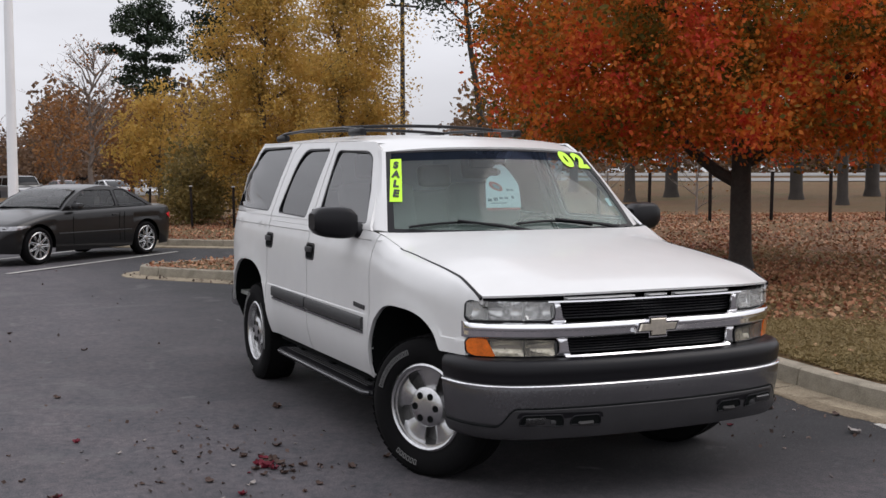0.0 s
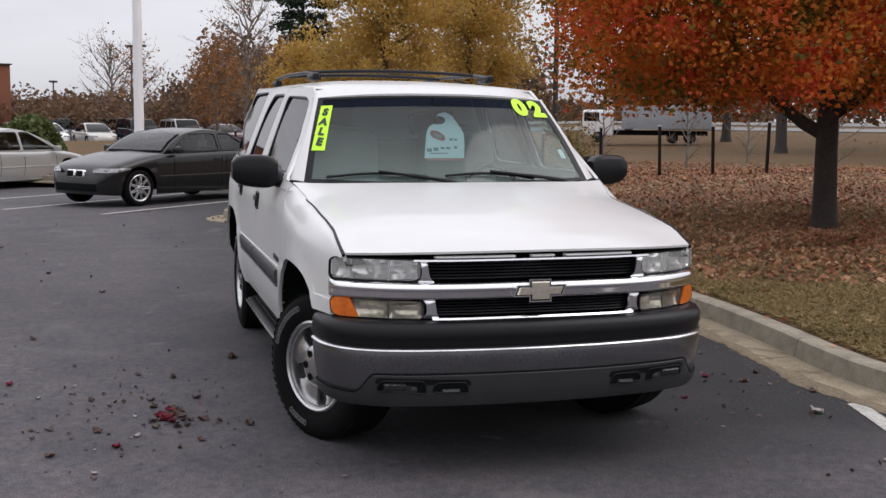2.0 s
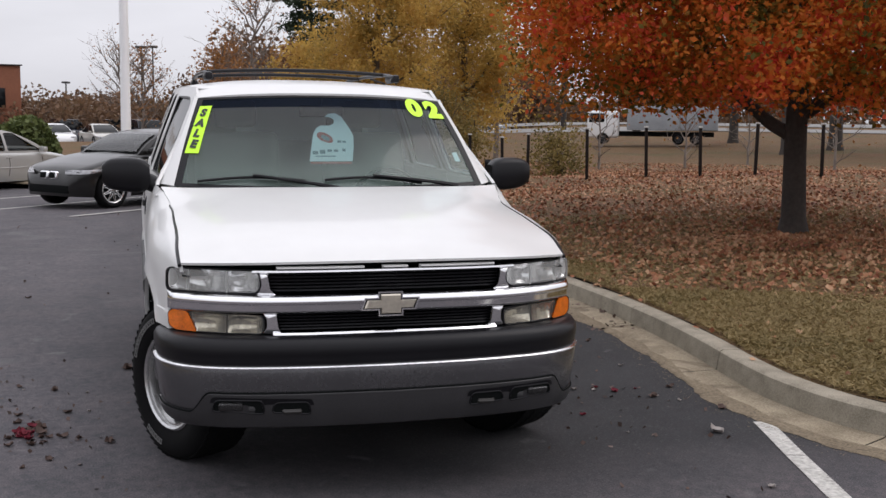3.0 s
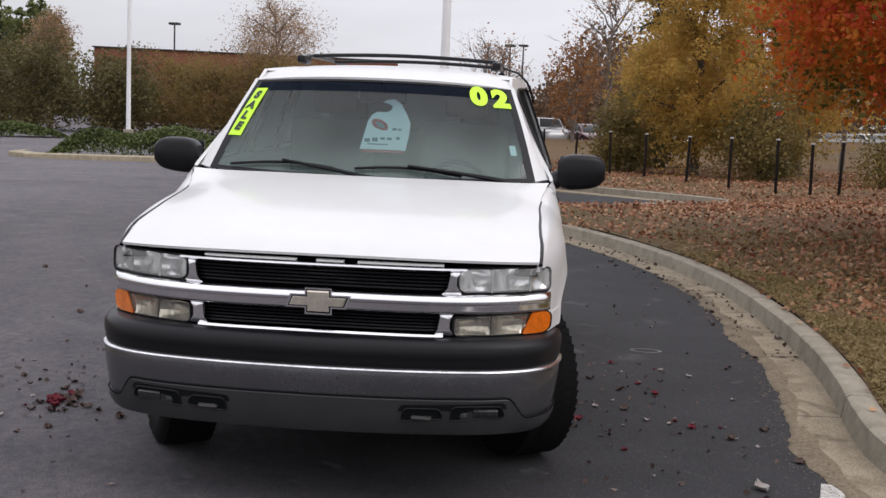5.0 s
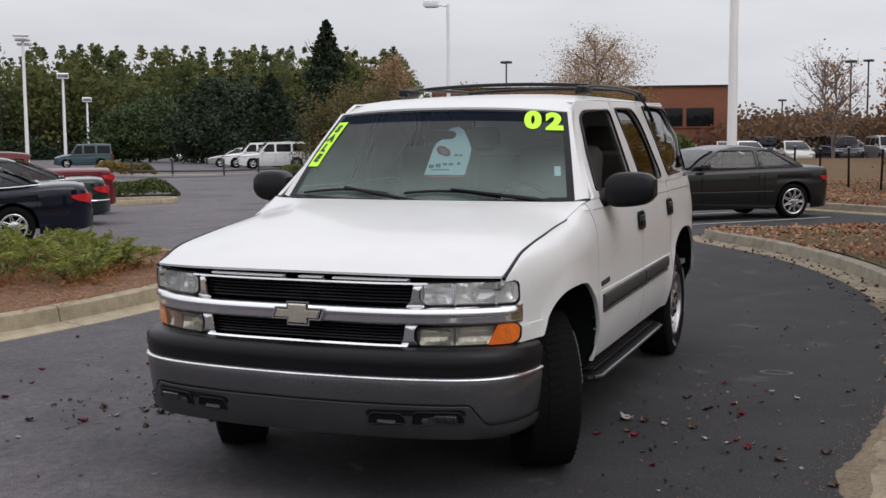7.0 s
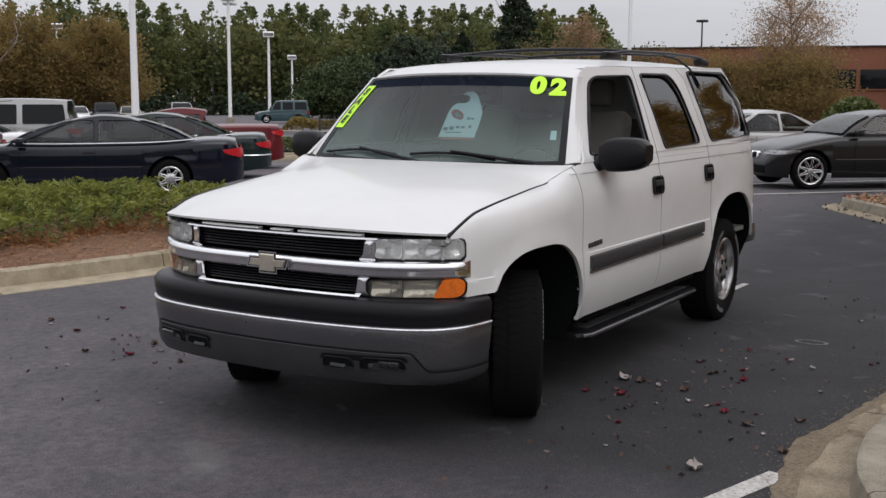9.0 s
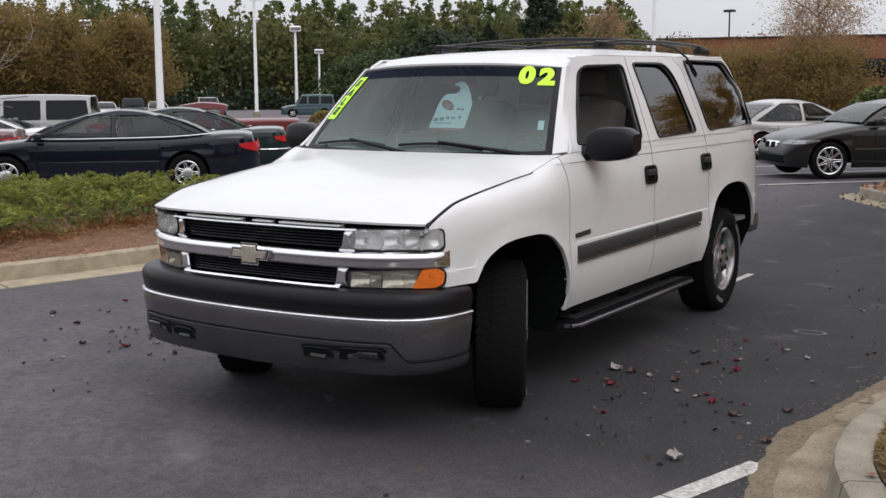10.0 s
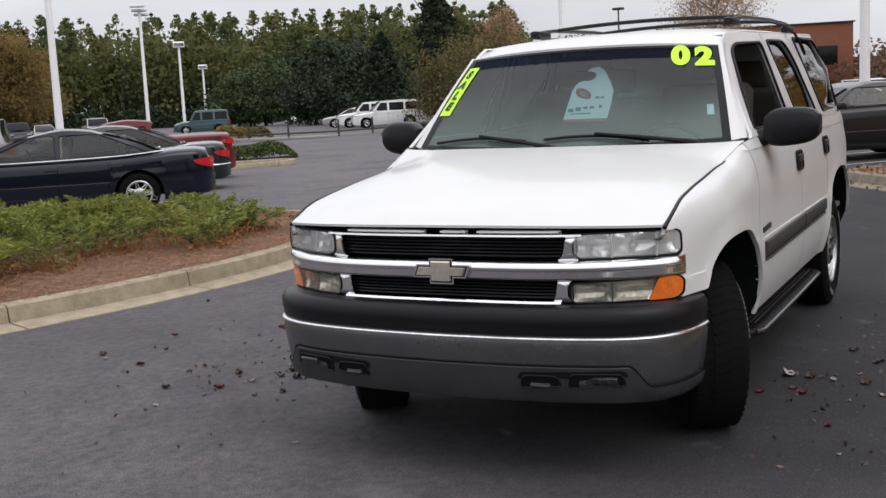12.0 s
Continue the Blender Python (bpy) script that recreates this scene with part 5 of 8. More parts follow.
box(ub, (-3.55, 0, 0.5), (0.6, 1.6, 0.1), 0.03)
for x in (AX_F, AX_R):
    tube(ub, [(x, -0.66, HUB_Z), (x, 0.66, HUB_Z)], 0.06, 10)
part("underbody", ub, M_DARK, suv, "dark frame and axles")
ib = bmesh.new()
box(ib, (-2.0, 0, 0.62), (3.2, 1.8, 0.03))
part("cabin_floor", ib, M_DASH, suv)
ib = bmesh.new()
grid(ib, [[Vector((x, y, z)) for y in columns(-0.86, 0.86, 8)] for x, z in ((-0.36, 1.185), (-0.55, 1.205), (-0.75, 1.20), (-0.86, 1.14), (-0.88, 0.85))])
thicken(ib, 0.01)
part("dashboard", ib, M_DASH, suv, "grey dashboard")
sb = bmesh.new()
tube(sb, [(-0.98 + 0.07 * math.sin(a), 0.4 + 0.185 * math.cos(a), 1.12 + 0.175 * math.sin(a)) for a in columns(0, 2 * math.pi, 24)], 0.016, 8, caps=False)
box(sb, (-0.95, 0.4, 1.11), (0.05, 0.18, 0.1), 0.02)
tube(sb, [(-0.9, 0.4, 1.1), (-0.7, 0.4, 1.0)], 0.03, 8)
part("steering_wheel", sb, M_BLACKPL, suv)
mb = bmesh.new()
box(mb, (-0.83, 0, 1.625), (0.03, 0.25, 0.065), 0.014)
tube(mb, [(-0.83, 0, 1.65), (-0.80, 0, 1.72)], 0.01, 6)
part("rear_view_mirror", mb, M_BLACKPL, suv)


def seat(x, y, w, name, h=0.62):
    st = bmesh.new()
    box(st, (x, y, 0.84), (0.5, w, 0.18), 0.06, seg=3)
    ob = part(name, st, M_TAN, suv, "grey tan cloth seat")
    st = bmesh.new()
    box(st, (x - 0.3, y, 0.88 + h / 2), (0.16, w, h), 0.06, Matrix.Rotation(radians(-14), 4, "Y"), seg=3)
    part("seat_back", st, M_TAN, ob)
    for k in ((0,) if w < 0.7 else (-0.45, 0.45)):
        st = bmesh.new()
        box(st, (x - 0.4, y + k, 0.88 + h + 0.11), (0.1, 0.26, 0.17), 0.04, Matrix.Rotation(radians(-10), 4, "Y"), seg=3)
        part("head_rest", st, M_TAN, ob)


seat(-1.35, 0.4, 0.52, "front_seat")
seat(-1.35, -0.4, 0.52, "front_seat")
seat(-2.25, 0.0, 1.35, "rear_bench", 0.55)

# roof rack
for s in (1, -1):
    rb = bmesh.new()
    tube(rb, [(-1.5, s * 0.555, 1.822), (-1.62, s * 0.575, 1.852), (-1.85, s * 0.583, 1.869), (-2.6, s * 0.588, 1.878), (-3.2, s * 0.583, 1.869), (-3.38, s * 0.575, 1.850), (-3.45, s * 0.565, 1.820)], [0.013, 0.013, 0.012, 0.012, 0.012, 0.013, 0.013], 8)
    rack = part("roof_rail", rb, M_BLACKPL, suv, "black roof rack rail")
    for x in (-1.6, -3.3):
        fb = bmesh.new()
        box(fb, (x, s * 0.575, 1.835), (0.24, 0.05, 0.05), 0.02)
        part("rail_foot", fb, M_BLACKPL, rack)
for x in (-1.9, -2.75):
    cb = bmesh.new()
    tube(cb, [(x + 0.05 * (1 - u * u), 0.58 * u, 1.872 + 0.018 * (1 - u * u)) for u in columns(-1, 1, 10)], 0.012, 8)
    part("cross_bar", cb, M_BLACKPL, suv, "black roof rack cross bar")
lb = bmesh.new()
tube(lb, [(-2.42, 0.60, 1.862), (-2.45, 0.70, 1.835), (-2.49, 0.765, 1.775), (-2.555, 0.80, 1.69), (-2.575, 0.81, 1.66), (-2.55, 0.812, 1.648), (-2.515, 0.805, 1.675), (-2.475, 0.78, 1.755)], 0.008, 6)
part("cable_loop", lb, M_BLACKPL, suv, "small black cable loop over the rear side window")


# wheels
def wheel(name, m, parent, r, w, rim_r, spokes, style, letters=False, rim_mat=None, seg=48):
    """A tyre and rim about the y axis, its outer face towards +y."""
    rim_mat = rim_mat or M_ALU
    tb = bmesh.new()
    h = w / 2
    lathe(tb, [(rim_r, h * 0.80), (rim_r + 0.02, h * 0.96), (rim_r + (r - rim_r) * 0.5, h * 1.03), (r - 0.045, h * 0.97), (r - 0.016, h * 0.86), (r - 0.003, h * 0.66), (r, 0), (r - 0.003, -h * 0.66), (r - 0.016, -h * 0.86), (r - 0.05, -h * 0.98), (rim_r, -h * 0.8), (rim_r - 0.03, -h * 0.3), (rim_r - 0.03, h * 0.5), (rim_r, h * 0.80)], seg)
    tyre = part(name, tb, M_TYRE, parent, "black tyre with raised white letters" if letters else "")
    tyre.matrix_local = m
    if r > 0.36:
        kb = bmesh.new()
        for i in range(56):
            for j in range(3):
                a = 2 * math.pi * (i + 0.5 * (j % 2)) / 56
                c, sn = math.cos(a), math.sin(a)
                mm = Matrix.Rotation(-a, 4, "Y") @ Matrix.Translation((r - 0.0005 - 0.004 * abs(j - 1), (j - 1) * h * 0.56, 0)) @ Matrix.Rotation(0.3 * (1 if j % 2 else -1), 4, "X")
                box(kb, (0, 0, 0), (0.004, h * 0.55, 0.036), 0.0, mm)
        part("tread_block", kb, M_TYRE, tyre, kind="stuff")
    rb = bmesh.new()
    lathe(rb, [(rim_r + 0.006, h * 0.90), (rim_r - 0.004, h * 0.95), (rim_r - 0.014, h * 0.90), (rim_r - 0.017, h * 0.80), (rim_r - 0.026, h * 0.79), (rim_r - 0.030, h * 0.62), (rim_r - 0.034, h * 0.2), (rim_r - 0.03, -h * 0.5)], seg)
    if style == "slab":
        # five broad blades and a flat hub with nut pockets
        for k in range(spokes):
            a0 = 2 * math.pi * k / spokes + 0.3
            rows = []
            for q in columns(0, 1, 4):
                rr = 0.082 + (rim_r - 0.018 - 0.082) * q
                yy = h * (0.60 + 0.06 * q)
                half = 0.36 + 0.03 * q + 0.10 * max(0.0, q - 0.75) * 4
                rows.append([Vector((rr * math.cos(a0 + f * half), yy - abs(f) ** 2 * 0.012, rr * math.sin(a0 + f * half))) for f in columns(-1, 1, 4)])
            sp = bmesh.new()
            grid(sp, rows)
            thicken(sp, 0.02)
            me_ = bpy.data.meshes.new("t")
            sp.to_mesh(me_)
            sp.free()
            rb.from_mesh(me_)
            bpy.data.meshes.remove(me_)
    else:
        for k in range(spokes):
            for fork in (-1, 1):
                a0 = 2 * math.pi * k / spokes
                a1 = a0 + fork * math.pi / spokes * 0.85
                p0 = Vector((0.06 * math.cos(a0), h * 0.72, 0.06 * math.sin(a0)))
                p1 = Vector(((rim_r - 0.02) * math.cos(a1), h * 0.78, (rim_r - 0.02) * math.sin(a1)))
                tube(rb, [p0, p0.lerp(p1, 0.5) + Vector((0, 0.006, 0)), p1], [0.010, 0.007, 0.008] if style == "mesh" else [0.016, 0.011, 0.012], 6)
    rim = part("rim", rb, rim_mat, tyre, "dusty silver alloy rim")
    hb = bmesh.new()
    k_ = 1.15 if r > 0.36 else 0.6 if style == "mesh" else 1.0
    lathe(hb, [(0.0005, h * 0.90), (0.03 * k_, h * 0.90), (0.076 * k_, h * 0.87), (0.09 * k_, h * 0.78), (0.094 * k_, h * 0.55)], min(28, seg))
    part("hub_cap", hb, rim_mat, tyre)
    db = bmesh.new()
    lathe(db, [(0.02, h * 0.1), (rim_r - 0.03, h * 0.1)], 24)
    part("brake_disc", db, M_BRAKE if r > 0.36 else M_DARK, tyre)
    if r > 0.36:
        for k in range(6):
            nb_ = bmesh.new()
            a = 2 * math.pi * k / 6
            mm = Matrix.Translation((0.066 * math.cos(a), h * 0.89, 0.066 * math.sin(a)))
            lathe(nb_, [(0.0005, 0.0), (0.014, 0.0), (0.018, 0.002), (0.019, -0.006)], 14, mm)
            part("nut_pocket", nb_, M_DARK, tyre)
    if letters:
        wb_ = bmesh.new()
        for start, count, step in ((2.3, 15, 0.082), (4.9, 6, 0.082), (0.3, 12, 0.082)):
            for k in range(count):
                a = start + step * k
                rr = rim_r + (r - rim_r) * 0.5
                mm = Matrix.Rotation(-a, 4, "Y") @ Matrix.Translation((rr, h * 1.03, 0))
                for dz in (-0.007, 0.007):
                    box(wb_, (0, 0, 0), (0.024, 0.003, 0.004), 0.0, mm @ Matrix.Translation((0, 0, dz)))
                for dr in (-0.012, 0.012):
                    box(wb_, (0, 0, 0), (0.003, 0.003, 0.014), 0.0, mm @ Matrix.Translation((dr, 0, 0)))
        part("sidewall_lettering", wb_, M_LETTER, tyre, "worn white outline marks", kind="stuff")
    return tyre


STEER = radians(28)
for s in (1, -1):
    flip = Matrix.Identity(4) if s > 0 else Matrix.Rotation(math.pi, 4, "Z")
    front = Matrix.Translation((AX_F, s * 0.652, HUB_Z)) @ Matrix.Rotation(STEER, 4, "Z") @ Matrix.Translation((0, s * 0.145, 0)) @ flip
    rear = Matrix.Translation((AX_R, s * 0.80, HUB_Z)) @ flip
    wheel("front_wheel", front, suv, 0.367, 0.255, 0.222, 5, "slab", True)
    wheel("rear_wheel", rear, suv, 0.367, 0.255, 0.222, 5, "slab", True)

# ---- ground, kerbs and beds ----


def bank_h(x, y):
    """The height of the grass bank: it climbs gently away from the kerb."""
    d = max(0.0, min(y - (2.6 if x > -6 else 2.6 + 0.42 * (x + 6)), 14.0))
    fall = max(0.0, min(1.0, (x + 24) / 12))
    far = math.hypot(x - 5, y + 2)
    p = Vector((x, y))
    near = 9.0
    for a, b in (((-12.4, -0.2), (-15.9, 4.6)), ((-15.9, 4.6), (-27.0, -8.0))):
        a, b = Vector(a), Vector(b)
        t = max(0.0, min(1.0, (p - a).dot(b - a) / (b - a).length_squared))
        near = min(near, (p - a.lerp(b, t)).length)
    fall *= max(0.0, min(1.0, (near - 0.3) / 3.5))
    return 0.15 + (0.035 * d + 0.006 * d * math.sin(x * 0.5 + y * 0.31)) * fall + 0.032 * min(40.0, max(0.0, far - 48)) * max(0.0, min(1.0, (y - 12) / 20))


def road_z(x, y):
    """The car park falls away gently beyond the first row."""
    d = -(0.55 * x + 0.83 * y)
    return -min(0.35, 0.02 * max(0.0, d - 9)) - 0.0105 * min(150.0, max(0.0, d - 45))


def spline(pts, step):
    """Evenly spaced points along a soft curve through the given ones."""
    pts = [Vector((*p, 0)) for p in pts]
    out = []
    for k in range(len(pts) - 1):
        a, b, c, d = pts[max(k - 1, 0)], pts[k], pts[k + 1], pts[min(k + 2, len(pts) - 1)]
        n = max(2, int((c - b).length / step))
        for i in range(n):
            t = i / n
            out.append(0.5 * (2 * b + (c - a) * t + (2 * a - 5 * b + 4 * c - d) * t * t + (3 * b - a - 3 * c + d) * t**3))
    out.append(pts[-1])
    return out


gb = bmesh.new()
R = [0, 15, 30, 45, 60, 75, 90, 110, 130, 150, 175, 200, 230, 280, 600, 2000, 4500]
rows = []
for r in R[1:]:
    ring = [(-30 + r * math.cos(2 * math.pi * k / 96), -10 + r * math.sin(2 * math.pi * k / 96)) for k in range(96)]
    rows.append([Vector((x, y, min(-0.45, road_z(x, y) - 0.12))) for x, y in ring])
vs = grid(gb, rows, close=True)
gb.faces.new(list(reversed(vs[0])))
tagged(part("ground", gb, M_EARTH), "dry brown open ground reaching the horizon", "ground", kind="structure")

rb = bmesh.new()
grid(rb, [[Vector((x, y, road_z(x, y))) for y in columns(-135, 30, 66)] for x in columns(-150, 40, 76)])
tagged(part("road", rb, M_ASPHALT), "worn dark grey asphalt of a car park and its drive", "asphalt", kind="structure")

# the kerb lines, each walked with the planted side on its left
KERB_BANK = [(9, 16), (4.2, 9.5), (2.6, 5.6), (1.75, 3.75), (1.2, 2.92), (0.62, 2.57), (0.0, 2.46), (-0.6, 2.50), (-1.3, 2.60), (-2.3, 2.69), (-3.6, 2.71), (-5.3, 2.62), (-7.1, 2.28), (-8.9, 1.66), (-10.4, 0.88), (-11.45, 0.13), (-12.1, -0.22), (-12.65, -0.02), (-12.8, 0.5), (-13.6, 1.9), (-15.2, 3.9), (-15.9, 4.55), (-16.6, 4.25), (-18.2, 2.35), (-21.0, -0.95), (-27.0, -8.0)]
KERB_BED = [(14, -9.5), (7.0, -7.2), (3.0, -5.9), (0.5, -5.0), (-1.0, -4.5), (-2.4, -4.22), (-3.8, -4.16), (-4.9, -4.4), (-5.9, -4.95), (-6.8, -5.7), (-7.15, -6.5), (-6.9, -7.4), (-5.8, -8.6), (-3.9, -10.6), (0, -14.5), (6, -20.5)]


def kerb(name, pts, side, label, step=0.12, gutter=0.27, joint=1.56, stone=M_KERB, drop=0.0, pan=None):
    """A run of kerb stones and a concrete gutter along the road; side +1 puts the road on the right of the walk."""
    line = [p + Vector((0, 0, road_z(p.x, p.y) * drop)) for p in spline(pts, step)]
    prof = [(0.16, -0.03), (0.16, 0.135), (0.145, 0.15), (0.03, 0.15), (0.008, 0.138), (-0.012, 0.02), (-0.012, -0.03)]
    nrm = []
    for k, p in enumerate(line):
        d = (line[min(k + 1, len(line) - 1)] - line[max(k - 1, 0)]).normalized()
        nrm.append(Vector((-d.y, d.x, 0)) * side)
    top = thing(name, label, "kerb", kind="structure")
    per = int(joint / step)
    for a in range(0, len(line) - 1, per):
        seg = list(range(a, min(a + per, len(line) - 1) + 1))
        if len(seg) < 2:
            continue
        bm = bmesh.new()
        rows = [[line[k] + nrm[k] * o + Vector((0, 0, z)) for o, z in prof] for k in seg]
        d = (rows[1][0] - rows[0][0]).normalized() * 0.006
        rows[0] = [p + d for p in rows[0]]
        rows[-1] = [p - d for p in rows[-1]]
        vs_ = grid(bm, rows)
        bm.faces.new(vs_[0])
        bm.faces.new(list(reversed(vs_[-1])))
        part("kerb_stone", bm, stone, top, sharp=50)
        bm = bmesh.new()
        rows = [[line[k] + nrm[k] * o + Vector((0, 0, z)) for o, z in ((-0.008, 0.022), (-gutter, 0.006), (-gutter - 0.01, -0.02))] for k in seg]
        rows[0] = [p + d for p in rows[0]]
        rows[-1] = [p - d for p in rows[-1]]
        grid(bm, rows)
        part("gutter_slab", bm, pan or stone, top, sharp=50)
    return line, nrm


bank_line, bank_n = kerb("kerb_bank", KERB_BANK, -1, "weathered concrete kerb and gutter round the grass bank", pan=M_GUTTER)
bed_line, bed_n = kerb("kerb_bed", KERB_BED, 1, "pale concrete kerb and gutter round the juniper bed", stone=M_KERBPALE, drop=1.0)
kerb("kerb_island", [(-14.5, -22.2), (-18.0, -20.1), (-21.2, -18.25), (-22.7, -17.45), (-23.3, -17.35), (-23.7, -17.8), (-23.4, -18.5), (-21.0, -20.3), (-17.0, -22.9)], -1, "pale concrete kerb round a car park island", stone=M_KERBPALE, drop=1.0, step=0.3)


def fill_inside(line, nrm, inner, extra, height, material, name, label, category, cell):
    """A planted surface from just inside a kerb outward over a region."""
    bm = bmesh.new()
    out = [line[k] + nrm[k] * inner for k in range(0, len(line), 2)]
    loop = [(p.x, p.y) for p in out] + extra
    plate(bm, loop)
    for _ in range(7):
        es = [e for e in bm.edges if e.calc_length() > cell(((e.verts[0].co + e.verts[1].co) / 2))]
        if not es:
            break
        bmesh.ops.subdivide_edges(bm, edges=es, cuts=1)
        bmesh.ops.triangulate(bm, faces=[f for f in bm.faces if len(f.verts) > 3])
    for v in bm.verts:
        v.co.z = height(v.co.x, v.co.y)
    return tagged(part(name, bm, material, sharp=80), label, category, kind="structure")


bank = fill_inside(bank_line, bank_n, 0.15, [(-60, -8), (-75, 30), (-75, 95), (10, 95), (40, 60)], lambda x, y: bank_h(x, y) - 0.004 + 0.02 * noise.noise(Vector((x * 0.9, y * 0.9, 0))), M_GRASS, "grass_bank", "dry grass bank strewn with brown fallen leaves", "grass", lambda c: 0.5 + 0.10 * max(0, (c - Vector((-3, 4, 0))).length - 4))
bed = fill_inside(bed_line, bed_n, 0.15, [], lambda x, y: 0.145 + 0.03 * noise.noise(Vector((x * 1.3, y * 1.3, 3))), M_STRAW, "mulch_bed", "planting bed covered with brown pine straw", "mulch", lambda c: 0.6)


sb = bmesh.new()
rng_s = random.Random(8)
rows = []
for k in range(0, len(bank_line) - 1):
    p, q = bank_line[k], bank_line[k + 1]
    if not -6.0 < p.x < 1.6:
        continue
    for i in range(4):
        c, nn = p.lerp(q, i / 4), bank_n[k].lerp(bank_n[k + 1], i / 4)
        reach = max(0.285, 0.31 + 0.05 * noise.noise(Vector((c.x * 2.1, c.y * 2.1, 1))) + 0.12 * max(0.0, noise.noise(Vector((c.x * 0.9, c.y * 0.9, 4)))) + 0.03 * noise.noise(Vector((c.x * 11, c.y * 11, 2))))
        inner = 0.21 + 0.05 * noise.noise(Vector((c.x * 3.0, c.y * 3.0, 7)))
        rows.append([c - nn * o + Vector((0, 0, z)) for o, z in ((inner, 0.0235 - 0.061 * inner), (0.255, 0.0125), (0.275, 0.0105), (reach * 0.5 + 0.14, 0.009), (reach, 0.0025))])
    for _ in range(26):
        c = p - bank_n[k] * (0.29 + abs(rng_s.gauss(0, 0.07))) + Vector((rng_s.uniform(-0.06, 0.06), rng_s.uniform(-0.06, 0.06), 0.005))
        r_ = rng_s.uniform(0.0015, 0.0055)
        sb.faces.new([sb.verts.new(c + Vector((r_ * rng_s.uniform(0.6, 1.4) * math.cos(a_), r_ * rng_s.uniform(0.6, 1.4) * math.sin(a_), 0))) for a_ in (0.3, 1.6, 2.9, 4.2, 5.4)])
grid(sb, rows)
tagged(part("sand_drift", outward(sb, (0, 0, 1)), M_SAND, recalc=False), "brown sandy grit washed along the gutter", "sand", kind="stuff")


def painted_line(p, q, w, label):
    bm = bmesh.new()
    p, q = Vector((*p, 0)), Vector((*q, 0))
    d = (q - p).normalized()
    n = Vector((-d.y, d.x, 0)) * w / 2
    ln = (q - p).length
    k = max(2, int(ln / 0.25))
    rows = []
    for i in range(k + 1):
        c = p + d * ln * i / k
        a, b = 1 + random.uniform(-0.06, 0.04), 1 + random.uniform(-0.06, 0.04)
        up = Vector((0, 0, road_z(c.x, c.y) + 0.004))
        rows.append([c - n * a + up, c + n * b + up])
    grid(bm, rows)
    return tagged(part("parking_line", bm, M_LINE), label, "line", kind="structure")


painted_line((0.28, 2.185), (0.86, 2.02), 0.10, "worn white painted end of the edge line")
painted_line((0.868, 2.018), (5.6, 0.74), 0.10, "worn white painted edge line on the asphalt")
for p, q in (((-13.35, -2.05), (-17.2, 1.35)), ((-15.2, -3.7), (-19.0, -0.3)), ((-17.1, -5.4), (-20.8, -1.9)), ((-13.4, 1.4), (-15.5, 3.9))):
    painted_line(p, q, 0.10, "worn white parking stall line")
painted_line((-4.1, 0.6), (-4.55, 0.61), 0.06, "short faded white mark on the asphalt")
rb = bmesh.new()
ring_ = [(-2.46 + 0.065 * math.cos(a) * r, 1.66 + 0.11 * math.sin(a) * r) for r in (1.0, 0.78) for a in columns(0, 2 * math.pi, 20)[:-1]]
vs = [rb.verts.new((x, y, 0.004)) for x, y in ring_]
for k in range(20):
    rb.faces.new((vs[k], vs[(k + 1) % 20], vs[20 + (k + 1) % 20], vs[20 + k]))
M_CHALK = ground_mat("faint_chalk", [((0.10, 0.10, 0.10), (0.24, 0.24, 0.235), 1)], (22.0,), rough=0.95, bump=0.1)
tagged(part("chalk_mark", outward(rb, (0, 0, 1)), M_CHALK, recalc=False), "faint chalky oval mark on the asphalt", "mark", kind="structure")
for k in range(6):
    painted_line((-8.5 - 2.3 * k, -9.2 - 1.9 * k), (-5.2 - 2.3 * k, -13.0 - 1.9 * k), 0.10, "worn white parking stall line")


def far_strip(name, label, r0, r1, b0, b1, material):
    """A strip of far road across the rise, by distance and bearing."""
    bm = bmesh.new()
    rows = []
    for b in columns(b0, b1, 16):
        row = []
        for r in columns(r0, r1, 4):
            k = 1 / max(0.6, math.cos(radians(b - 141)))
            x, y = 5 + r * k * math.cos(radians(b)), -2 + r * k * math.sin(radians(b))
            row.append(Vector((x, y, bank_h(x, y) + 0.04)))
        rows.append(row)
    grid(bm, rows)
    tagged(part(name, bm, material), label, "road", kind="structure")


M_PALEROAD = ground_mat("pale_far_concrete", [((0.19, 0.185, 0.175), (0.26, 0.25, 0.24), 1), ((0.16, 0.16, 0.15), (0.27, 0.26, 0.25), 0.4)], (0.2, 3.0), bump=0.1)
far_strip("far_road_1", "pale far lane beyond the grass", 72.5, 77.5, 112, 170, M_PALEROAD)
far_strip("far_road_2", "pale far lane beyond a grass verge", 81.5, 88, 112, 170, M_PALEROAD)

# ---- parked cars ----


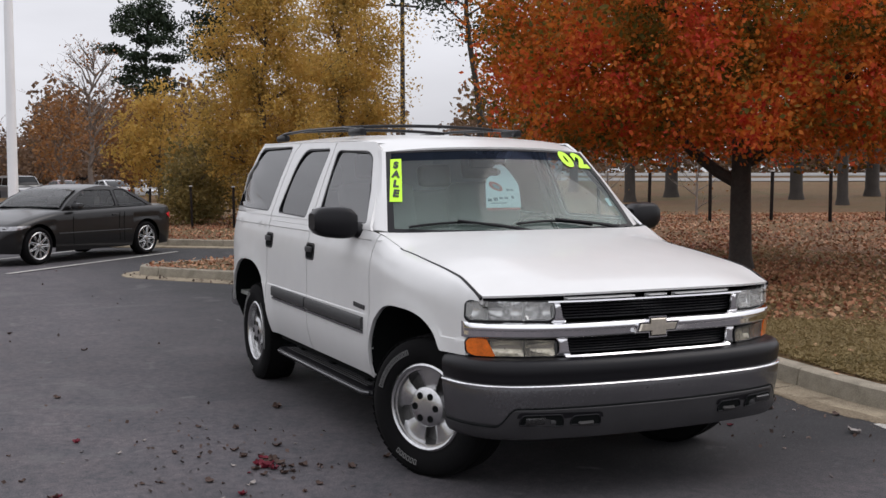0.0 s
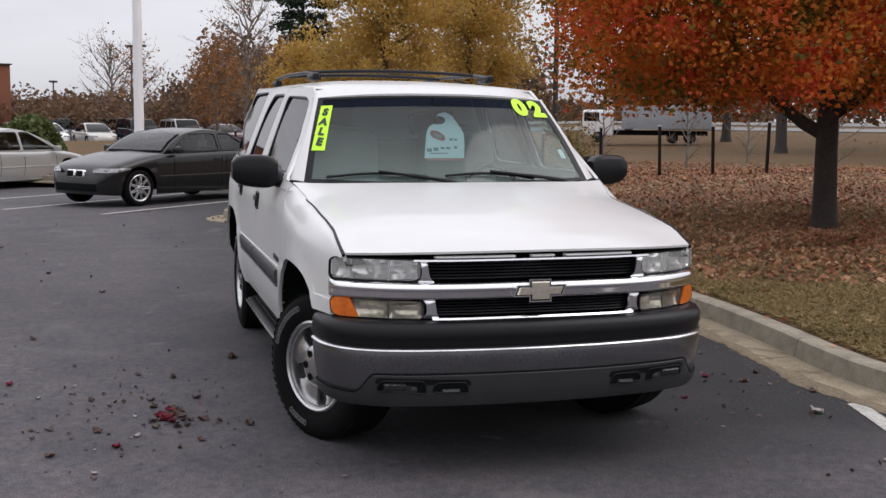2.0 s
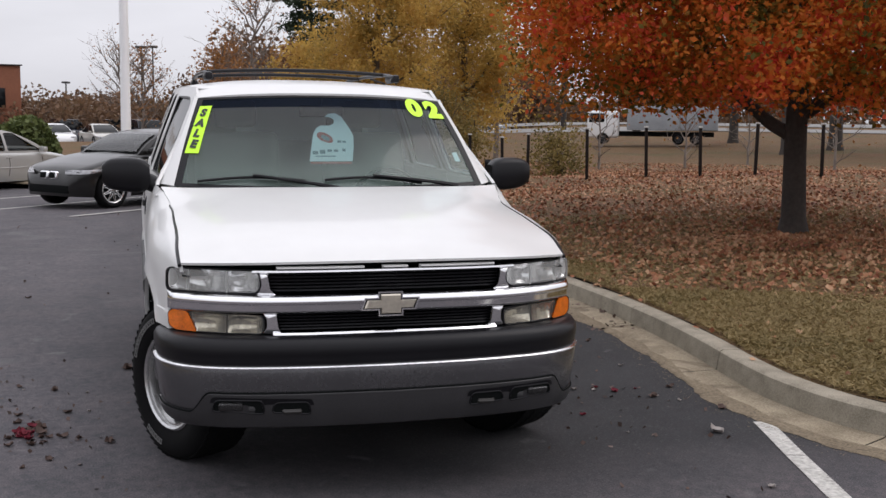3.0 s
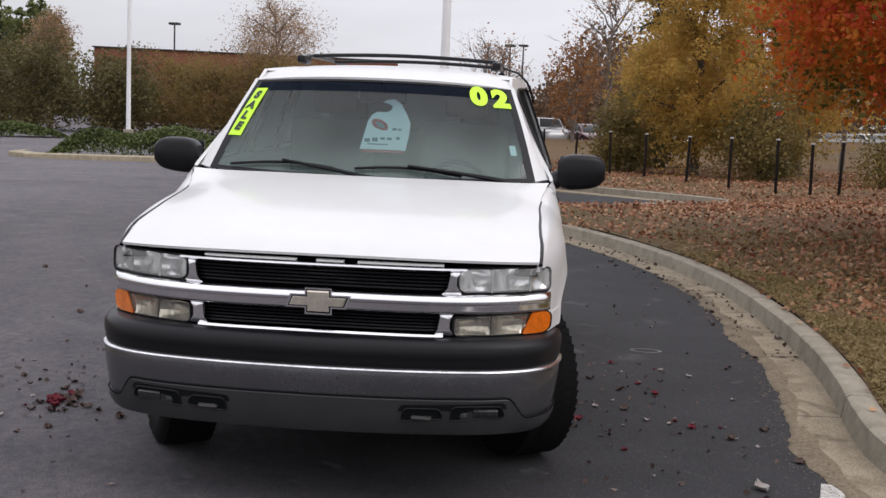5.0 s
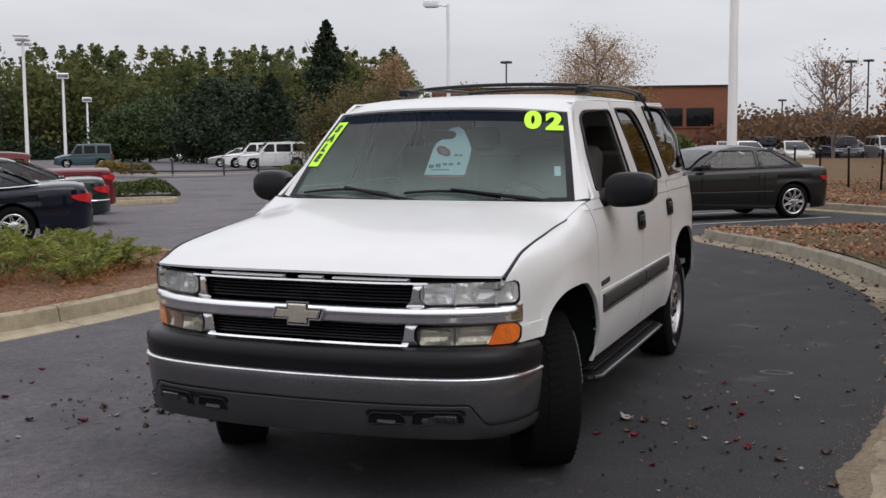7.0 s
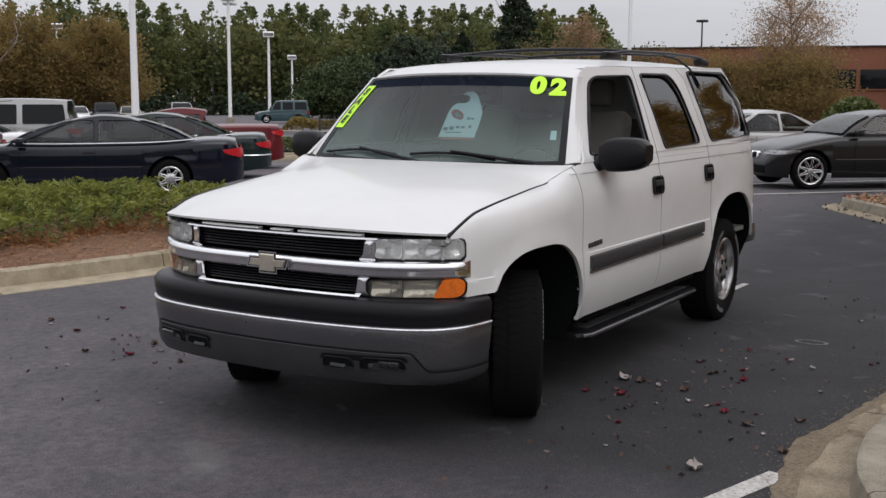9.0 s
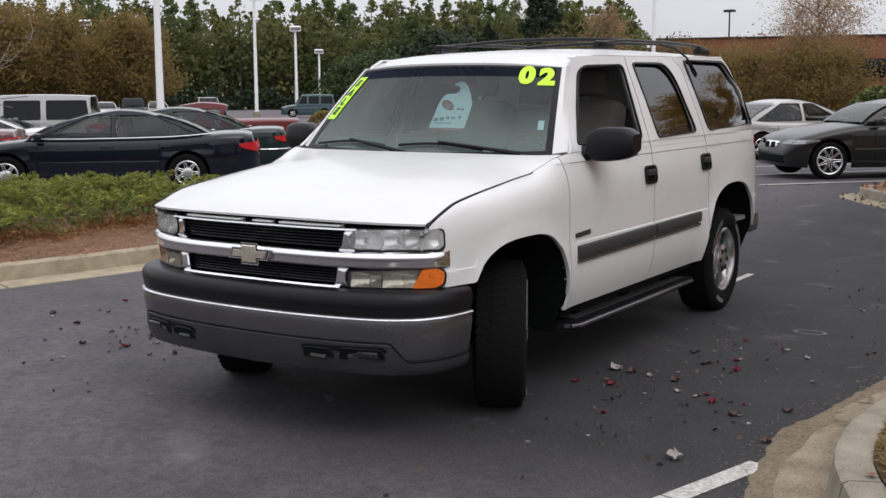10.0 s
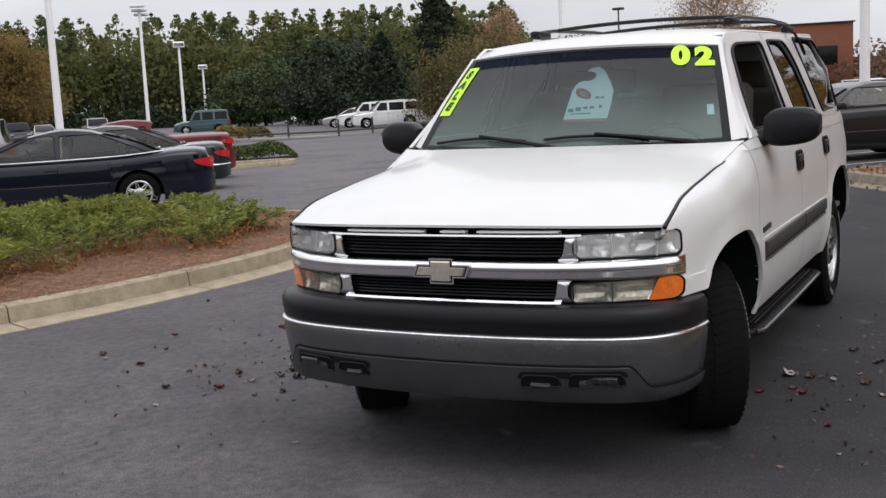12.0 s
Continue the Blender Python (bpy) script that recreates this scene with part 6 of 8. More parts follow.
def car(name, label, paint, L, W, H, wb, kind, at, heading, rim=0.2, tyre_r=0.32, group="parked cars", lamps=True, detail=True, trim=None, nose_len=0.9, kidney=False, strip_mat=None):
    """A parked car: local x forward, origin on the ground at its middle."""
    top = thing(name, label, "car", group)
    top.matrix_world = Matrix.Translation((at[0], at[1], road_z(at[0], at[1]))) @ Matrix.Rotation(math.atan2(heading[1], heading[0]), 4, "Z")
    half, hw = L / 2, W / 2
    xf = half - nose_len
    xr = xf - wb
    ra = tyre_r + 0.055
    shapes = {
        "sedan": ([(-half, 0.58), (-half + 0.03, 0.86), (-half + 0.12, 0.945), (-half + 0.55, 0.965), (-0.31 * L, 0.935), (-0.2 * L, 0.90), (0.1 * L, 0.88), (0.2 * L, 0.885), (0.27 * L, 0.87), (half - 0.45, 0.775), (half - 0.08, 0.65), (half, 0.5)], 0.27, 0.04, -0.13, -0.37, 0.885),
        "coupe": ([(-half, 0.58), (-half + 0.03, 0.84), (-half + 0.12, 0.945), (-half + 0.6, 0.97), (0.15 * L, 0.93), (0.24 * L, 0.92), (half - 0.5, 0.80), (half - 0.1, 0.66), (half, 0.5)], 0.215, 0.045, -0.17, -0.375, 0.935),
        "wagon": ([(-half, 0.6), (-half + 0.03, 1.0), (-half + 0.1, 1.12), (-0.1 * L, 1.13), (0.2 * L, 1.09), (0.26 * L, 1.04), (half - 0.4, 0.95), (half - 0.06, 0.8), (half, 0.55)], 0.24, 0.10, -0.415, -0.475, 1.10),
        "pickup": ([(-half, 0.62), (-half + 0.03, 1.0), (-half + 0.06, 1.1), (-0.1 * L, 1.1), (0.2 * L, 1.06), (0.26 * L, 1.04), (half - 0.4, 0.95), (half - 0.06, 0.8), (half, 0.55)], 0.2, 0.08, -0.10, -0.125, 1.06),
    }
    prof, g0, g1, g2, g3, belt = shapes[kind]
    g0, g1, g2, g3 = g0 * L, g1 * L, g2 * L, g3 * L

    def low(x):
        z = 0.2 + (0.02 if kidney else 0.09) * max(0, abs(x) / half - 0.8) / 0.2
        for c in (xf, xr):
            d = abs(x - c) / ra
            if d < 1:
                z = max(z, tyre_r + ra * math.sqrt(1 - d * d))
        return z

    def wide(x):
        u = abs(x) / half
        return hw * (1 - 0.06 * max(0, (u - 0.6) / 0.4) ** 2 - 0.30 * max(0, (u - 0.86) / 0.14) ** 2.4)

    xs = sorted(set([round(v, 4) for v in columns(-half, half, 40 if detail else 22)] + [round(c + ra * math.sin(a), 4) for c in (xf, xr) for a in columns(-math.pi / 2, math.pi / 2, 14 if detail else 8)]))
    bm = bmesh.new()
    rows = []
    for x in xs:
        zb, zt, w = low(x), smooth(x, prof), wide(x)
        sh = max(zt - 0.10, zb + 0.02)
        side = []
        for k in range(8):
            z = zb + (sh - zb) * k / 7
            y = w - 0.05 * max(0, (0.5 - z) / 0.35) ** 2 - 0.012 * ((z - 0.6) / 0.4) ** 2 - (0.014 * math.exp(-(((z - sh + 0.12) / 0.025) ** 2)))
            side.append((y, z))
        side += [(w - 0.02, sh + 0.05), (w - 0.07, zt - 0.015), (w - 0.2, zt + 0.004)]
        line = [Vector((x, y, z)) for y, z in side] + [Vector((x, 0, zt + 0.03))] + [Vector((x, -y, z)) for y, z in reversed(side)]
        rows.append(line)
    vs = grid(bm, rows)
    bm.faces.new(vs[0])
    bm.faces.new(list(reversed(vs[-1])))

    def skin(x, z):
        """The half-width of the body at a place."""
        zb, zt, w = low(x), smooth(x, prof), wide(x)
        sh = max(zt - 0.10, zb + 0.02)
        y = w - 0.05 * max(0, (0.5 - z) / 0.35) ** 2 - 0.012 * ((z - 0.6) / 0.4) ** 2
        return float(np.interp(z, [zb, sh, sh + 0.05, zt - 0.015, zt + 0.004], [y, y, w - 0.02, w - 0.07, w - 0.2]))

    body = part("body", bm, paint, top, sharp=45)
    # cabin
    tw = 0.20 if kind in ("sedan", "coupe") else 0.12
    wg = hw - 0.075

    def cab_y(z):
        t = max(0, (z - belt) / (H - belt))
        return wg - tw * t**1.3

    def cab(t):
        """The outline of the cabin from its front base over the roof to its rear base."""
        return [(g0, belt - 0.03), (g0 * 0.62 + g1 * 0.38, belt + (H - belt) * 0.42), (g1 + 0.10, H - 0.088), (g1 - 0.14, H - 0.035), ((g1 + g2) / 2, H), (g2 + 0.05, H - 0.03), (g2 - 0.14, H - 0.085), (g3 * 0.55 + g2 * 0.45, belt + (H - belt) * 0.5), (g3, belt - 0.03)]

    bm = bmesh.new()
    raw = cab(0)
    pts = []
    for k in range(len(raw) - 1):
        a, b, c, d = (Vector(raw[max(k - 1, 0)]), Vector(raw[k]), Vector(raw[k + 1]), Vector(raw[min(k + 2, len(raw) - 1)]))
        for i in range(4 if detail else 2):
            t = i / (4 if detail else 2)
            pts.append(0.5 * (2 * b + (c - a) * t + (2 * a - 5 * b + 4 * c - d) * t * t + (3 * b - a - 3 * c + d) * t**3))
    pts.append(Vector(raw[-1]))
    top_z = H - 0.088
    if detail:
        # roof skin with its front and rear pillars, open where the glass stands
        rows = []
        for p in pts:
            y = cab_y(p.y)
            k_in = (y - 0.085) / y
            rows.append([Vector((p.x, y * u, p.y - 0.03 * abs(u) ** 6)) for u in [-1, -k_in] + columns(-k_in, k_in, 8)[1:-1] + [k_in, 1]])
        vs = [[bm.verts.new(p) for p in r] for r in rows]
        for a, b, pa, pb in zip(vs, vs[1:], pts, pts[1:]):
            full = max(pa.y, pb.y) > top_z
            for k in range(len(a) - 1):
                if full or k in (0, len(a) - 2):
                    bm.faces.new((a[k], a[k + 1], b[k + 1], b[k]))
        thicken(bm, 0.02)
    else:
        rows = []
        for p in pts:
            y = cab_y(p.y)
            rows.append([Vector((p.x, y * u, p.y - 0.03 * abs(u) ** 6)) for u in columns(-1, 1, 12)])
        grid(bm, rows)
        for s in (1, -1):
            bm.faces.new([bm.verts.new(r[-1 if s > 0 else 0]) for r in rows])
        bmesh.ops.remove_doubles(bm, verts=bm.verts, dist=0.0005)
    part("roof", bm, paint, top, sharp=45)
    # panes
    pane_mat = M_CARGLASS if not detail or kind == "wagon" else M_CARPANE
    zl, zh = belt + 0.02, H - (0.10 if kind in ("sedan", "coupe") else 0.17)
    for s in (1, -1):
        def edge(f, z):
            zs = [p.y for p in pts]
            k = max(range(len(zs)), key=lambda i: zs[i])
            seq = pts[: k + 1] if f else pts[k:][::-1]
            return float(np.interp(z, [p.y for p in seq], [p.x for p in seq]))

        mid = (g1 + g2) / 2 + (0.1 if kind != "coupe" else -0.25)
        posts = [mid] if kind != "wagon" else [0.02 * L, -0.2 * L]
        bounds_lo = [edge(True, zl) - 0.16] + posts + [edge(False, zl) + 0.16]
        bounds_hi = [edge(True, zh) - 0.10] + posts + [edge(False, zh) + 0.10]
        holes = []
        for k in range(len(posts) + 1):
            pw = 0.035 if kind != "wagon" else 0.07
            a, b = (0.0 if k == 0 else pw), (0.0 if k == len(posts) else pw)
            poly = rounded([(bounds_lo[k] - a, zl), (bounds_lo[k + 1] + b, zl), (bounds_hi[k + 1] + b, zh), (bounds_hi[k] - a, zh)], 0.05, 3)
            gb_ = bmesh.new()
            plate(gb_, poly)
            place(gb_, lambda c: Vector((c.x, s * (cab_y(c.y) + (-0.006 if detail else 0.003)), c.y)))
            if not detail:
                thicken(gb_, 0.006)
            pane = part("side_window", gb_ if not detail else outward(gb_, (0, s, 0.2)), pane_mat, top, recalc=not detail)
            pane.visible_shadow = not detail
            holes.append([Vector(p).to_2d() for p in poly])
        if detail:
            fb_ = bmesh.new()
            rim_ = [(p.x, p.y - 0.026) for p in pts]
            plate(fb_, rim_, holes)
            for z in columns(belt + 0.06, H - 0.12, 4):
                bmesh.ops.bisect_plane(fb_, geom=list(fb_.verts) + list(fb_.edges) + list(fb_.faces), plane_co=(0, z, 0), plane_no=(0, 1, 0))
            place(fb_, lambda c: Vector((c.x, s * (cab_y(c.y) - 0.001), c.y)))
            thicken(fb_, 0.018)
            part("side_frame", fb_, paint, top)
            for hole in holes:
                kb_ = bmesh.new()
                loop = [Vector((c.x, s * (cab_y(c.y) + 0.001), c.y)) for c in hole]
                tube(kb_, loop + [loop[0]], 0.009, 5, caps=False)
                part("window_seal", kb_, M_BLACKPL, top)
        if trim:
            tb_ = bmesh.new()
            tube(tb_, [(x, s * (cab_y(belt) + 0.016), max(zl - 0.012, smooth(x, prof) + 0.016)) for x in columns(bounds_lo[0] + 0.06, bounds_lo[-1] - 0.12, 12)], 0.011, 6)
            part("window_trim", tb_, trim, top, "bright strip below the windows")
    for f, nm in ((True, "windscreen"), (False, "rear_window")):
        gb_ = bmesh.new()
        rows = []
        za, zb_ = belt + 0.03, H - 0.085
        for z in columns(za, zb_, 6):
            x = edge(f, z)
            y = cab_y(z) - 0.07
            rows.append([Vector((x + (0.012 if f else -0.012) + (0.025 if f else -0.025) * (1 - u * u), y * u, z - 0.004 * u * u + 0.012)) for u in columns(-1, 1, 8)])
        grid(gb_, rows)
        if detail:
            pane = part(nm, outward(gb_, (1 if f else -1, 0, 0.6)), pane_mat, top, recalc=False)
            pane.visible_shadow = False
        else:
            thicken(gb_, 0.006)
            part(nm, gb_, pane_mat, top)
    if detail:
        # cabin: a dark tub, seats with head rests and a wheel
        ib_ = bmesh.new()
        box(ib_, ((g0 + g3) / 2, 0, belt + 0.035), (g0 - g3 - 0.25, W - 0.36, 0.05), 0.015)
        part("cabin_tub", ib_, M_DARK, top)
        seat_rows = ((g1 - 0.42, 0.36), (g1 - 1.25, 0.36)) if kind != "pickup" else ((g1 - 0.42, 0.36),)
        for x, y in seat_rows:
            for s in (1, -1):
                ib_ = bmesh.new()
                box(ib_, (x, s * y, belt + 0.09), (0.12, 0.46, 0.22), 0.05, Matrix.Rotation(radians(-14), 4, "Y"))
                seat_ = part("seat", ib_, M_CARSEAT, top, "grey seat back")
                ib_ = bmesh.new()
                box(ib_, (x - 0.06, s * y, belt + 0.26), (0.09, 0.24, 0.14), 0.035)
                part("head_rest", ib_, M_CARSEAT, seat_)
        ib_ = bmesh.new()
        tube(ib_, [(g1 + 0.1 + 0.05 * math.sin(a), 0.36 + 0.17 * math.cos(a), belt + 0.06 + 0.13 * math.sin(a)) for a in columns(0, 2 * math.pi, 14)], 0.014, 6, caps=False)
        part("steering_wheel", ib_, M_BLACKPL, top)
        # shut lines of the doors and a sill strip
        for s in (1, -1):
            cuts = [bounds_lo[0] - 0.05] + [p for p in posts] + ([xr + 0.42] if kind in ("sedan", "wagon") else [xr + 0.62] if kind == "coupe" else [])
            for x in cuts:
                kb_ = bmesh.new()
                tube(kb_, [(x + 0.03 * math.sin(3 * t_), s * (skin(x, z) + 0.0005), z) for t_, z in ((i / 6, max(low(x), 0.30) + 0.02 + (belt - 0.10 - max(low(x), 0.30)) * i / 6) for i in range(7))], 0.005, 5)
                part("door_gap", kb_, M_DARK, top)
            kb_ = bmesh.new()
            tube(kb_, [(x, s * (skin(x, 0.52) + 0.002), 0.52) for x in columns(xf - ra - 0.06, xr + ra + 0.06, 8)], 0.012, 6)
            part("side_strip", kb_, paint, top)
    for s in (1, -1):
        mb_ = bmesh.new()
        box(mb_, (edge(True, zl) - 0.22, s * (hw + 0.06), belt + 0.05), (0.13, 0.18, 0.12), 0.035)
        part("mirror", mb_, paint, top)
        for x in ((xf + xr) / 2 + 0.1, xr + 0.55) if kind not in ("coupe",) else ((xf + xr) / 2 - 0.25,):
            hb_ = bmesh.new()
            box(hb_, (x - 0.25, s * (hw - 0.004), belt - 0.13), (0.17, 0.03, 0.03), 0.01)
            part("door_handle", hb_, paint, top)
        if lamps:
            hz = smooth(half - 0.3, prof) - 0.06
            fb_ = bmesh.new()
            grid(fb_, [[Vector((x + 0.004, s * (skin(x, z) + 0.006), z)) for z in columns(hz - 0.085 + 0.055 * (1 - t) ** 1.5, hz - 0.012 * t, 4)] for t, x in ((i / 10, half - 0.50 + 0.47 * i / 10) for i in range(11))])
            thicken(fb_, 0.008)
            part("headlamp", fb_, M_LAMPGLASS, top, "clear headlamp")
            tz = 0.74 if kind in ("sedan", "coupe") else 0.92
            fb_ = bmesh.new()
            grid(fb_, [[Vector((x - 0.004, s * (skin(x, z) + 0.006), z)) for z in columns(tz + 0.03 - 0.115 * q**0.55, tz + 0.05 + 0.035 * q, 4)] for q, x in ((1 - i / 10, -half + 0.02 + 0.032 * i) for i in range(11))])
            thicken(fb_, 0.008)
            part("tail_lamp", fb_, M_REDL, top, "red tail lamp")
            fb_ = bmesh.new()
            box(fb_, (-half + 0.02, s * hw * 0.45, tz), (0.04, hw * 0.30, 0.10), 0.02)
            part("tail_lamp_inner", fb_, M_REDL, top, "red tail lamp")
        for x in (xf, xr):
            flip = Matrix.Identity(4) if s > 0 else Matrix.Rotation(math.pi, 4, "Z")
            wheel("wheel", Matrix.Translation((x, s * (hw - 0.115), tyre_r)) @ flip, top, tyre_r, 0.21, rim, 9 if kidney else 7, "mesh" if kidney else "fork", seg=28 if detail else 16)
    ub_ = bmesh.new()
    box(ub_, (0, 0, 0.36), (L * 0.9, W * 0.55, 0.2), 0.03)
    box(ub_, (0, 0, 0.5), (L * 0.86, W * 0.8, 0.3), 0.03)
    part("underbody", ub_, M_DARK, top)
    if detail:
        bb_ = bmesh.new()
        box(bb_, (half - 0.02, 0, 0.34), (0.06, W * 0.62, 0.14), 0.02)
        part("lower_grille", bb_, M_DARK, top)
        if kidney:
            for s in (1, -1):
                bb_ = bmesh.new()
                box(bb_, (half - 0.03, s * 0.125, 0.575), (0.09, 0.215, 0.145), 0.04, Matrix.Rotation(-0.15, 4, "Y"), seg=3)
                ring_ = part("grille", bb_, M_CHROME, top, "bright framed oval grille")
                bb_ = bmesh.new()
                box(bb_, (half - 0.022, s * 0.125, 0.575), (0.09, 0.188, 0.118), 0.035, Matrix.Rotation(-0.15, 4, "Y"), seg=3)
                part("grille_inset", bb_, M_DARK, ring_)
        else:
            bb_ = bmesh.new()
            box(bb_, (half - 0.04, 0, 0.56), (0.08, 0.62, 0.11), 0.03)
            part("grille", bb_, M_BLACKPL, top)
        bb_ = bmesh.new()
        box(bb_, (-half + 0.0, 0, 0.66), (0.02, 0.5, 0.14), 0.004)
        part("plate_recess", bb_, M_GREYPL, top)
        if strip_mat:
            bb_ = bmesh.new()
            ends = columns(-half + 0.9 * (half + xr - ra), -half + 0.004, 8)
            tube(bb_, [(x, skin(x, 0.53) + 0.006, 0.53) for x in ends] + [(x, -skin(x, 0.53) - 0.006, 0.53) for x in reversed(ends)], 0.014, 6)
            part("bumper_strip", bb_, strip_mat, top, "pale strip round the rear bumper")
    return top


P_GRAPH = mat("graphite_metallic_paint", (0.009, 0.0085, 0.0085), 0.3, metal=0.0, vary=0.05, spec=0.2, coat=0.5)
P_PEARL = mat("pale_silver_car_paint", (0.40, 0.395, 0.38), 0.3, metal=0.3, vary=0.04, coat=0.8)
P_BLACK = mat("blue_black_car_paint", (0.003, 0.005, 0.013), 0.1, vary=0.1, spec=0.35, coat=0.3)
P_GREEN = mat("dark_green_car_paint", (0.008, 0.018, 0.017), 0.12, vary=0.06, spec=0.35, coat=0.4)
P_SILVER = mat("silver_car_paint", (0.38, 0.375, 0.37), 0.28, metal=0.5, vary=0.04, coat=1.0)
P_WHITE = mat("plain_white_car_paint", (0.76, 0.76, 0.76), 0.3, vary=0.03, coat=1.0)
P_RED = mat("red_car_paint", (0.115, 0.007, 0.010), 0.3, vary=0.06, spec=0.3, coat=0.3)
P_MAROON = mat("maroon_car_paint", (0.10, 0.015, 0.02), 0.3, vary=0.06, coat=1.0)
P_TEAL = mat("dark_teal_car_paint", (0.03, 0.075, 0.085), 0.3, metal=0.2, vary=0.06, coat=1.0)
P_BEIGE = mat("pale_beige_car_paint", (0.5, 0.48, 0.43), 0.3, metal=0.3, vary=0.04, coat=1.0)

M_LAMPGLASS = mat("car_lamp_glass", (0.24, 0.24, 0.25), 0.14, metal=0.5, vary=0.5, scale=20, fine=60, coat=1.0)
car("coupe", "graphite grey two-door coupe parked in a marked stall", P_GRAPH, 4.38, 1.78, 1.37, 2.76, "coupe", (-16.8, -0.82), (0.64, -0.77), rim=0.235, tyre_r=0.325, nose_len=0.70, kidney=True)
car("saloon_car", "silvery white four-door saloon parked behind the coupe", P_PEARL, 4.6, 1.76, 1.42, 2.68, "sedan", (-23.3, -4.5), (-0.78, 0.62))
H_ROW = Vector((0.67, -0.74))
car("saloon_car", "blue-black four-door saloon with a chrome strip under the windows", P_BLACK, 4.95, 1.85, 1.37, 2.86, "sedan", (-8.45, -11.69), H_ROW, trim=M_CHROME)
car("saloon_car", "dark green four-door saloon with a bright trim strip", P_GREEN, 5.2, 1.95, 1.42, 2.9, "sedan", (-12.6, -14.7), H_ROW, trim=M_CHROME, strip_mat=M_CHROME)
car("pickup_truck", "red pickup truck parked in the row", P_RED, 5.1, 1.85, 1.55, 3.0, "pickup", (-16.3, -17.3), H_ROW, tyre_r=0.36)
car("saloon_car", "white saloon parked in the next row", P_WHITE, 4.7, 1.78, 1.34, 2.7, "sedan", (-12.9, -22.1), H_ROW)
car("saloon_car", "dark maroon saloon with red tail lamps", P_MAROON, 4.7, 1.78, 1.34, 2.7, "sedan", (-10.2, -20.1), H_ROW)
car("saloon_car", "bright red saloon at the end of the row", P_RED, 4.5, 1.76, 1.4, 2.65, "sedan", (-6.1, -17.2), H_ROW)
car("sport_wagon", "silver grey sport utility wagon with dark windows", P_SILVER, 5.0, 1.95, 1.82, 2.9, "wagon", (-15.4, -23.65), H_ROW, tyre_r=0.36)
car("sport_wagon", "dark teal four-wheel-drive wagon", P_TEAL, 4.5, 1.8, 1.9, 2.6, "wagon", (-69.0, -57.0), H_ROW, tyre_r=0.36)
car("sport_wagon", "white sport utility wagon with a dark stripe", P_WHITE, 5.0, 1.95, 1.8, 2.9, "wagon", (-62.4, -36.0), (0.6, -0.8), tyre_r=0.36)
car("sport_wagon", "white utility wagon parked in a far row", P_WHITE, 5.0, 1.95, 1.8, 2.9, "wagon", (-66.2, -39.6), (0.6, -0.8), tyre_r=0.36)
car("saloon_car", "silver saloon parked in a far row", P_SILVER, 4.7, 1.8, 1.45, 2.7, "sedan", (-69.6, -43.2), (0.6, -0.8))
# rows of far cars
far_cars = [
    car("saloon_car", "white saloon in the far car park", P_WHITE, 4.7, 1.8, 1.45, 2.7, "sedan", (-70.0, -6.0), (0.95, 0.3), group="far cars", detail=False),
    car("saloon_car", "beige saloon in the far car park", P_BEIGE, 4.7, 1.8, 1.45, 2.7, "sedan", (-70.6, -3.2), (0.95, 0.3), group="far cars", detail=False),
    car("sport_wagon", "dark wagon in the far car park", P_BLACK, 4.7, 1.85, 1.75, 2.7, "wagon", (-71.2, -0.4), (0.95, 0.3), group="far cars", detail=False),
    car("sport_wagon", "silver wagon in the far car park", P_SILVER, 4.7, 1.85, 1.75, 2.7, "wagon", (-71.8, 2.4), (0.95, 0.3), group="far cars", detail=False),
    car("saloon_car", "maroon saloon in the far car park", P_MAROON, 4.7, 1.8, 1.45, 2.7, "sedan", (-72.4, 5.2), (0.95, 0.3), group="far cars", detail=False),
]
rng_c = random.Random(4)
for x0, y0, first in ((-70.0, -6.0, 5), (-79.0, -8.5, 0), (-92.0, -10.0, 0)):
    for k in range(first, 12):
        if rng_c.random() < 0.15:
            continue
        x, y = x0 - 0.6 * k, y0 + 2.8 * k
        copy_thing(far_cars[rng_c.randrange(5)], Matrix.Translation((x, y, road_z(x, y))) @ Matrix.Rotation(math.atan2(0.3, 0.95) + rng_c.choice((0, math.pi)), 4, "Z"))
copy_thing(far_cars[0], Matrix.Translation((-112.0, -77.5, road_z(-112.0, -77.5))) @ Matrix.Rotation(math.atan2(0.56, 0.83), 4, "Z"))
for k, (src, px_, py_) in enumerate(((0, -56.0, -69.4), (0, -57.4, -68.2), (2, -58.9, -66.8), (1, -60.3, -65.5), (3, -63.2, -62.8), (4, -54.4, -70.9))):
    copy_thing(far_cars[src], Matrix.Translation((px_, py_, road_z(px_, py_))) @ Matrix.Rotation(math.atan2(0.79, 0.61), 4, "Z"))

# lorry on the far road
lorry = thing("lorry", "pale grey lorry with a white cab on the far road", "truck")
lx, ly = -46.8, 23.8
lorry.matrix_world = Matrix.Translation((lx, ly, bank_h(lx, ly) + 0.02)) @ Matrix.Rotation(math.atan2(0.9, 0.43) + math.pi, 4, "Z") @ Matrix.Scale(0.78, 4)
bm = bmesh.new()
box(bm, (-1.2, 0, 1.75), (5.6, 2.3, 1.5), 0.06)
part("cargo_body", bm, mat("pale_blue_grey_panels", (0.30, 0.32, 0.34), 0.45, vary=0.2, scale=1.5, fine=20), lorry, "pale blue-grey cargo body")
bm = bmesh.new()
box(bm, (3.1, 0, 1.35), (2.0, 2.1, 1.7), 0.2, seg=3)
cab_ = part("cab", bm, P_WHITE, lorry)
bm = bmesh.new()
box(bm, (3.5, 0, 1.75), (1.0, 2.14, 0.6), 0.08)
part("cab_window", bm, M_CARGLASS, cab_)
bm = bmesh.new()
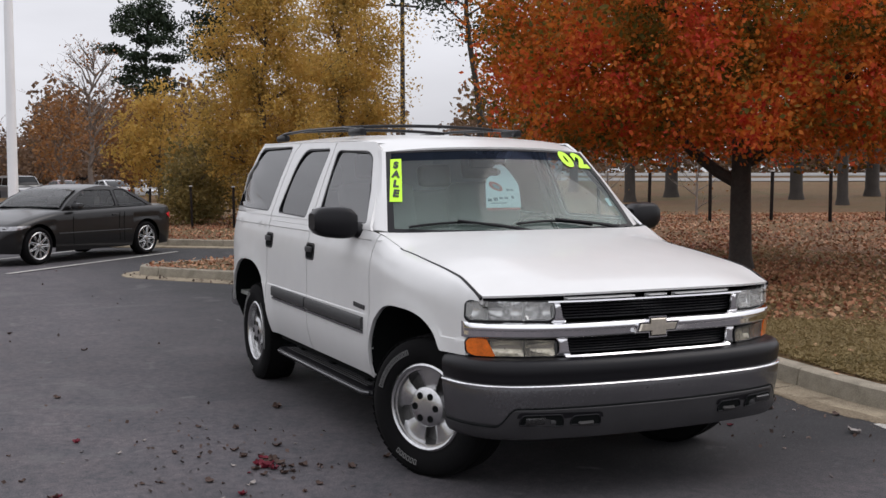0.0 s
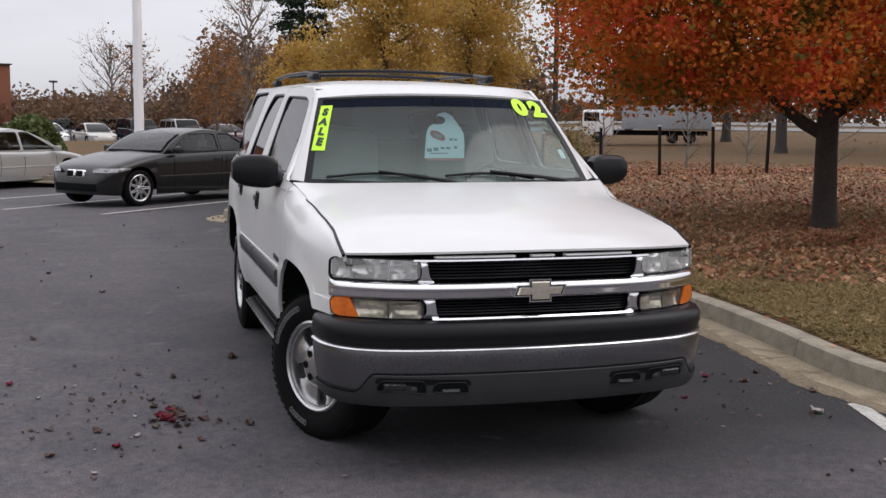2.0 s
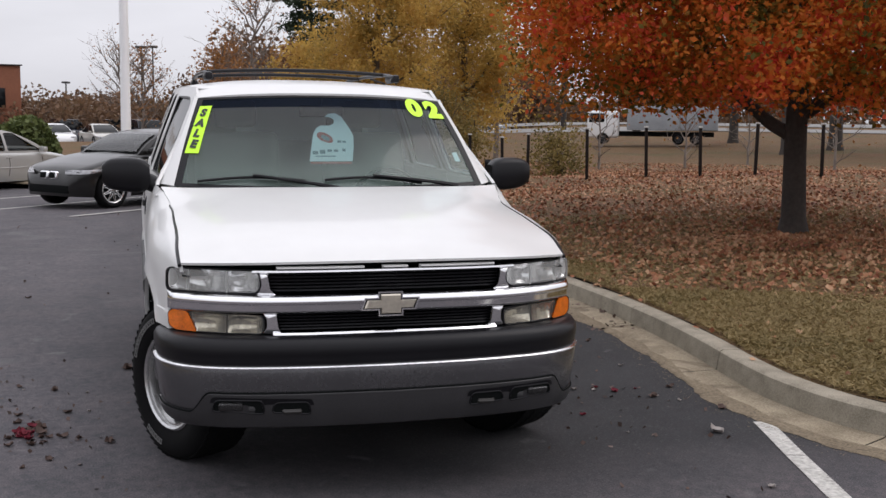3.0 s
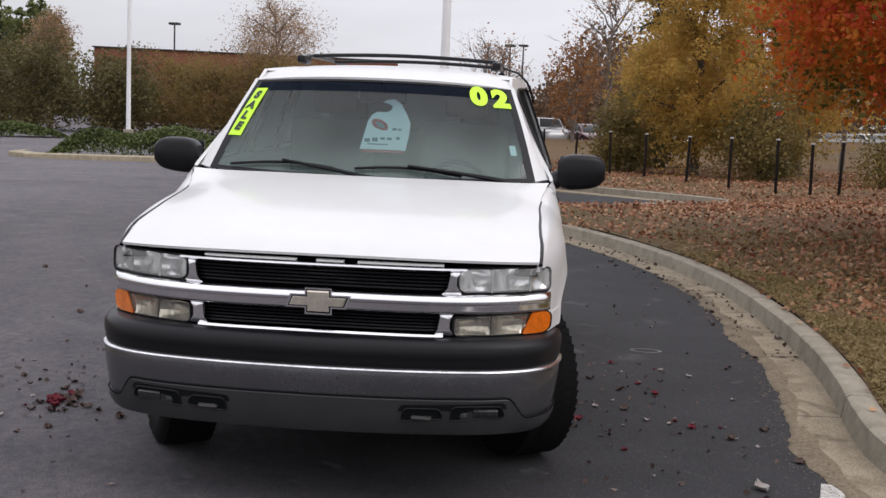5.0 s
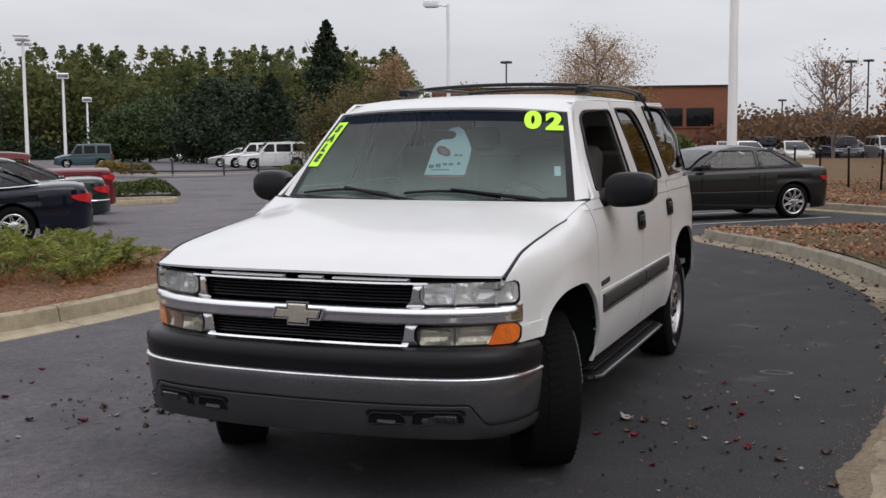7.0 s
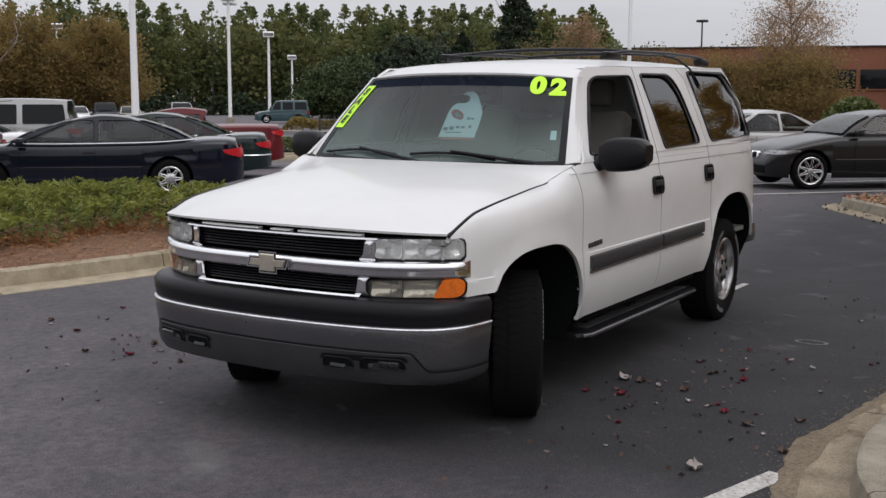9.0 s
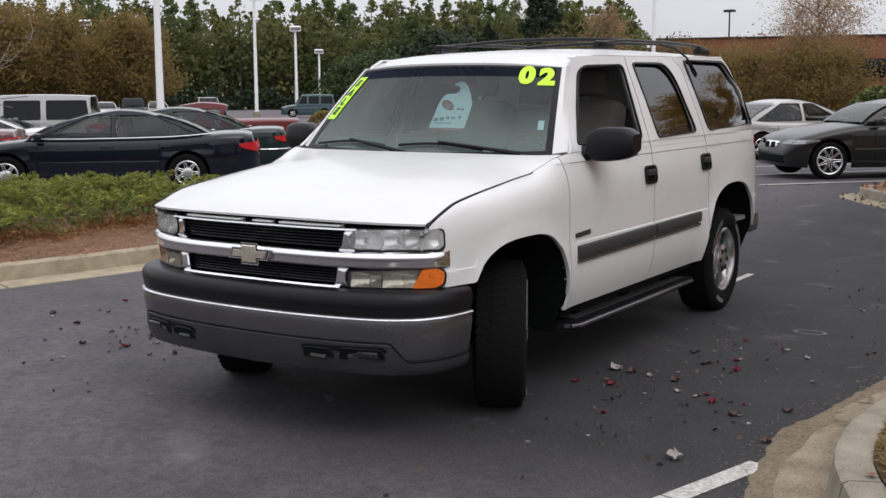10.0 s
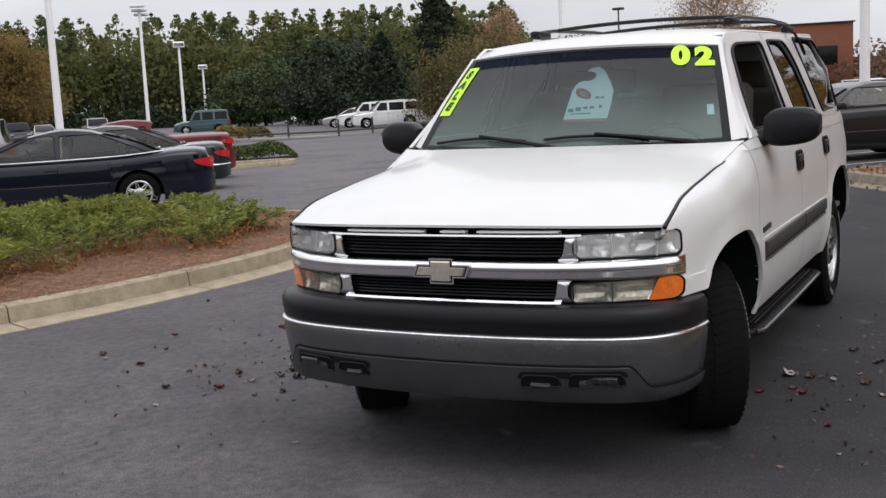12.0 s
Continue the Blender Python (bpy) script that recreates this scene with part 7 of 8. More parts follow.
box(bm, (0, 0, 0.75), (7.6, 1.2, 0.3), 0.04)
part("chassis", bm, M_DARK, lorry)
for x in (3.1, -1.6, -2.7):
    for s in (1, -1):
        flip = Matrix.Identity(4) if s > 0 else Matrix.Rotation(math.pi, 4, "Z")
        wheel("wheel", Matrix.Translation((x, s * 1.0, 0.46)) @ flip, lorry, 0.355, 0.25, 0.22, 6, "fork", rim_mat=M_GREYPL)

# ---- posts, lamps, building ----
M_COPING = mat("pale_metal_coping", (0.45, 0.44, 0.42), 0.6)
POSTS = [(-14.0, 11.87), (-13.2, 12.82), (-12.4, 13.66), (-11.65, 14.45), (-14.9, 10.95), (-15.3, 9.95), (-15.8, 9.0), (-16.6, 8.03), (-17.0, 6.86), (-17.1, 6.35), (-17.6, 5.8), (-18.7, 5.08), (-20.3, 4.44), (-22.0, 3.7), (-23.5, 3.0), (-25.0, 2.2), (-26.5, 1.4), (-28.0, 0.6), (-29.5, -0.2)]
pb = bmesh.new()
box(pb, (0, 0, 0.4), (0.055, 0.055, 1.25), 0.01)
fence_post = tagged(part("fence_post", pb, M_POST), "dark rusty square fence post with a pale cap", "post", "fence posts")
pb = bmesh.new()
box(pb, (0, 0, 1.035), (0.075, 0.075, 0.03), 0.008)
part("post_cap", pb, M_COPING, fence_post, "pale metal cap")
fence_post.matrix_world = Matrix.Translation((*POSTS[0], bank_h(*POSTS[0])))
for x, y in POSTS[1:]:
    copy_thing(fence_post, Matrix.Translation((x, y, bank_h(x, y) + random.uniform(-0.05, 0.03))) @ Matrix.Rotation(random.uniform(-0.03, 0.03), 4, "X"))


def lamp(name, label, at, h, r, material, heads, face=0.0, base=True, style="arm"):
    top = thing(name, label, "street lamp", "car park lamps")
    top.matrix_world = Matrix.Translation((at[0], at[1], road_z(at[0], at[1]))) @ Matrix.Rotation(face, 4, "Z")
    bm = bmesh.new()
    tube(bm, [(0, 0, 0.5), (0, 0, h * 0.5), (0, 0, h)], [r, r * 0.85, r * 0.7], 12)
    part("pole", bm, material, top)
    if base:
        bm = bmesh.new()
        tube(bm, [(0, 0, 0), (0, 0, 0.52), (0, 0, 0.56)], [r * 2.2, r * 2.2, r * 1.7], 16)
        part("footing", bm, M_KERB, top, "round concrete footing")
    if style == "flood":
        # one deep box tipped a little towards the cars
        tip = Matrix.Translation((0, 0, h)) @ Matrix.Rotation(0.2, 4, "Y")
        bm = bmesh.new()
        box(bm, (0, 0, 0), (0.75, 1.35, 0.62), 0.09, seg=3, m=tip)
        hd = part("lamp_head", bm, material, top, "deep white box head")
        bm = bmesh.new()
        box(bm, (0.376, 0, 0), (0.02, 1.15, 0.42), 0.008, m=tip)
        part("lamp_lens", bm, M_REFLECT, hd)
    if style == "bars":
        for k, (dz, dy) in enumerate(((0.28, -0.12), (-0.02, 0.0), (-0.3, 0.14))):
            bm = bmesh.new()
            box(bm, (0.5 - 0.5 * k, dy, h + dz), (0.55, 1.15, 0.17), 0.05)
            hd = part("lamp_head", bm, material, top, "flat white head")
            bm = bmesh.new()
            box(bm, (0.5 - 0.5 * k, dy, h + dz - 0.094), (0.42, 0.95, 0.02), 0.006)
            part("lamp_lens", bm, M_GREYPL, hd)
        bm = bmesh.new()
        tube(bm, [(0, 0, h - 0.05), (0, 0, h + 0.34)], 0.05, 8)
        part("arm", bm, material, top)
    if style == "cap":
        bm = bmesh.new()
        box(bm, (0, 0, h + 0.05), (0.6, 0.85, 0.2), 0.06, seg=3)
        hd = part("lamp_head", bm, material, top, "flat dark box head")
        bm = bmesh.new()
        box(bm, (0, 0.2, h - 0.056), (0.4, 0.36, 0.02), 0.006)
        part("lamp_lens", bm, M_REFLECT, hd)
    for s in heads:
        bm = bmesh.new()
        tube(bm, [(0, 0, h - 0.1), (0, s * 0.45, h - 0.04)], 0.035, 8)
        part("arm", bm, material, top)
        bm = bmesh.new()
        box(bm, (0, s * 0.75, h + 0.02), (0.5, 0.68, 0.28), 0.06)
        hd = part("lamp_head", bm, material, top)
        bm = bmesh.new()
        box(bm, (0, s * 0.75, h - 0.128), (0.38, 0.5, 0.02), 0.006)
        part("lamp_lens", bm, M_REFLECT, hd)
    return top


lamp("lamp_post", "thick white car park lamp pole on a concrete footing", (-23.6, -1.25), 9.5, 0.125, M_STEEL, (1, -1), 0.5)
lamp("lamp_post", "tall white car park lamp pole among parked cars", (-30.3, -33.5), 8.2, 0.17, M_STEEL, (1, -1), 2.29)
lamp("lamp_post", "white car park lamp with a box head", (-43.0, -16.1), 7.75, 0.10, M_STEEL, (-1,), 0.25)
lamp("lamp_post", "white lamp post with twin box heads", (-64.0, -58.2), 9.7, 0.15, M_STEEL, (), 0.72, style="bars")
lamp("lamp_post", "white lamp post beside the white building", (-43.0, -67.1), 8.1, 0.12, M_STEEL, (1, -1), 2.29)
lamp("lamp_post", "white lamp post with a bright box head", (-106, -89.2), 10.2, 0.2, M_STEEL, (), 0.72, style="flood")
lamp("lamp_post", "far white lamp post among brown trees", (-83.5, -101), 10.3, 0.13, M_STEEL, (), 0.85, style="flood")
lamp("lamp_post", "far white lamp post before the woods", (-134, -108), 8.8, 0.2, M_STEEL, (), 0.72, style="flood")
lamp("lamp_post", "slim dark lamp post beside the brick building", (-88, -28), 8.3, 0.09, M_DKSTEEL, (), -0.2, style="cap")
lamp("lamp_post", "slim dark lamp post in the far car park", (-92.5, -0.5), 7.6, 0.09, M_DKSTEEL, (), -0.3, style="cap")
lamp("lamp_post", "slim dark lamp post before the trees", (-106, 0.6), 8.5, 0.1, M_DKSTEEL, (), -0.3, style="cap")
lamp("lamp_post", "small far lamp post", (-120, -8), 5.6, 0.1, M_DKSTEEL, (), 1.2, style="cap")

M_BRICK = ground_mat("orange_red_brick", [((0.19, 0.075, 0.045), (0.24, 0.098, 0.057), 1), ((0.15, 0.06, 0.037), (0.26, 0.11, 0.066), 0.4)], (0.6, 9.0), bump=0.2)
bld = thing("office_building", "long low orange brick office building with dark window bands", "building")
B0, B1 = Vector((-83.4, -33.0, -0.3)), Vector((-89.0, -9.6, -0.3))
bd = (B1 - B0).normalized()
bn = Vector((-bd.y, bd.x, 0))
if bn.x < 0:
    bn = -bn
BL, BH = (B1 - B0).length, 5.7
bld.matrix_world = Matrix(((bd.x, bn.x, 0, B0.x), (bd.y, bn.y, 0, B0.y), (0, 0, 1, B0.z), (0, 0, 0, 1)))
bm = bmesh.new()
box(bm, (BL / 2, -5, BH / 2), (BL, 10, BH), 0.02)
part("wall", bm, M_BRICK, bld)
bm = bmesh.new()
box(bm, (BL / 2, -5, BH + 0.03), (BL + 0.3, 10.3, 0.1), 0.03)
part("roof_coping", bm, M_DKSTEEL, bld)
for k in (6, 7, 8):
    x0 = 1.0 + k * (BL - 2.0) / 9
    bm = bmesh.new()
    box(bm, (x0 + (BL - 2) / 18, 0.0, 3.2), ((BL - 2) / 9 - 0.3, 0.1, 1.5), 0.01)
    pane_ = part("window", bm, M_CARGLASS, bld)
    bm = bmesh.new()
    box(bm, (x0 + (BL - 2) / 18, 0.04, 2.41), ((BL - 2) / 9 - 0.1, 0.16, 0.1), 0.01)
    part("sill", bm, M_BRICK, pane_)
low = thing("office_building", "low grey flat-roofed building far beyond the cars", "building")
low.matrix_world = Matrix.Translation((-190, -12, -1.6)) @ Matrix.Rotation(0.1, 4, "Z")
bm = bmesh.new()
box(bm, (0, 0, 2.6), (14, 26, 5.2), 0.05)
part("wall", bm, M_COPING, low)
bm = bmesh.new()
box(bm, (0, 0, 5.3), (14.4, 26.4, 0.3), 0.05)
part("roof_coping", bm, M_DKSTEEL, low)
hut = thing("office_building", "small white building behind the red car", "building")
hut.matrix_world = Matrix.Translation((-24.8, -51.6, road_z(-24.8, -51.6) - 0.05)) @ Matrix.Rotation(0.977, 4, "Z")
bm = bmesh.new()
box(bm, (0, 0, 1.7), (8, 14, 3.4), 0.04)
part("wall", bm, M_STEEL, hut)
for k in range(4):
    bm = bmesh.new()
    box(bm, (4.02, -4.0 + 3.2 * k, 1.2), (0.1, 1.5, 1.5), 0.02)
    part("window", bm, M_CARGLASS, hut)
bm = bmesh.new()
box(bm, (0, 0, 3.5), (8.4, 14.4, 0.2), 0.04)
part("roof_coping", bm, M_COPING, hut)

rail = thing("low_rail_fence", "low dark rail barrier on short posts by a far drive", "fence")
RAIL = [Vector(p) for p in ((-42.6, -33.0, -0.35), (-43.2, -31.0, -0.35), (-44.3, -28.7, -0.35), (-46.5, -28.0, -0.35), (-49.5, -27.6, -0.35))]
for p in RAIL:
    bm = bmesh.new()
    box(bm, p + Vector((0, 0, 0.42)), (0.08, 0.08, 0.84), 0.015)
    part("post", bm, M_DKSTEEL, rail)
bm = bmesh.new()
tube(bm, [p + Vector((0, 0, 0.24)) for p in RAIL], 0.045, 8)
part("rail", bm, M_DKSTEEL, rail)
bm = bmesh.new()
grid(bm, [[p + Vector((dx, 0, 0.08)) for dx in (0.2, 1.3)] for p in [Vector((-42.0, -36.0, -0.35))] + RAIL])
tagged(part("far_gutter", bm, M_KERBPALE), "pale concrete gutter along the far drive", "gutter", kind="structure")

# ---- trees ----


def limb_paths(rng, base, h, spread, count, start=0.3, levels=2, lift=0.55):
    """Trunk and limb lines with radii, bent at random."""
    out = []
    trunk = [Vector(base)]
    for k in range(1, 9):
        trunk.append(Vector(base) + Vector((rng.normal() * 0.015 * h * k / 8, rng.normal() * 0.015 * h * k / 8, h * k / 8)))
    out.append((trunk, 1.0))
    tips = [trunk[-1]]
    for k in range(count):
        t = start + (1 - start) * (k + rng.uniform(0, 0.8)) / count
        i = min(7, int(t * 8))
        p = trunk[i].lerp(trunk[i + 1], t * 8 - i)
        a = k * 2.4 + rng.uniform(-0.4, 0.4)
        ln = spread * (1.05 - 0.6 * abs(t - 0.45)) * rng.uniform(0.75, 1.1) * (1.0 if t < 0.85 else 0.6)
        d = Vector((math.cos(a), math.sin(a), lift + 0.9 * t * rng.uniform(0.4, 1.2)))
        path = [p]
        for q in range(1, 5):
            path.append(path[-1] + (d + Vector((rng.normal() * 0.22, rng.normal() * 0.22, rng.normal() * 0.15))).normalized() * ln / 4)
        out.append((path, 0.42))
        tips += path[2:]
        if levels > 1:
            for b in range(3):
                q0 = path[rng.integers(1, 4)]
                e = (d + Vector((rng.normal() * 0.8, rng.normal() * 0.8, rng.normal() * 0.5 + 0.2))).normalized()
                sub = [q0, q0 + e * ln * 0.22, q0 + (e + Vector((0, 0, 0.15))) * ln * 0.42]
                out.append((sub, 0.18))
                tips += sub[1:]
                if levels > 2:
                    for c in range(5):
                        f = (e + Vector((rng.normal() * 0.9, rng.normal() * 0.9, rng.normal() * 0.6 + 0.25))).normalized()
                        r0 = sub[rng.integers(0, 3)]
                        out.append(([r0, r0 + f * ln * 0.13, r0 + (f + Vector((rng.normal() * 0.3, rng.normal() * 0.3, 0.2))) * ln * 0.25], 0.07))
    return out, tips


def tree(label, at, h, trunk_h, radius, trunk_r, leaf, bark, n, size, seed, crown_z=None, squash=1.0, limbs=14, levels=2, clump=0.5, group="trees", name="tree", shape="round", under=0.85, flare=1.35, flat=False, per=45, coarse=0.0):
    """A tapered trunk with limbs and a crown of many leaves gathered in clumps."""
    rng = np.random.default_rng(seed)
    top = thing(name, label, "tree", group)
    z0 = at[2] if len(at) > 2 else road_z(at[0], at[1]) - 0.05
    top.matrix_world = Matrix.Translation((at[0], at[1], z0))
    paths, tips = limb_paths(rng, (0, 0, 0), h * 0.88, radius * 0.95, limbs, trunk_h / h, levels)
    bm, boughs = bmesh.new(), bmesh.new()
    for path, f in paths:
        k = len(path)
        if f == 1.0:
            rad = [trunk_r * (flare if i == 0 else 1) * (1 - 0.86 * i / (k - 1)) for i in range(k)]
            path = [path[0], path[0].lerp(path[1], 0.25)] + path[1:]
            rad = [rad[0], trunk_r * 0.98] + rad[1:]
            tube(bm, path, rad, 10, caps=False)
        else:
            tube(boughs, path, [max(0.006, trunk_r * f * (1 - 0.8 * i / (k - 1))) for i in range(k)], 5, caps=False)
    part("trunk", bm, bark, top)
    part("branching", boughs, bark, top, kind="stuff")
    if n:
        tp = np.array([tuple(p) for p in tips])
        cz = (crown_z if crown_z else (trunk_h + (h - trunk_h) / 2))
        rz = (h - cz) * squash
        cl = rng.normal(size=(int(n / per) + 4, 3))
        cl /= np.linalg.norm(cl, axis=1, keepdims=True)
        cl *= rng.uniform(0.25, 1.0, (len(cl), 1)) ** 0.45
        if shape == "cone":
            hh = rng.uniform(0, 1, len(cl))
            aa = rng.uniform(0, 2 * math.pi, len(cl))
            rr = (1 - hh) ** 0.85 * radius * rng.uniform(0.55, 1.08, len(cl))
            cl = np.stack([rr * np.cos(aa), rr * np.sin(aa), trunk_h + (h - trunk_h) * hh], 1)
        else:
            low = cl[:, 2] < 0
            if flat:
                # the crown spreads like an umbrella and hangs level at its rim
                a_, r_c = rng.uniform(0, 2 * math.pi, low.sum()), np.sqrt(rng.uniform(0.12, 1.0, low.sum()))
                cl[low] = np.stack([r_c * np.cos(a_), r_c * np.sin(a_), -rng.uniform(0, 1, low.sum()) * (0.98 - 0.08 * r_c)], 1)
            cl[low, 2] *= under
            if not flat:
                # lobes and hollows in the outline
                cl *= np.array([[0.82 + 0.5 * noise.noise(Vector(c / (np.linalg.norm(c) + 1e-6) * 1.7) + Vector((seed * 3.1, 0, 0)))] for c in cl])
            cl = cl * (radius, radius, rz) + (0, 0, cz)
        if shape == "cone":
            slim = np.clip(1.15 - (cl[:, 2] - trunk_h) / (h - trunk_h), 0.15, 1.0)
        else:
            slim = np.ones(len(cl) + len(tp))
            cl = np.concatenate([cl, tp + rng.normal(size=tp.shape) * 0.15])
        wgt = rng.uniform(0.3, 1.0, len(cl))
        pick = rng.choice(len(cl), n, p=wgt / wgt.sum())
        sp = clump * rng.uniform(0.5, 1.3, len(cl)) * slim
        c = cl[pick] + np.clip(rng.normal(size=(n, 3)), -1.5, 1.5) * sp[pick][:, None] * (1, 1, 0.7)
        if coarse:
            # fewer, larger leaves high up
            hi = c[:, 2] > coarse
            c_hi, c = c[hi][::6], c[~hi]
            quads("crown_top", leaf_quads(rng, c_hi, size * 2.3, 0.15), leaf, top)
        quads("crown", leaf_quads(rng, c, size, 0.15), leaf, top)
    return top


def pine(label, at, h, clear, spread, trunk_r, seed, pads, per, size):
    """A tall pine: a long bare trunk, then flat pads of needles at the ends of bent limbs."""
    rng = np.random.default_rng(seed)
    top = thing("pine_tree", label, "tree", "trees")
    top.matrix_world = Matrix.Translation(at)
    bm = bmesh.new()
    lean = [Vector((0.02 * h * math.sin(k * 0.7 + seed), 0.02 * h * math.sin(k * 0.9), h * k / 8)) for k in range(9)]
    tube(bm, lean, [trunk_r * (1 - 0.085 * k) for k in range(9)], 8, caps=False)
    cs = []
    for k in range(pads):
        t = (k + 0.5) / pads
        z = clear + (h - clear) * t**0.9
        p = lean[min(7, int(z / h * 8))].lerp(lean[min(8, int(z / h * 8) + 1)], z / h * 8 % 1)
        a = k * 2.4 + rng.uniform(-0.5, 0.5)
        ln = spread * (0.55 + 0.6 * math.sin(math.pi * min(1.0, 0.18 + 0.8 * t))) * rng.uniform(0.45, 1.0) * (1 - 0.55 * t**3)
        e = p + Vector((math.cos(a) * ln, math.sin(a) * ln, ln * rng.uniform(0.05, 0.35)))
        tube(bm, [p, p.lerp(e, 0.5) + Vector((0, 0, 0.1 * ln)), e], [trunk_r * 0.3, trunk_r * 0.2, trunk_r * 0.07], 5, caps=False)
        for q in range(3):
            c = p.lerp(e, rng.uniform(0.5, 1.05)) + Vector((rng.normal() * 0.3, rng.normal() * 0.3, 0.15))
            w = spread * rng.uniform(0.16, 0.30)
            v = np.clip(rng.normal(size=(per // 3, 3)), -1.6, 1.6)
            cs.append(v * (w, w, w * 0.42) + (c.x, c.y, c.z))
    part("trunk", bm, M_BARKDK, top)
    quads("crown", leaf_quads(rng, np.concatenate(cs), size, 0.1, 2.2), L_SPRUCE, top)
    return top


maple = tree("broad maple in red and orange autumn leaf on the grass bank", (-6.45, 6.55, bank_h(-6.45, 6.55) - 0.05), 9.2, 1.55, 3.38, 0.15, L_RED, M_BARKDK, 225000, 0.044, 3, crown_z=3.5, under=0.345, per=130, coarse=5.0, flat=True, limbs=22, clump=0.25)
# the maple's low fork
for side, turn, z0, r0 in ((1.0, 0.15, 1.18, 0.085), (-0.85, -0.25, 1.42, 0.075), (0.3, 1.0, 1.6, 0.065)):
    lx_, ly_ = -0.58 * side - 0.81 * turn, -0.81 * side + 0.58 * turn
    fb_ = bmesh.new()
    tube(fb_, [(lx_ * d, ly_ * d, z0 + h) for d, h in ((0.02, 0.0), (0.3, 0.16), (0.62, 0.42), (1.0, 0.85), (1.5, 1.5), (1.9, 2.2))], [r0, r0 * 0.95, r0 * 0.85, r0 * 0.7, r0 * 0.5, r0 * 0.3], 9)
    part("limb", fb_, M_BARKDK, maple)
tree("yellow-brown autumn tree behind the fence", (-25.0, 5.3), 7.6, 0.6, 2.05, 0.14, L_YEL, M_BARK, 44000, 0.056, 4, crown_z=3.6, clump=0.34, per=260)
tree("yellow-brown autumn tree behind the fence", (-28.2, 8.7), 8.6, 0.6, 2.1, 0.16, L_YEL, M_BARK, 38000, 0.061, 5, crown_z=4.2, clump=0.36, per=260)
tree("thin yellowing tree behind the fence", (-33.5, 11.4), 10.5, 1.0, 1.5, 0.10, L_YEL, M_BAREBARK, 4000, 0.08, 6, crown_z=5.2, clump=0.45)
tree("dull olive undergrowth shrub behind the fence", (-25.8, 3.4), 1.9, 0.2, 0.9, 0.05, L_OLIVE, M_BARK, 7000, 0.055, 8, crown_z=0.9, clump=0.25)
tree("dull olive undergrowth shrub behind the fence", (-23.0, 6.6), 2.0, 0.2, 1.2, 0.05, L_OLIVE, M_BARK, 9000, 0.055, 9, crown_z=0.9, clump=0.25)
tree("dull olive undergrowth shrub behind the fence", (-20.6, 8.9), 1.2, 0.2, 0.7, 0.04, L_OLIVE, M_BARK, 3000, 0.05, 10, crown_z=0.6, clump=0.25)
tree("dull olive undergrowth shrub behind the fence", (-29.0, 4.6), 2.4, 0.2, 1.4, 0.05, L_OLIVE, M_BARK, 3600, 0.1, 60, crown_z=1.1, clump=0.28)
pine("tall dark pine over the other trees", (-73, 10.8, -0.1), 12.8, 6.4, 2.3, 0.22, 11, 17, 540, 0.12)
pine("tall dark pine over the other trees", (-70, 15.6, -0.1), 17.0, 7.0, 3.4, 0.28, 12, 19, 540, 0.13)
pine("tall pine with a bare lower trunk", (-59.3, 28.4, -0.1), 18.5, 9.0, 4.4, 0.26, 13, 16, 420, 0.13)
tree("bare grey winter tree", (-64, 5.8), 9.8, 2.5, 3.2, 0.17, L_RUST, M_BAREBARK, 500, 0.12, 14, limbs=24, levels=3)
tree("bare grey winter tree", (-85, -2.2), 7.8, 2.0, 3.3, 0.15, L_RUST, M_BAREBARK, 300, 0.12, 15, limbs=24, levels=3)
tree("rust orange tree beyond the car park", (-59, 3.6), 6.2, 1.0, 2.1, 0.12, L_RUST, M_BAREBARK, 2600, 0.11, 16, clump=0.4, levels=3)
tree("rust orange tree beyond the car park", (-67, 8.6), 6.4, 1.0, 2.4, 0.14, L_RUST, M_BARK, 5000, 0.13, 17, clump=0.45)
tree("bare brownish tree beyond the car park", (-66, -0.6), 6.4, 1.2, 2.3, 0.12, L_RUST, M_BAREBARK, 700, 0.11, 18, clump=0.4, levels=3, limbs=20)
tree("yellow-brown tree beyond the car park", (-52, 7.5), 6.0, 0.5, 2.6, 0.12, L_YEL, M_BARK, 6500, 0.12, 19, clump=0.45)
tree("sparse tan oak by the brick building", (-60.3, -13.5), 8.0, 1.8, 3.0, 0.16, L_TAN, M_BAREBARK, 17000, 0.062, 20, crown_z=5.2, clump=0.42, levels=3)
tree("tall dark green conical conifer tree", (-73.0, -37.4), 11.0, 0.3, 3.3, 0.16, L_SPRUCE, M_BARKDK, 16000, 0.175, 21, shape="cone", clump=0.42, name="conifer")
tree("shorter dark green conical conifer tree", (-77.0, -44.5), 7.4, 0.3, 3.4, 0.16, L_SPRUCE, M_BARKDK, 12000, 0.18, 22, shape="cone", clump=0.3, name="conifer")
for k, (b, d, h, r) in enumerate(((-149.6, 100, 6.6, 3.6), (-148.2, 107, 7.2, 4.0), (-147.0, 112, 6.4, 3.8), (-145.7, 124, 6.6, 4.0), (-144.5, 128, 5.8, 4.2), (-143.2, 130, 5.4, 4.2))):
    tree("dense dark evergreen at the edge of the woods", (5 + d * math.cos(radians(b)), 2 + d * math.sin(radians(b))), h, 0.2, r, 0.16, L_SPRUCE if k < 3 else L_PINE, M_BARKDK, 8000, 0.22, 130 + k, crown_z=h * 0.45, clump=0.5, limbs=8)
tree("orange-tan tree by the brick building", (-69.5, -30.6), 7.9, 2.2, 1.9, 0.14, L_TAN, M_BAREBARK, 6000, 0.09, 23, crown_z=5.6, clump=0.4, levels=3, limbs=20)
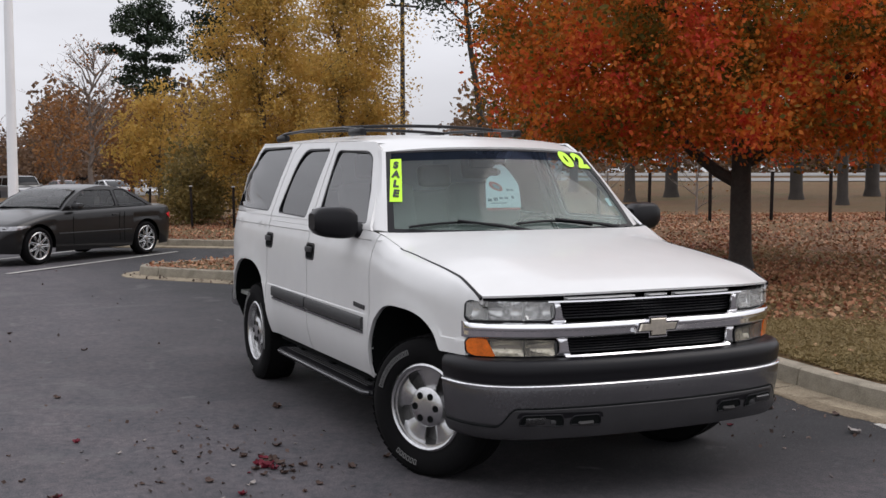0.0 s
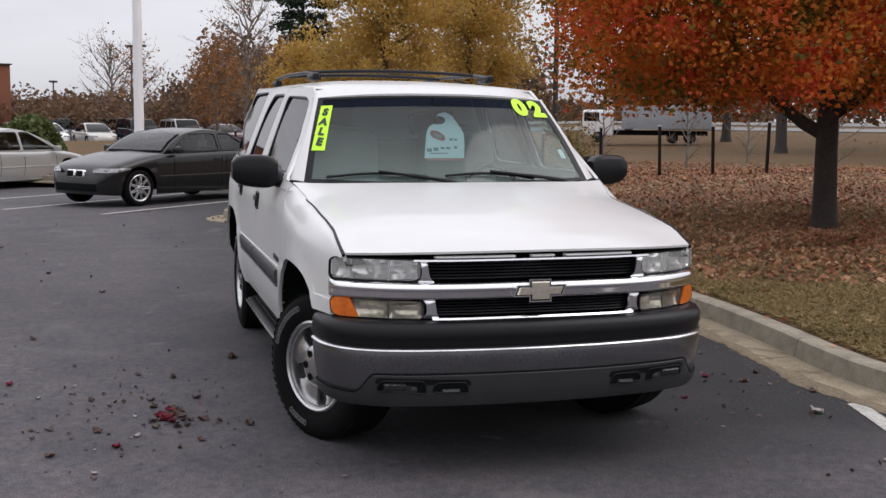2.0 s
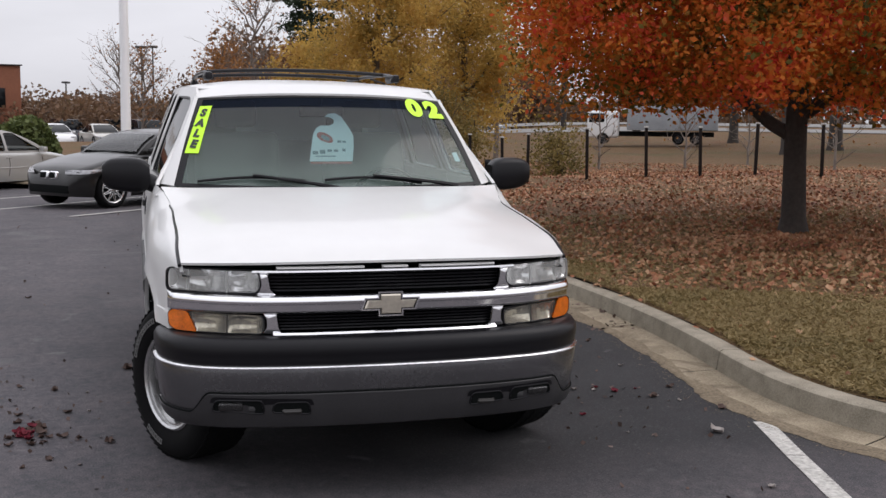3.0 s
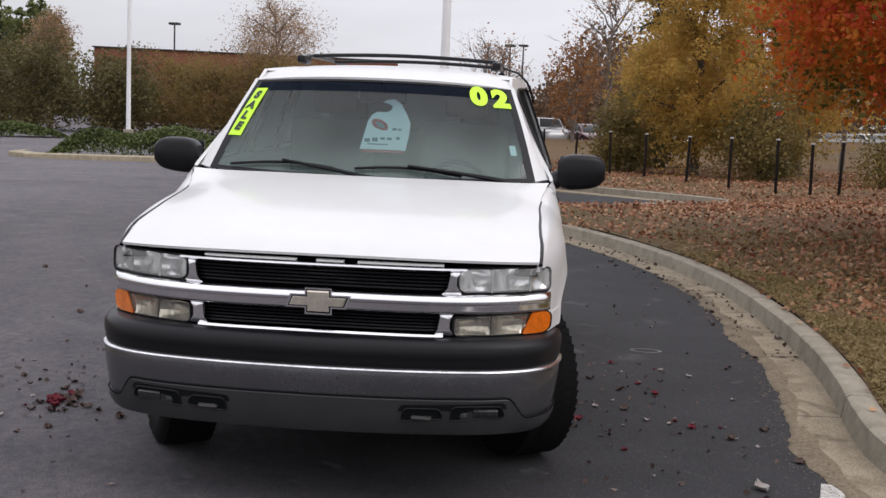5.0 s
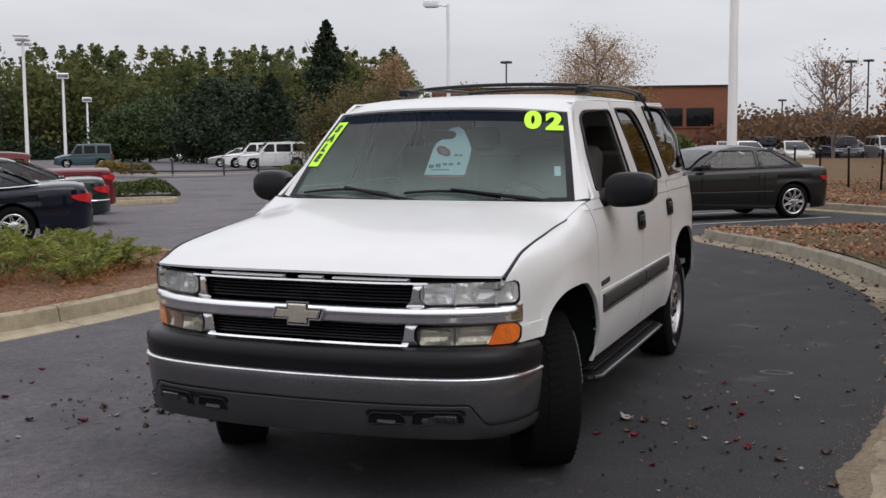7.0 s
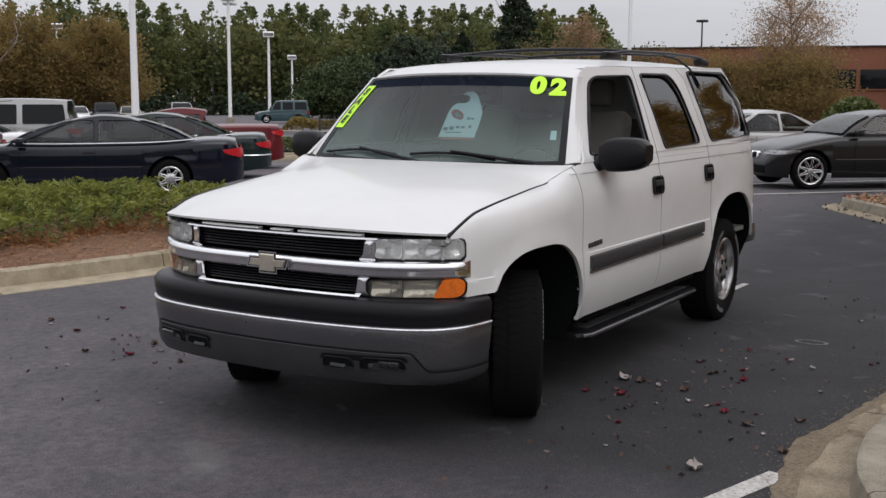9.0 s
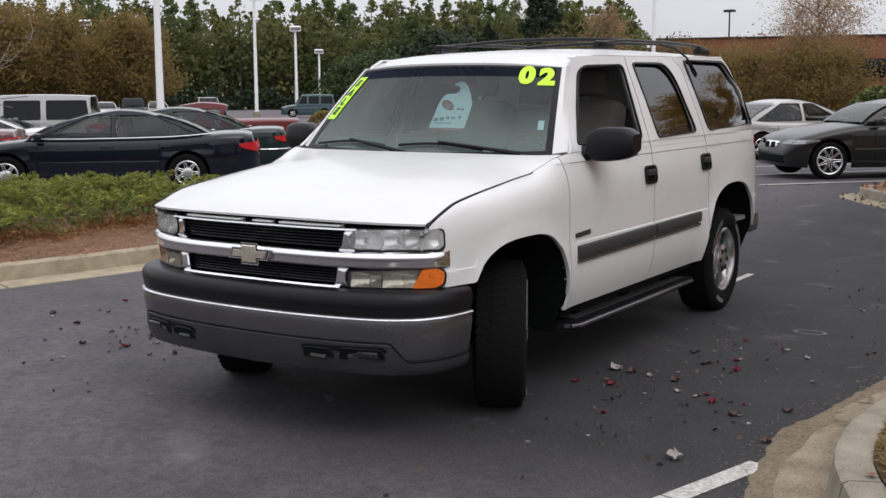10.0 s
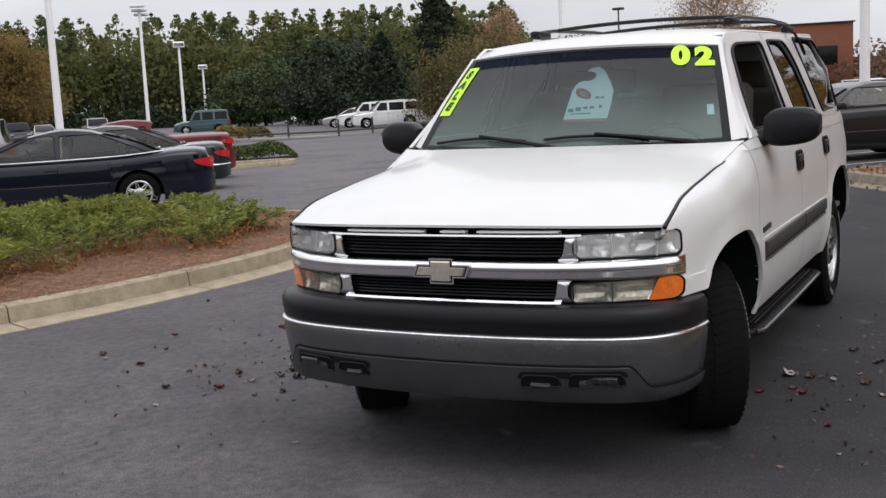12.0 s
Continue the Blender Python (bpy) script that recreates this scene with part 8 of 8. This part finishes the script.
for k, (x, y, h, r) in enumerate(((-55, -25.5, 3.9, 3.0), (-58, -22, 3.5, 3.0), (-54.5, -20.5, 3.0, 2.4), (-60, -27.5, 4.3, 3.0), (-61, -31.0, 3.8, 2.8))):
    tree("rounded brown-green bush beside the brick building", (x, y), h, 0.1, r, 0.08, L_BUSH, M_BARK, 7000, 0.115, 30 + k, crown_z=h * 0.42, clump=0.5, name="bush", group="bushes", per=80)
for k, (x, y, h, r) in enumerate(((-58, -16.5, 3.3, 3.1), (-57.5, -11.6, 3.3, 2.7), (-61, -19.6, 3.5, 3.1), (-59, -14.0, 3.3, 2.7))):
    tree("olive-brown bush before the brick wall", (x, y), h, 0.1, r, 0.08, L_BROWN, M_BARK, 8500, 0.10, 40 + k, crown_z=h * 0.44, clump=0.5, name="bush", group="bushes", per=80)
tree("bare crepe myrtle with several grey stems", (-3.9, -10.0, 0.12), 3.3, 0.5, 1.5, 0.05, L_RUST, M_BAREBARK, 0, 0.1, 50, limbs=16, levels=3)
tree("bare crepe myrtle with several grey stems", (-3.6, -10.35, 0.12), 3.0, 0.3, 1.4, 0.045, L_RUST, M_BAREBARK, 0, 0.1, 51, limbs=14, levels=3)

for k, (b, d, h, r) in enumerate(((146.2, 52, 15, 0.26), (144.2, 56, 16, 0.33), (138.3, 54, 15, 0.3), (136.2, 50, 15, 0.24), (134.9, 57, 17, 0.33), (131.5, 48, 14, 0.28), (149.0, 62, 16, 0.25))):
    x, y = 5.5 + d * math.cos(radians(b)), -3.2 + d * math.sin(radians(b))
    tree("large dark-trunked tree on the far grass", (x, y, bank_h(x, y) - 0.1), h, 5.0, 4.0, r, L_OLIVE, M_BARKDK, 5000, 0.16, 70 + k, crown_z=10, clump=0.6)
for k, (x, y, h, r) in enumerate(((-56.5, -79.0, 8.6, 4.4), (-66.1, -74.5, 8.6, 4.4), (-60.5, -82.2, 9.4, 5.0), (-61.3, -77.0, 8.2, 4.4), (-51.5, -83.5, 8.8, 4.8), (-69.5, -79.5, 8.8, 4.4))):
    tree("soft olive brown tree at the edge of the car park", (x, y), h, 0.3, r, 0.18, L_BROWN, M_BARK, 12000, 0.18, 90 + k, crown_z=h * 0.5, clump=0.75, per=90)

for k, (x, y, h) in enumerate(((-25.9, 12.2, 2.6), (-26.5, 15.3, 2.4), (-21.8, 17.4, 2.8), (-28.5, 18.6, 2.6))):
    tree("bare multi-stemmed grey shrub on the grass", (x, y, bank_h(x, y) - 0.05), h, 0.25, 1.0, 0.045, L_RUST, M_BAREBARK, 60, 0.06, 110 + k, limbs=14, levels=2, name="shrub", group="bushes")

# utility pole and wires beyond the bank
up = thing("utility_pole", "dark wooden utility pole beyond the trees", "pole")
up.matrix_world = Matrix.Translation((-68.0, 27.2, 0))
bm = bmesh.new()
tube(bm, [(0, 0, 0), (0, 0, 14)], [0.2, 0.14], 10)
part("pole", bm, M_BARKDK, up)
bm = bmesh.new()
box(bm, (0, 0, 13.0), (0.12, 2.4, 0.14), 0.02)
part("cross_arm", bm, M_BARKDK, up)

# woods beyond the car park: pines and mixed trees in one belt
rng = np.random.default_rng(77)
cs, trunks = [], bmesh.new()
for k in range(560):
    b = radians(-110 - 47 * rng.uniform())
    d = rng.uniform(182, 214)
    x, y = 5 + d * math.cos(b), 3 + d * math.sin(b)
    is_pine = rng.uniform() < 0.68
    h = (rng.uniform(7.6, 11.2) if is_pine else rng.uniform(5.6, 8.8)) * (d / 130)
    r = rng.uniform(2.8, 4.6) if is_pine else rng.uniform(4.0, 6.0)
    g = road_z(x, y)
    h -= g
    tube(trunks, [(x, y, g - 0.2), (x, y, g + h * 0.9)], [0.2, 0.05], 5, caps=False)
    m = 30
    hh = np.sort(rng.uniform(0.24 if is_pine else 0.10, 0.96, m))
    a = np.arange(m) * 2.4 + rng.uniform(-0.6, 0.6, m)
    env = np.clip(1.35 - 1.3 * hh, 0.06, 0.9) if is_pine else np.sqrt(np.clip(1 - (2 * hh - 1) ** 2, 0.05, 1))
    rr = r * env * rng.uniform(0.25, 1.0, m)
    blob = np.stack([x + rr * np.cos(a), y + rr * np.sin(a), hh * h + g], 1)
    blob = np.concatenate([blob, [(x, y, g + h * 0.96), (x, y, g + h * 0.99)]])
    wide_ = np.append(np.where(hh > 0.85, 0.45, 1.0), (0.3, 0.16))[:, None]
    pick = rng.integers(0, m + 2, 350)
    cs.append(blob[pick] + np.clip(rng.normal(size=(350, 3)), -1.6, 1.6) * wide_[pick] * (1.15, 1.15, 0.5))
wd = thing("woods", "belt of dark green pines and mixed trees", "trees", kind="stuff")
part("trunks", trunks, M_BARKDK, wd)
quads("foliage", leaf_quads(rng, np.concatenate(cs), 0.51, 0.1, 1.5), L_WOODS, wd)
n = 26000
ub, ud = np.radians(-108 - 52 * rng.uniform(size=n)), rng.uniform(179, 188, n)
uz = 4.2 * rng.uniform(size=n) ** 0.8 * (0.75 + 0.25 * np.sin(ub * 190) * np.sin(ub * 73))
quads("undergrowth", leaf_quads(rng, np.stack([5 + ud * np.cos(ub), 3 + ud * np.sin(ub), uz - 2.0], 1), 0.42, 0.1, 1.3), L_SPRUCE, wd)

# far cover beyond the bank: a low belt of autumn trees
cs = []
for k in range(230):
    b = radians(114 + 62 * rng.uniform())
    d = rng.uniform(96, 135)
    x, y = 5 + d * math.cos(b), d * math.sin(b)
    h, r = rng.uniform(6, 11.5) * (0.35 if 2.72 < b < 2.80 else 1.0), rng.uniform(2.4, 4.0)
    n = 260
    v = rng.normal(size=(n, 3))
    v /= np.linalg.norm(v, axis=1, keepdims=True)
    cs.append(v * (r, r, h / 2) * rng.uniform(0.5, 1.05, (n, 1)) + (x, y, h * 0.52))
duskies = []
for k in range(90):
    b = radians(168 + 18 * rng.uniform())
    d = rng.uniform(82, 112)
    x, y = 5 + d * math.cos(b), -2 + d * math.sin(b)
    h, r = (rng.uniform(2.2, 3.6) if b > 3.10 else rng.uniform(3.2, 5.4)) * d / 90, rng.uniform(1.8, 3.0)
    v = rng.normal(size=(320, 3))
    v /= np.linalg.norm(v, axis=1, keepdims=True)
    duskies.append(v * (r, r, h / 2) * rng.uniform(0.5, 1.08, (320, 1)) + (x, y, h * 0.5))
wc_ = thing("far_woods", "belt of dull brown woods behind the car park", "trees", kind="stuff")
quads("foliage", leaf_quads(rng, np.concatenate(duskies), 0.28, 0.1, 1.3), L_DUSK, wc_)
wb_ = thing("far_woods", "belt of dull brown autumn trees far off", "trees", kind="stuff")
quads("foliage", leaf_quads(rng, np.concatenate(cs), 0.42, 0.1, 1.3), L_DUSK, wb_)

# ---- junipers, hedges, litter ----
rng = np.random.default_rng(5)


def inside(px, py, poly):
    c = np.zeros(len(px), bool)
    j = len(poly) - 1
    for i in range(len(poly)):
        xi, yi, xj, yj = *poly[i], *poly[j]
        hit = ((yi > py) != (yj > py)) & (px < (xj - xi) * (py - yi) / (yj - yi + 1e-12) + xi)
        c ^= hit
        j = i
    return c


def away(px, py, line):
    d = np.full(len(px), 1e9)
    pts = np.array([(p.x, p.y) for p in line if -9 < p.x < 6] or [(p.x, p.y) for p in line])
    for q in pts:
        d = np.minimum(d, np.hypot(px - q[0], py - q[1]))
    return d


bed_poly = [(p.x, p.y) for p in bed_line[::3]]
px, py = rng.uniform(-7.5, 4.5, 7200), rng.uniform(-13, -4, 7200)
ok = inside(px, py, bed_poly)
px, py = px[ok], py[ok]
dd = away(px, py, bed_line)
edge = 1.05 + 0.35 * np.sin(px * 1.7) + 0.2 * np.sin(px * 4.1 + 1)
keep_ = (dd > edge) & (rng.uniform(size=len(px)) < 0.23) & (dd < 4.6)
px, py, dd = px[keep_], py[keep_], dd[keep_]
sprays = []


def needles(c, d, w, ln):
    """Slim needles about the centres, combed along a shoot's direction."""
    n = len(c)
    a = np.asarray(d) / np.linalg.norm(d) + rng.normal(size=(n, 3)) * 0.45
    a /= np.linalg.norm(a, axis=1, keepdims=True)
    b = np.cross(a, rng.normal(size=(n, 3)))
    b /= np.linalg.norm(b, axis=1, keepdims=True) + 1e-9
    s = rng.uniform(0.6, 1.3, (n, 1))
    return np.stack([c - a * s * ln / 2, c + b * s * w / 2, c + a * s * ln / 2, c - b * s * w / 2], 1)


tips_ = []
for x, y, d in zip(px, py, dd):
    tuft = noise.noise(Vector((x * 2.6, y * 2.6, 4.0)))
    h = min(0.54, 0.20 + 0.17 * d) * (0.9 + 0.34 * tuft) * rng.uniform(0.9, 1.06)
    for b in range(3):
        # an arching plume: dark within, paler and denser towards its drooping tip
        a, ln = rng.uniform(0, 2 * math.pi), rng.uniform(0.22, 0.36)
        dirn = np.array((math.cos(a), math.sin(a), 0.0))
        side = np.array((-math.sin(a), math.cos(a), 0.0))
        rise = h * rng.uniform(0.82, 1.02)
        for lo, hi, m_, out_ in ((0.08, 0.72, 19, sprays), (0.6, 1.0, 28, tips_)):
            t = rng.uniform(lo, hi, m_)
            wd_ = 0.075 * np.sin(np.clip(t, 0.08, 1.0) * math.pi * 0.92) + 0.008
            c = np.array((x, y, 0.12 + 0.25 * h)) + dirn * (ln * t)[:, None] + side * (wd_ * rng.uniform(-1, 1, m_))[:, None]
            c[:, 2] += rise * (1.25 * t - 0.62 * t * t) + rng.normal(size=m_) * 0.014
            out_.append(needles(c, (math.cos(a), math.sin(a), 0.55 - 0.5 * t.mean()), 0.017, 0.078))
    for b in range(2):
        a = rng.uniform(0, 2 * math.pi)
        ln = rng.uniform(0.2, 0.42)
        t = rng.uniform(0.1, 1, 16)
        up_ = h * (0.2 + 0.6 * t**0.8 * rng.uniform(0.3, 0.8))
        c = np.stack([x + np.cos(a) * ln * t, y + np.sin(a) * ln * t, 0.12 + up_], 1) + rng.normal(size=(16, 3)) * 0.02
        sprays.append(needles(c, (math.cos(a) * ln, math.sin(a) * ln, h * 0.3), 0.017, 0.055))
brown = []
for x, y in zip(px[dd < 1.9], py[dd < 1.9]):
    for b in range(5):
        a, ln, t = rng.uniform(0, 2 * math.pi), rng.uniform(0.15, 0.4), rng.uniform(0.02, 1, 20)
        brown.append(np.stack([x + np.cos(a) * ln * t, y + np.sin(a) * ln * t, 0.13 + 0.16 * t**1.3 * rng.uniform(0.4, 1.2)], 1) + rng.normal(size=(20, 3)) * 0.015)
db_ = thing("juniper_shrubs", "brown dying juniper sprays at the edge of the bed", "shrub", kind="stuff")
quads("foliage", leaf_quads(rng, np.concatenate(brown), 0.017, 0.2, 3.4), L_RUST, db_)
jp = thing("juniper_shrubs", "spreading green juniper ground cover in the bed", "shrub", kind="stuff")
quads("foliage", np.concatenate(sprays), L_JUNIPER, jp)
quads("shoot_tips", np.concatenate(tips_), L_JUNIPERTIP, jp)


# loose pine needles over the mulch
nx, ny = rng.uniform(-7.5, 4.5, 60000), rng.uniform(-13, -4, 60000)
ok = inside(nx, ny, bed_poly)
nx, ny = nx[ok], ny[ok]
ok = away(nx, ny, bed_line) < 2.2
nx, ny = nx[ok], ny[ok]
nz = np.array([0.150 + 0.03 * noise.noise(Vector((a * 1.3, b * 1.3, 3))) for a, b in zip(nx, ny)])
ns_ = thing("pine_straw", "loose orange-brown pine needles over the mulch", "mulch", kind="stuff")
quads("needles", leaf_quads(rng, np.stack([nx, ny, nz + rng.uniform(0.004, 0.02, len(nx))], 1), 0.006, 0.8, 12.0), L_STRAW, ns_)


def hedge(label, p, q, w, h, n, size, material):
    p, q = np.array(p), np.array(q)
    d = q - p
    ln = np.hypot(*d)
    nn = np.array([-d[1], d[0]]) / ln
    t, s_ = rng.uniform(0, 1, n), rng.uniform(-1, 1, n)
    z = h * np.sqrt(np.clip(1 - np.abs(s_) ** 3, 0, 1)) * rng.uniform(0.3, 1.05, n) ** 0.5 * (0.85 + 0.15 * np.sin(t * ln * 2.1)) * np.clip(1.05 - np.abs(2 * t - 1) ** 5, 0.1, 1)
    base = road_z(*((p + q) / 2))
    c = np.stack([p[0] + d[0] * t + nn[0] * s_ * w / 2, p[1] + d[1] * t + nn[1] * s_ * w / 2, z + base + 0.05], 1)
    top = thing("hedge", label, "hedge", "low hedges")
    quads("foliage", leaf_quads(rng, c, size, 0.15), material, top)


hedge("low dark green hedge along a far planter", (-41.5, -24.5), (-45, -19.8), 2.0, 0.6, 7000, 0.10, L_SHRUB)
hedge("low green shrubs in a car park island", (-24.6, -23.0), (-27.2, -19.8), 1.5, 0.55, 9000, 0.08, L_SHRUB)
hedge("low brownish hedge beside a far drive", (-45.2, -37.6), (-47.2, -34.8), 1.6, 0.75, 5000, 0.10, L_OLIVE)
hedge("long low dark green hedge behind a pale kerb", (-29.3, -13.6), (-29.4, -6.0), 1.8, 1.0, 19000, 0.062, L_SHRUB)
bm = bmesh.new()
grid(bm, [[Vector((x + dx, y, road_z(x, y) + dz)) for dx, dz in ((0.02, -0.05), (0.0, 0.13), (-0.03, 0.15), (-0.18, 0.155), (-0.9, 0.14))] for x, y in ((-29.6, -14.9), (-28.6, -14.8), (-27.8, -13.9), (-27.7, -9.6), (-28.2, -7.2), (-28.6, -5.4))])
tagged(part("kerb_far", bm, M_KERBPALE), "pale kerb before a low hedge", "kerb", kind="structure")
hedge("small green shrub beyond the stalls", (-33, -3.9), (-34.5, -5.3), 2.0, 1.75, 3200, 0.13, L_SHRUB)
hedge("rusty brown hedge beyond the far cars", (-98, -8), (-104, 26), 5.0, 3.2, 7000, 0.3, L_DUSK)


def flat_leaves(name, label, x, y, size, material, zf, lift=0.012, curl=0.35):
    z = np.array([zf(a, b) for a, b in zip(x, y)])
    c = np.stack([x, y, z + lift], 1)
    q = leaf_quads(rng, c, size, 1 - curl, 1.25)
    low_ = np.minimum(q[:, :, 2].min(1) - z - 0.002, 0)
    q[:, :, 2] -= low_[:, None]
    top = thing(name, label, "leaves", kind="stuff")
    quads("leaves", q, material, top)


bank_poly = [(p.x, p.y) for p in bank_line[::3]] + [(-60, -8), (-75, 30), (-75, 95), (10, 95), (40, 60)]
n = 260000
r_ = 26 * rng.uniform(size=n) ** 0.75
a_ = rng.uniform(0, 2 * math.pi, n)
px, py = -6.0 + r_ * np.cos(a_), 6.0 + r_ * np.sin(a_)
ok = inside(px, py, bank_poly) & (px < 6)
px, py = px[ok], py[ok]
den = np.array([0.5 + 0.5 * noise.noise(Vector((x * 0.35, y * 0.35, 9))) for x, y in zip(px, py)])
den = np.where(away(px, py, bank_line) > 1.5, den + 0.25, den)
den *= np.where(away(px, py, bank_line) < 0.35 + np.clip(px + 3.4, 0, 1.5) * 0.9 + 0.25 * np.sin(px * 2.3), 0.12, 1.0)
ok = rng.uniform(size=len(px)) < den + 0.015
px, py = px[ok], py[ok]
ok = away(px, py, bank_line) > 0.10
flat_leaves("fallen_leaves_bank", "brown fallen leaves scattered thickly over the grass bank", px[ok], py[ok], 0.043, L_LITTER, bank_h, 0.010)
# dry blades on the near grass
n = 42000
px, py = rng.uniform(-9, 5, n), rng.uniform(2.4, 9, n)
ok = inside(px, py, bank_poly)
px, py = px[ok], py[ok]
ok = away(px, py, bank_line) > 0.17
px, py = px[ok], py[ok]
z = np.array([bank_h(a, b) for a, b in zip(px, py)])
gl = leaf_quads(rng, np.stack([px, py, z + 0.018], 1), 0.011, 0.45, 6.0)
# a thicker sward beside the kerb, where few leaves lie
px, py = rng.uniform(-7, 5, 230000), rng.uniform(2.0, 6.5, 230000)
ok = inside(px, py, bank_poly)
px, py = px[ok], py[ok]
dd = away(px, py, bank_line)
ok = (dd > 0.17) & (dd < 0.5 + np.clip(px + 3.4, 0, 1.5) * 0.95 + 0.25 * np.sin(px * 2.3)) & (rng.uniform(size=len(px)) < np.clip((2.1 - dd) / 0.8, 0, 1))
px, py = px[ok], py[ok]
z = np.array([bank_h(a, b) for a, b in zip(px, py)])
gl = np.concatenate([gl, leaf_quads(rng, np.stack([px, py, z + 0.016], 1), 0.011, 0.55, 6.0)])
gt = thing("dry_grass", "short dry tan grass on the bank", "grass", kind="stuff")
quads("blades", gl, L_BLADE, gt)
# litter in the gutters and on the asphalt
k_ = rng.integers(0, len(bank_line) - 1, 1500)
off = rng.uniform(0.03, 0.55, 1500) ** 1.3
gx = np.array([bank_line[k].x - bank_n[k].x * o for k, o in zip(k_, off)])
gy = np.array([bank_line[k].y - bank_n[k].y * o for k, o in zip(k_, off)])
ok = (gx < -2.2) & (gx > -14)
flat_leaves("fallen_leaves_gutter", "brown fallen leaves gathered along the gutter", gx[ok], gy[ok], 0.032, L_FALLDARK, lambda a, b: 0.015, 0.006, 0.25)
n = 230
flat_leaves("leaf_fragments", "small dark leaf fragments scattered over the asphalt", np.concatenate([rng.uniform(-14, 3.2, n), rng.normal(-0.5, 0.7, 120), rng.normal(-1.0, 0.75, 110)]), np.concatenate([np.where(rng.uniform(size=n) < 0.55, rng.uniform(-4.0, -1.0, n), rng.uniform(1.0, 2.1, n)), rng.normal(-1.75, 0.42, 120), np.clip(rng.normal(1.4, 0.3, 110), 0.9, 2.15)]), 0.022, L_FALLDARK, lambda a, b: 0.0, 0.006, 0.4)


def curled_leaf(seed, size, material, label):
    """One dry leaf: a pointed blade with a raised midrib and curled edges."""
    r = random.Random(seed)
    bm = bmesh.new()
    rows = []
    for i in range(6):
        t = i / 5
        w = size * 0.42 * math.sin(math.pi * min(0.97, 0.08 + 0.9 * t)) * r.uniform(0.75, 1.2)
        lift = size * (0.03 + 0.55 * (t - 0.4) ** 2)
        rows.append([Vector((size * (t - 0.5), w * u, lift + size * r.uniform(0.12, 0.34) * u * u + 0.05 * size * r.random())) for u in (-1, -0.5, 0, 0.5, 1)])
    grid(bm, rows)
    low_ = min(v.co.z for v in bm.verts)
    for v in bm.verts:
        v.co.z -= low_ - 0.001
    ob = part("fallen_leaf", bm, material)
    return tagged(ob, label, "leaf", "fallen leaves")


masters = [curled_leaf(k, 0.078, m_, l_) for k, (m_, l_) in enumerate(((L_FALLRED, "crimson curled leaf lying on the asphalt"), (L_FALLDARK, "dark brown curled leaf lying on the asphalt"), (L_FALLPALE, "dry curled grey leaf lying on the asphalt"), (L_FALLPALE, "pale tan dry leaf lying on the asphalt")))]
for ob, (x, y) in zip(masters, ((-0.36, -1.6), (-1.78, -1.09), (-0.9, 1.0), (0.4, 1.85))):
    ob.matrix_world = Matrix.Translation((x, y, 0.001)) @ Matrix.Rotation(x * 9, 4, "Z")
rl = random.Random(12)
for k in range(120):
    zone = rl.random()
    if zone < 0.36:
        x, y = rl.gauss(-0.45, 0.5), rl.gauss(-1.75, 0.33)
    elif zone < 0.70:
        x, y = rl.gauss(-1.1, 0.65), min(2.12, max(0.92, rl.gauss(1.45, 0.3)))
    elif zone < 0.80:
        x, y = rl.gauss(-0.3, 0.6), rl.gauss(-2.6, 0.4)
    else:
        x, y = rl.uniform(-9, 2.5), rl.choice((rl.uniform(-4.0, -1.2), rl.uniform(1.1, 2.1)))
    red = rl.random() < (0.10 if zone < 0.36 else 0.26 if zone < 0.7 else 0.06)
    src = masters[0] if red else masters[rl.choice((1, 1, 1, 1, 1, 2, 2, 3))]
    sc = rl.uniform(0.3, 0.8) * (0.7 if src in masters[2:] else 1.0)
    if k < 14:
        # one drift of red-brown leaves
        x, y, src, sc = rl.gauss(-0.4, 0.12), rl.gauss(-1.58, 0.07), masters[0 if k % 4 == 0 else 1], rl.uniform(0.5, 0.95)
    q = copy_thing(src, Matrix.Translation((x, y, 0.001)) @ Matrix.Rotation(rl.uniform(0, 6.28), 4, "Z"))
    q.scale = (sc, sc, sc)
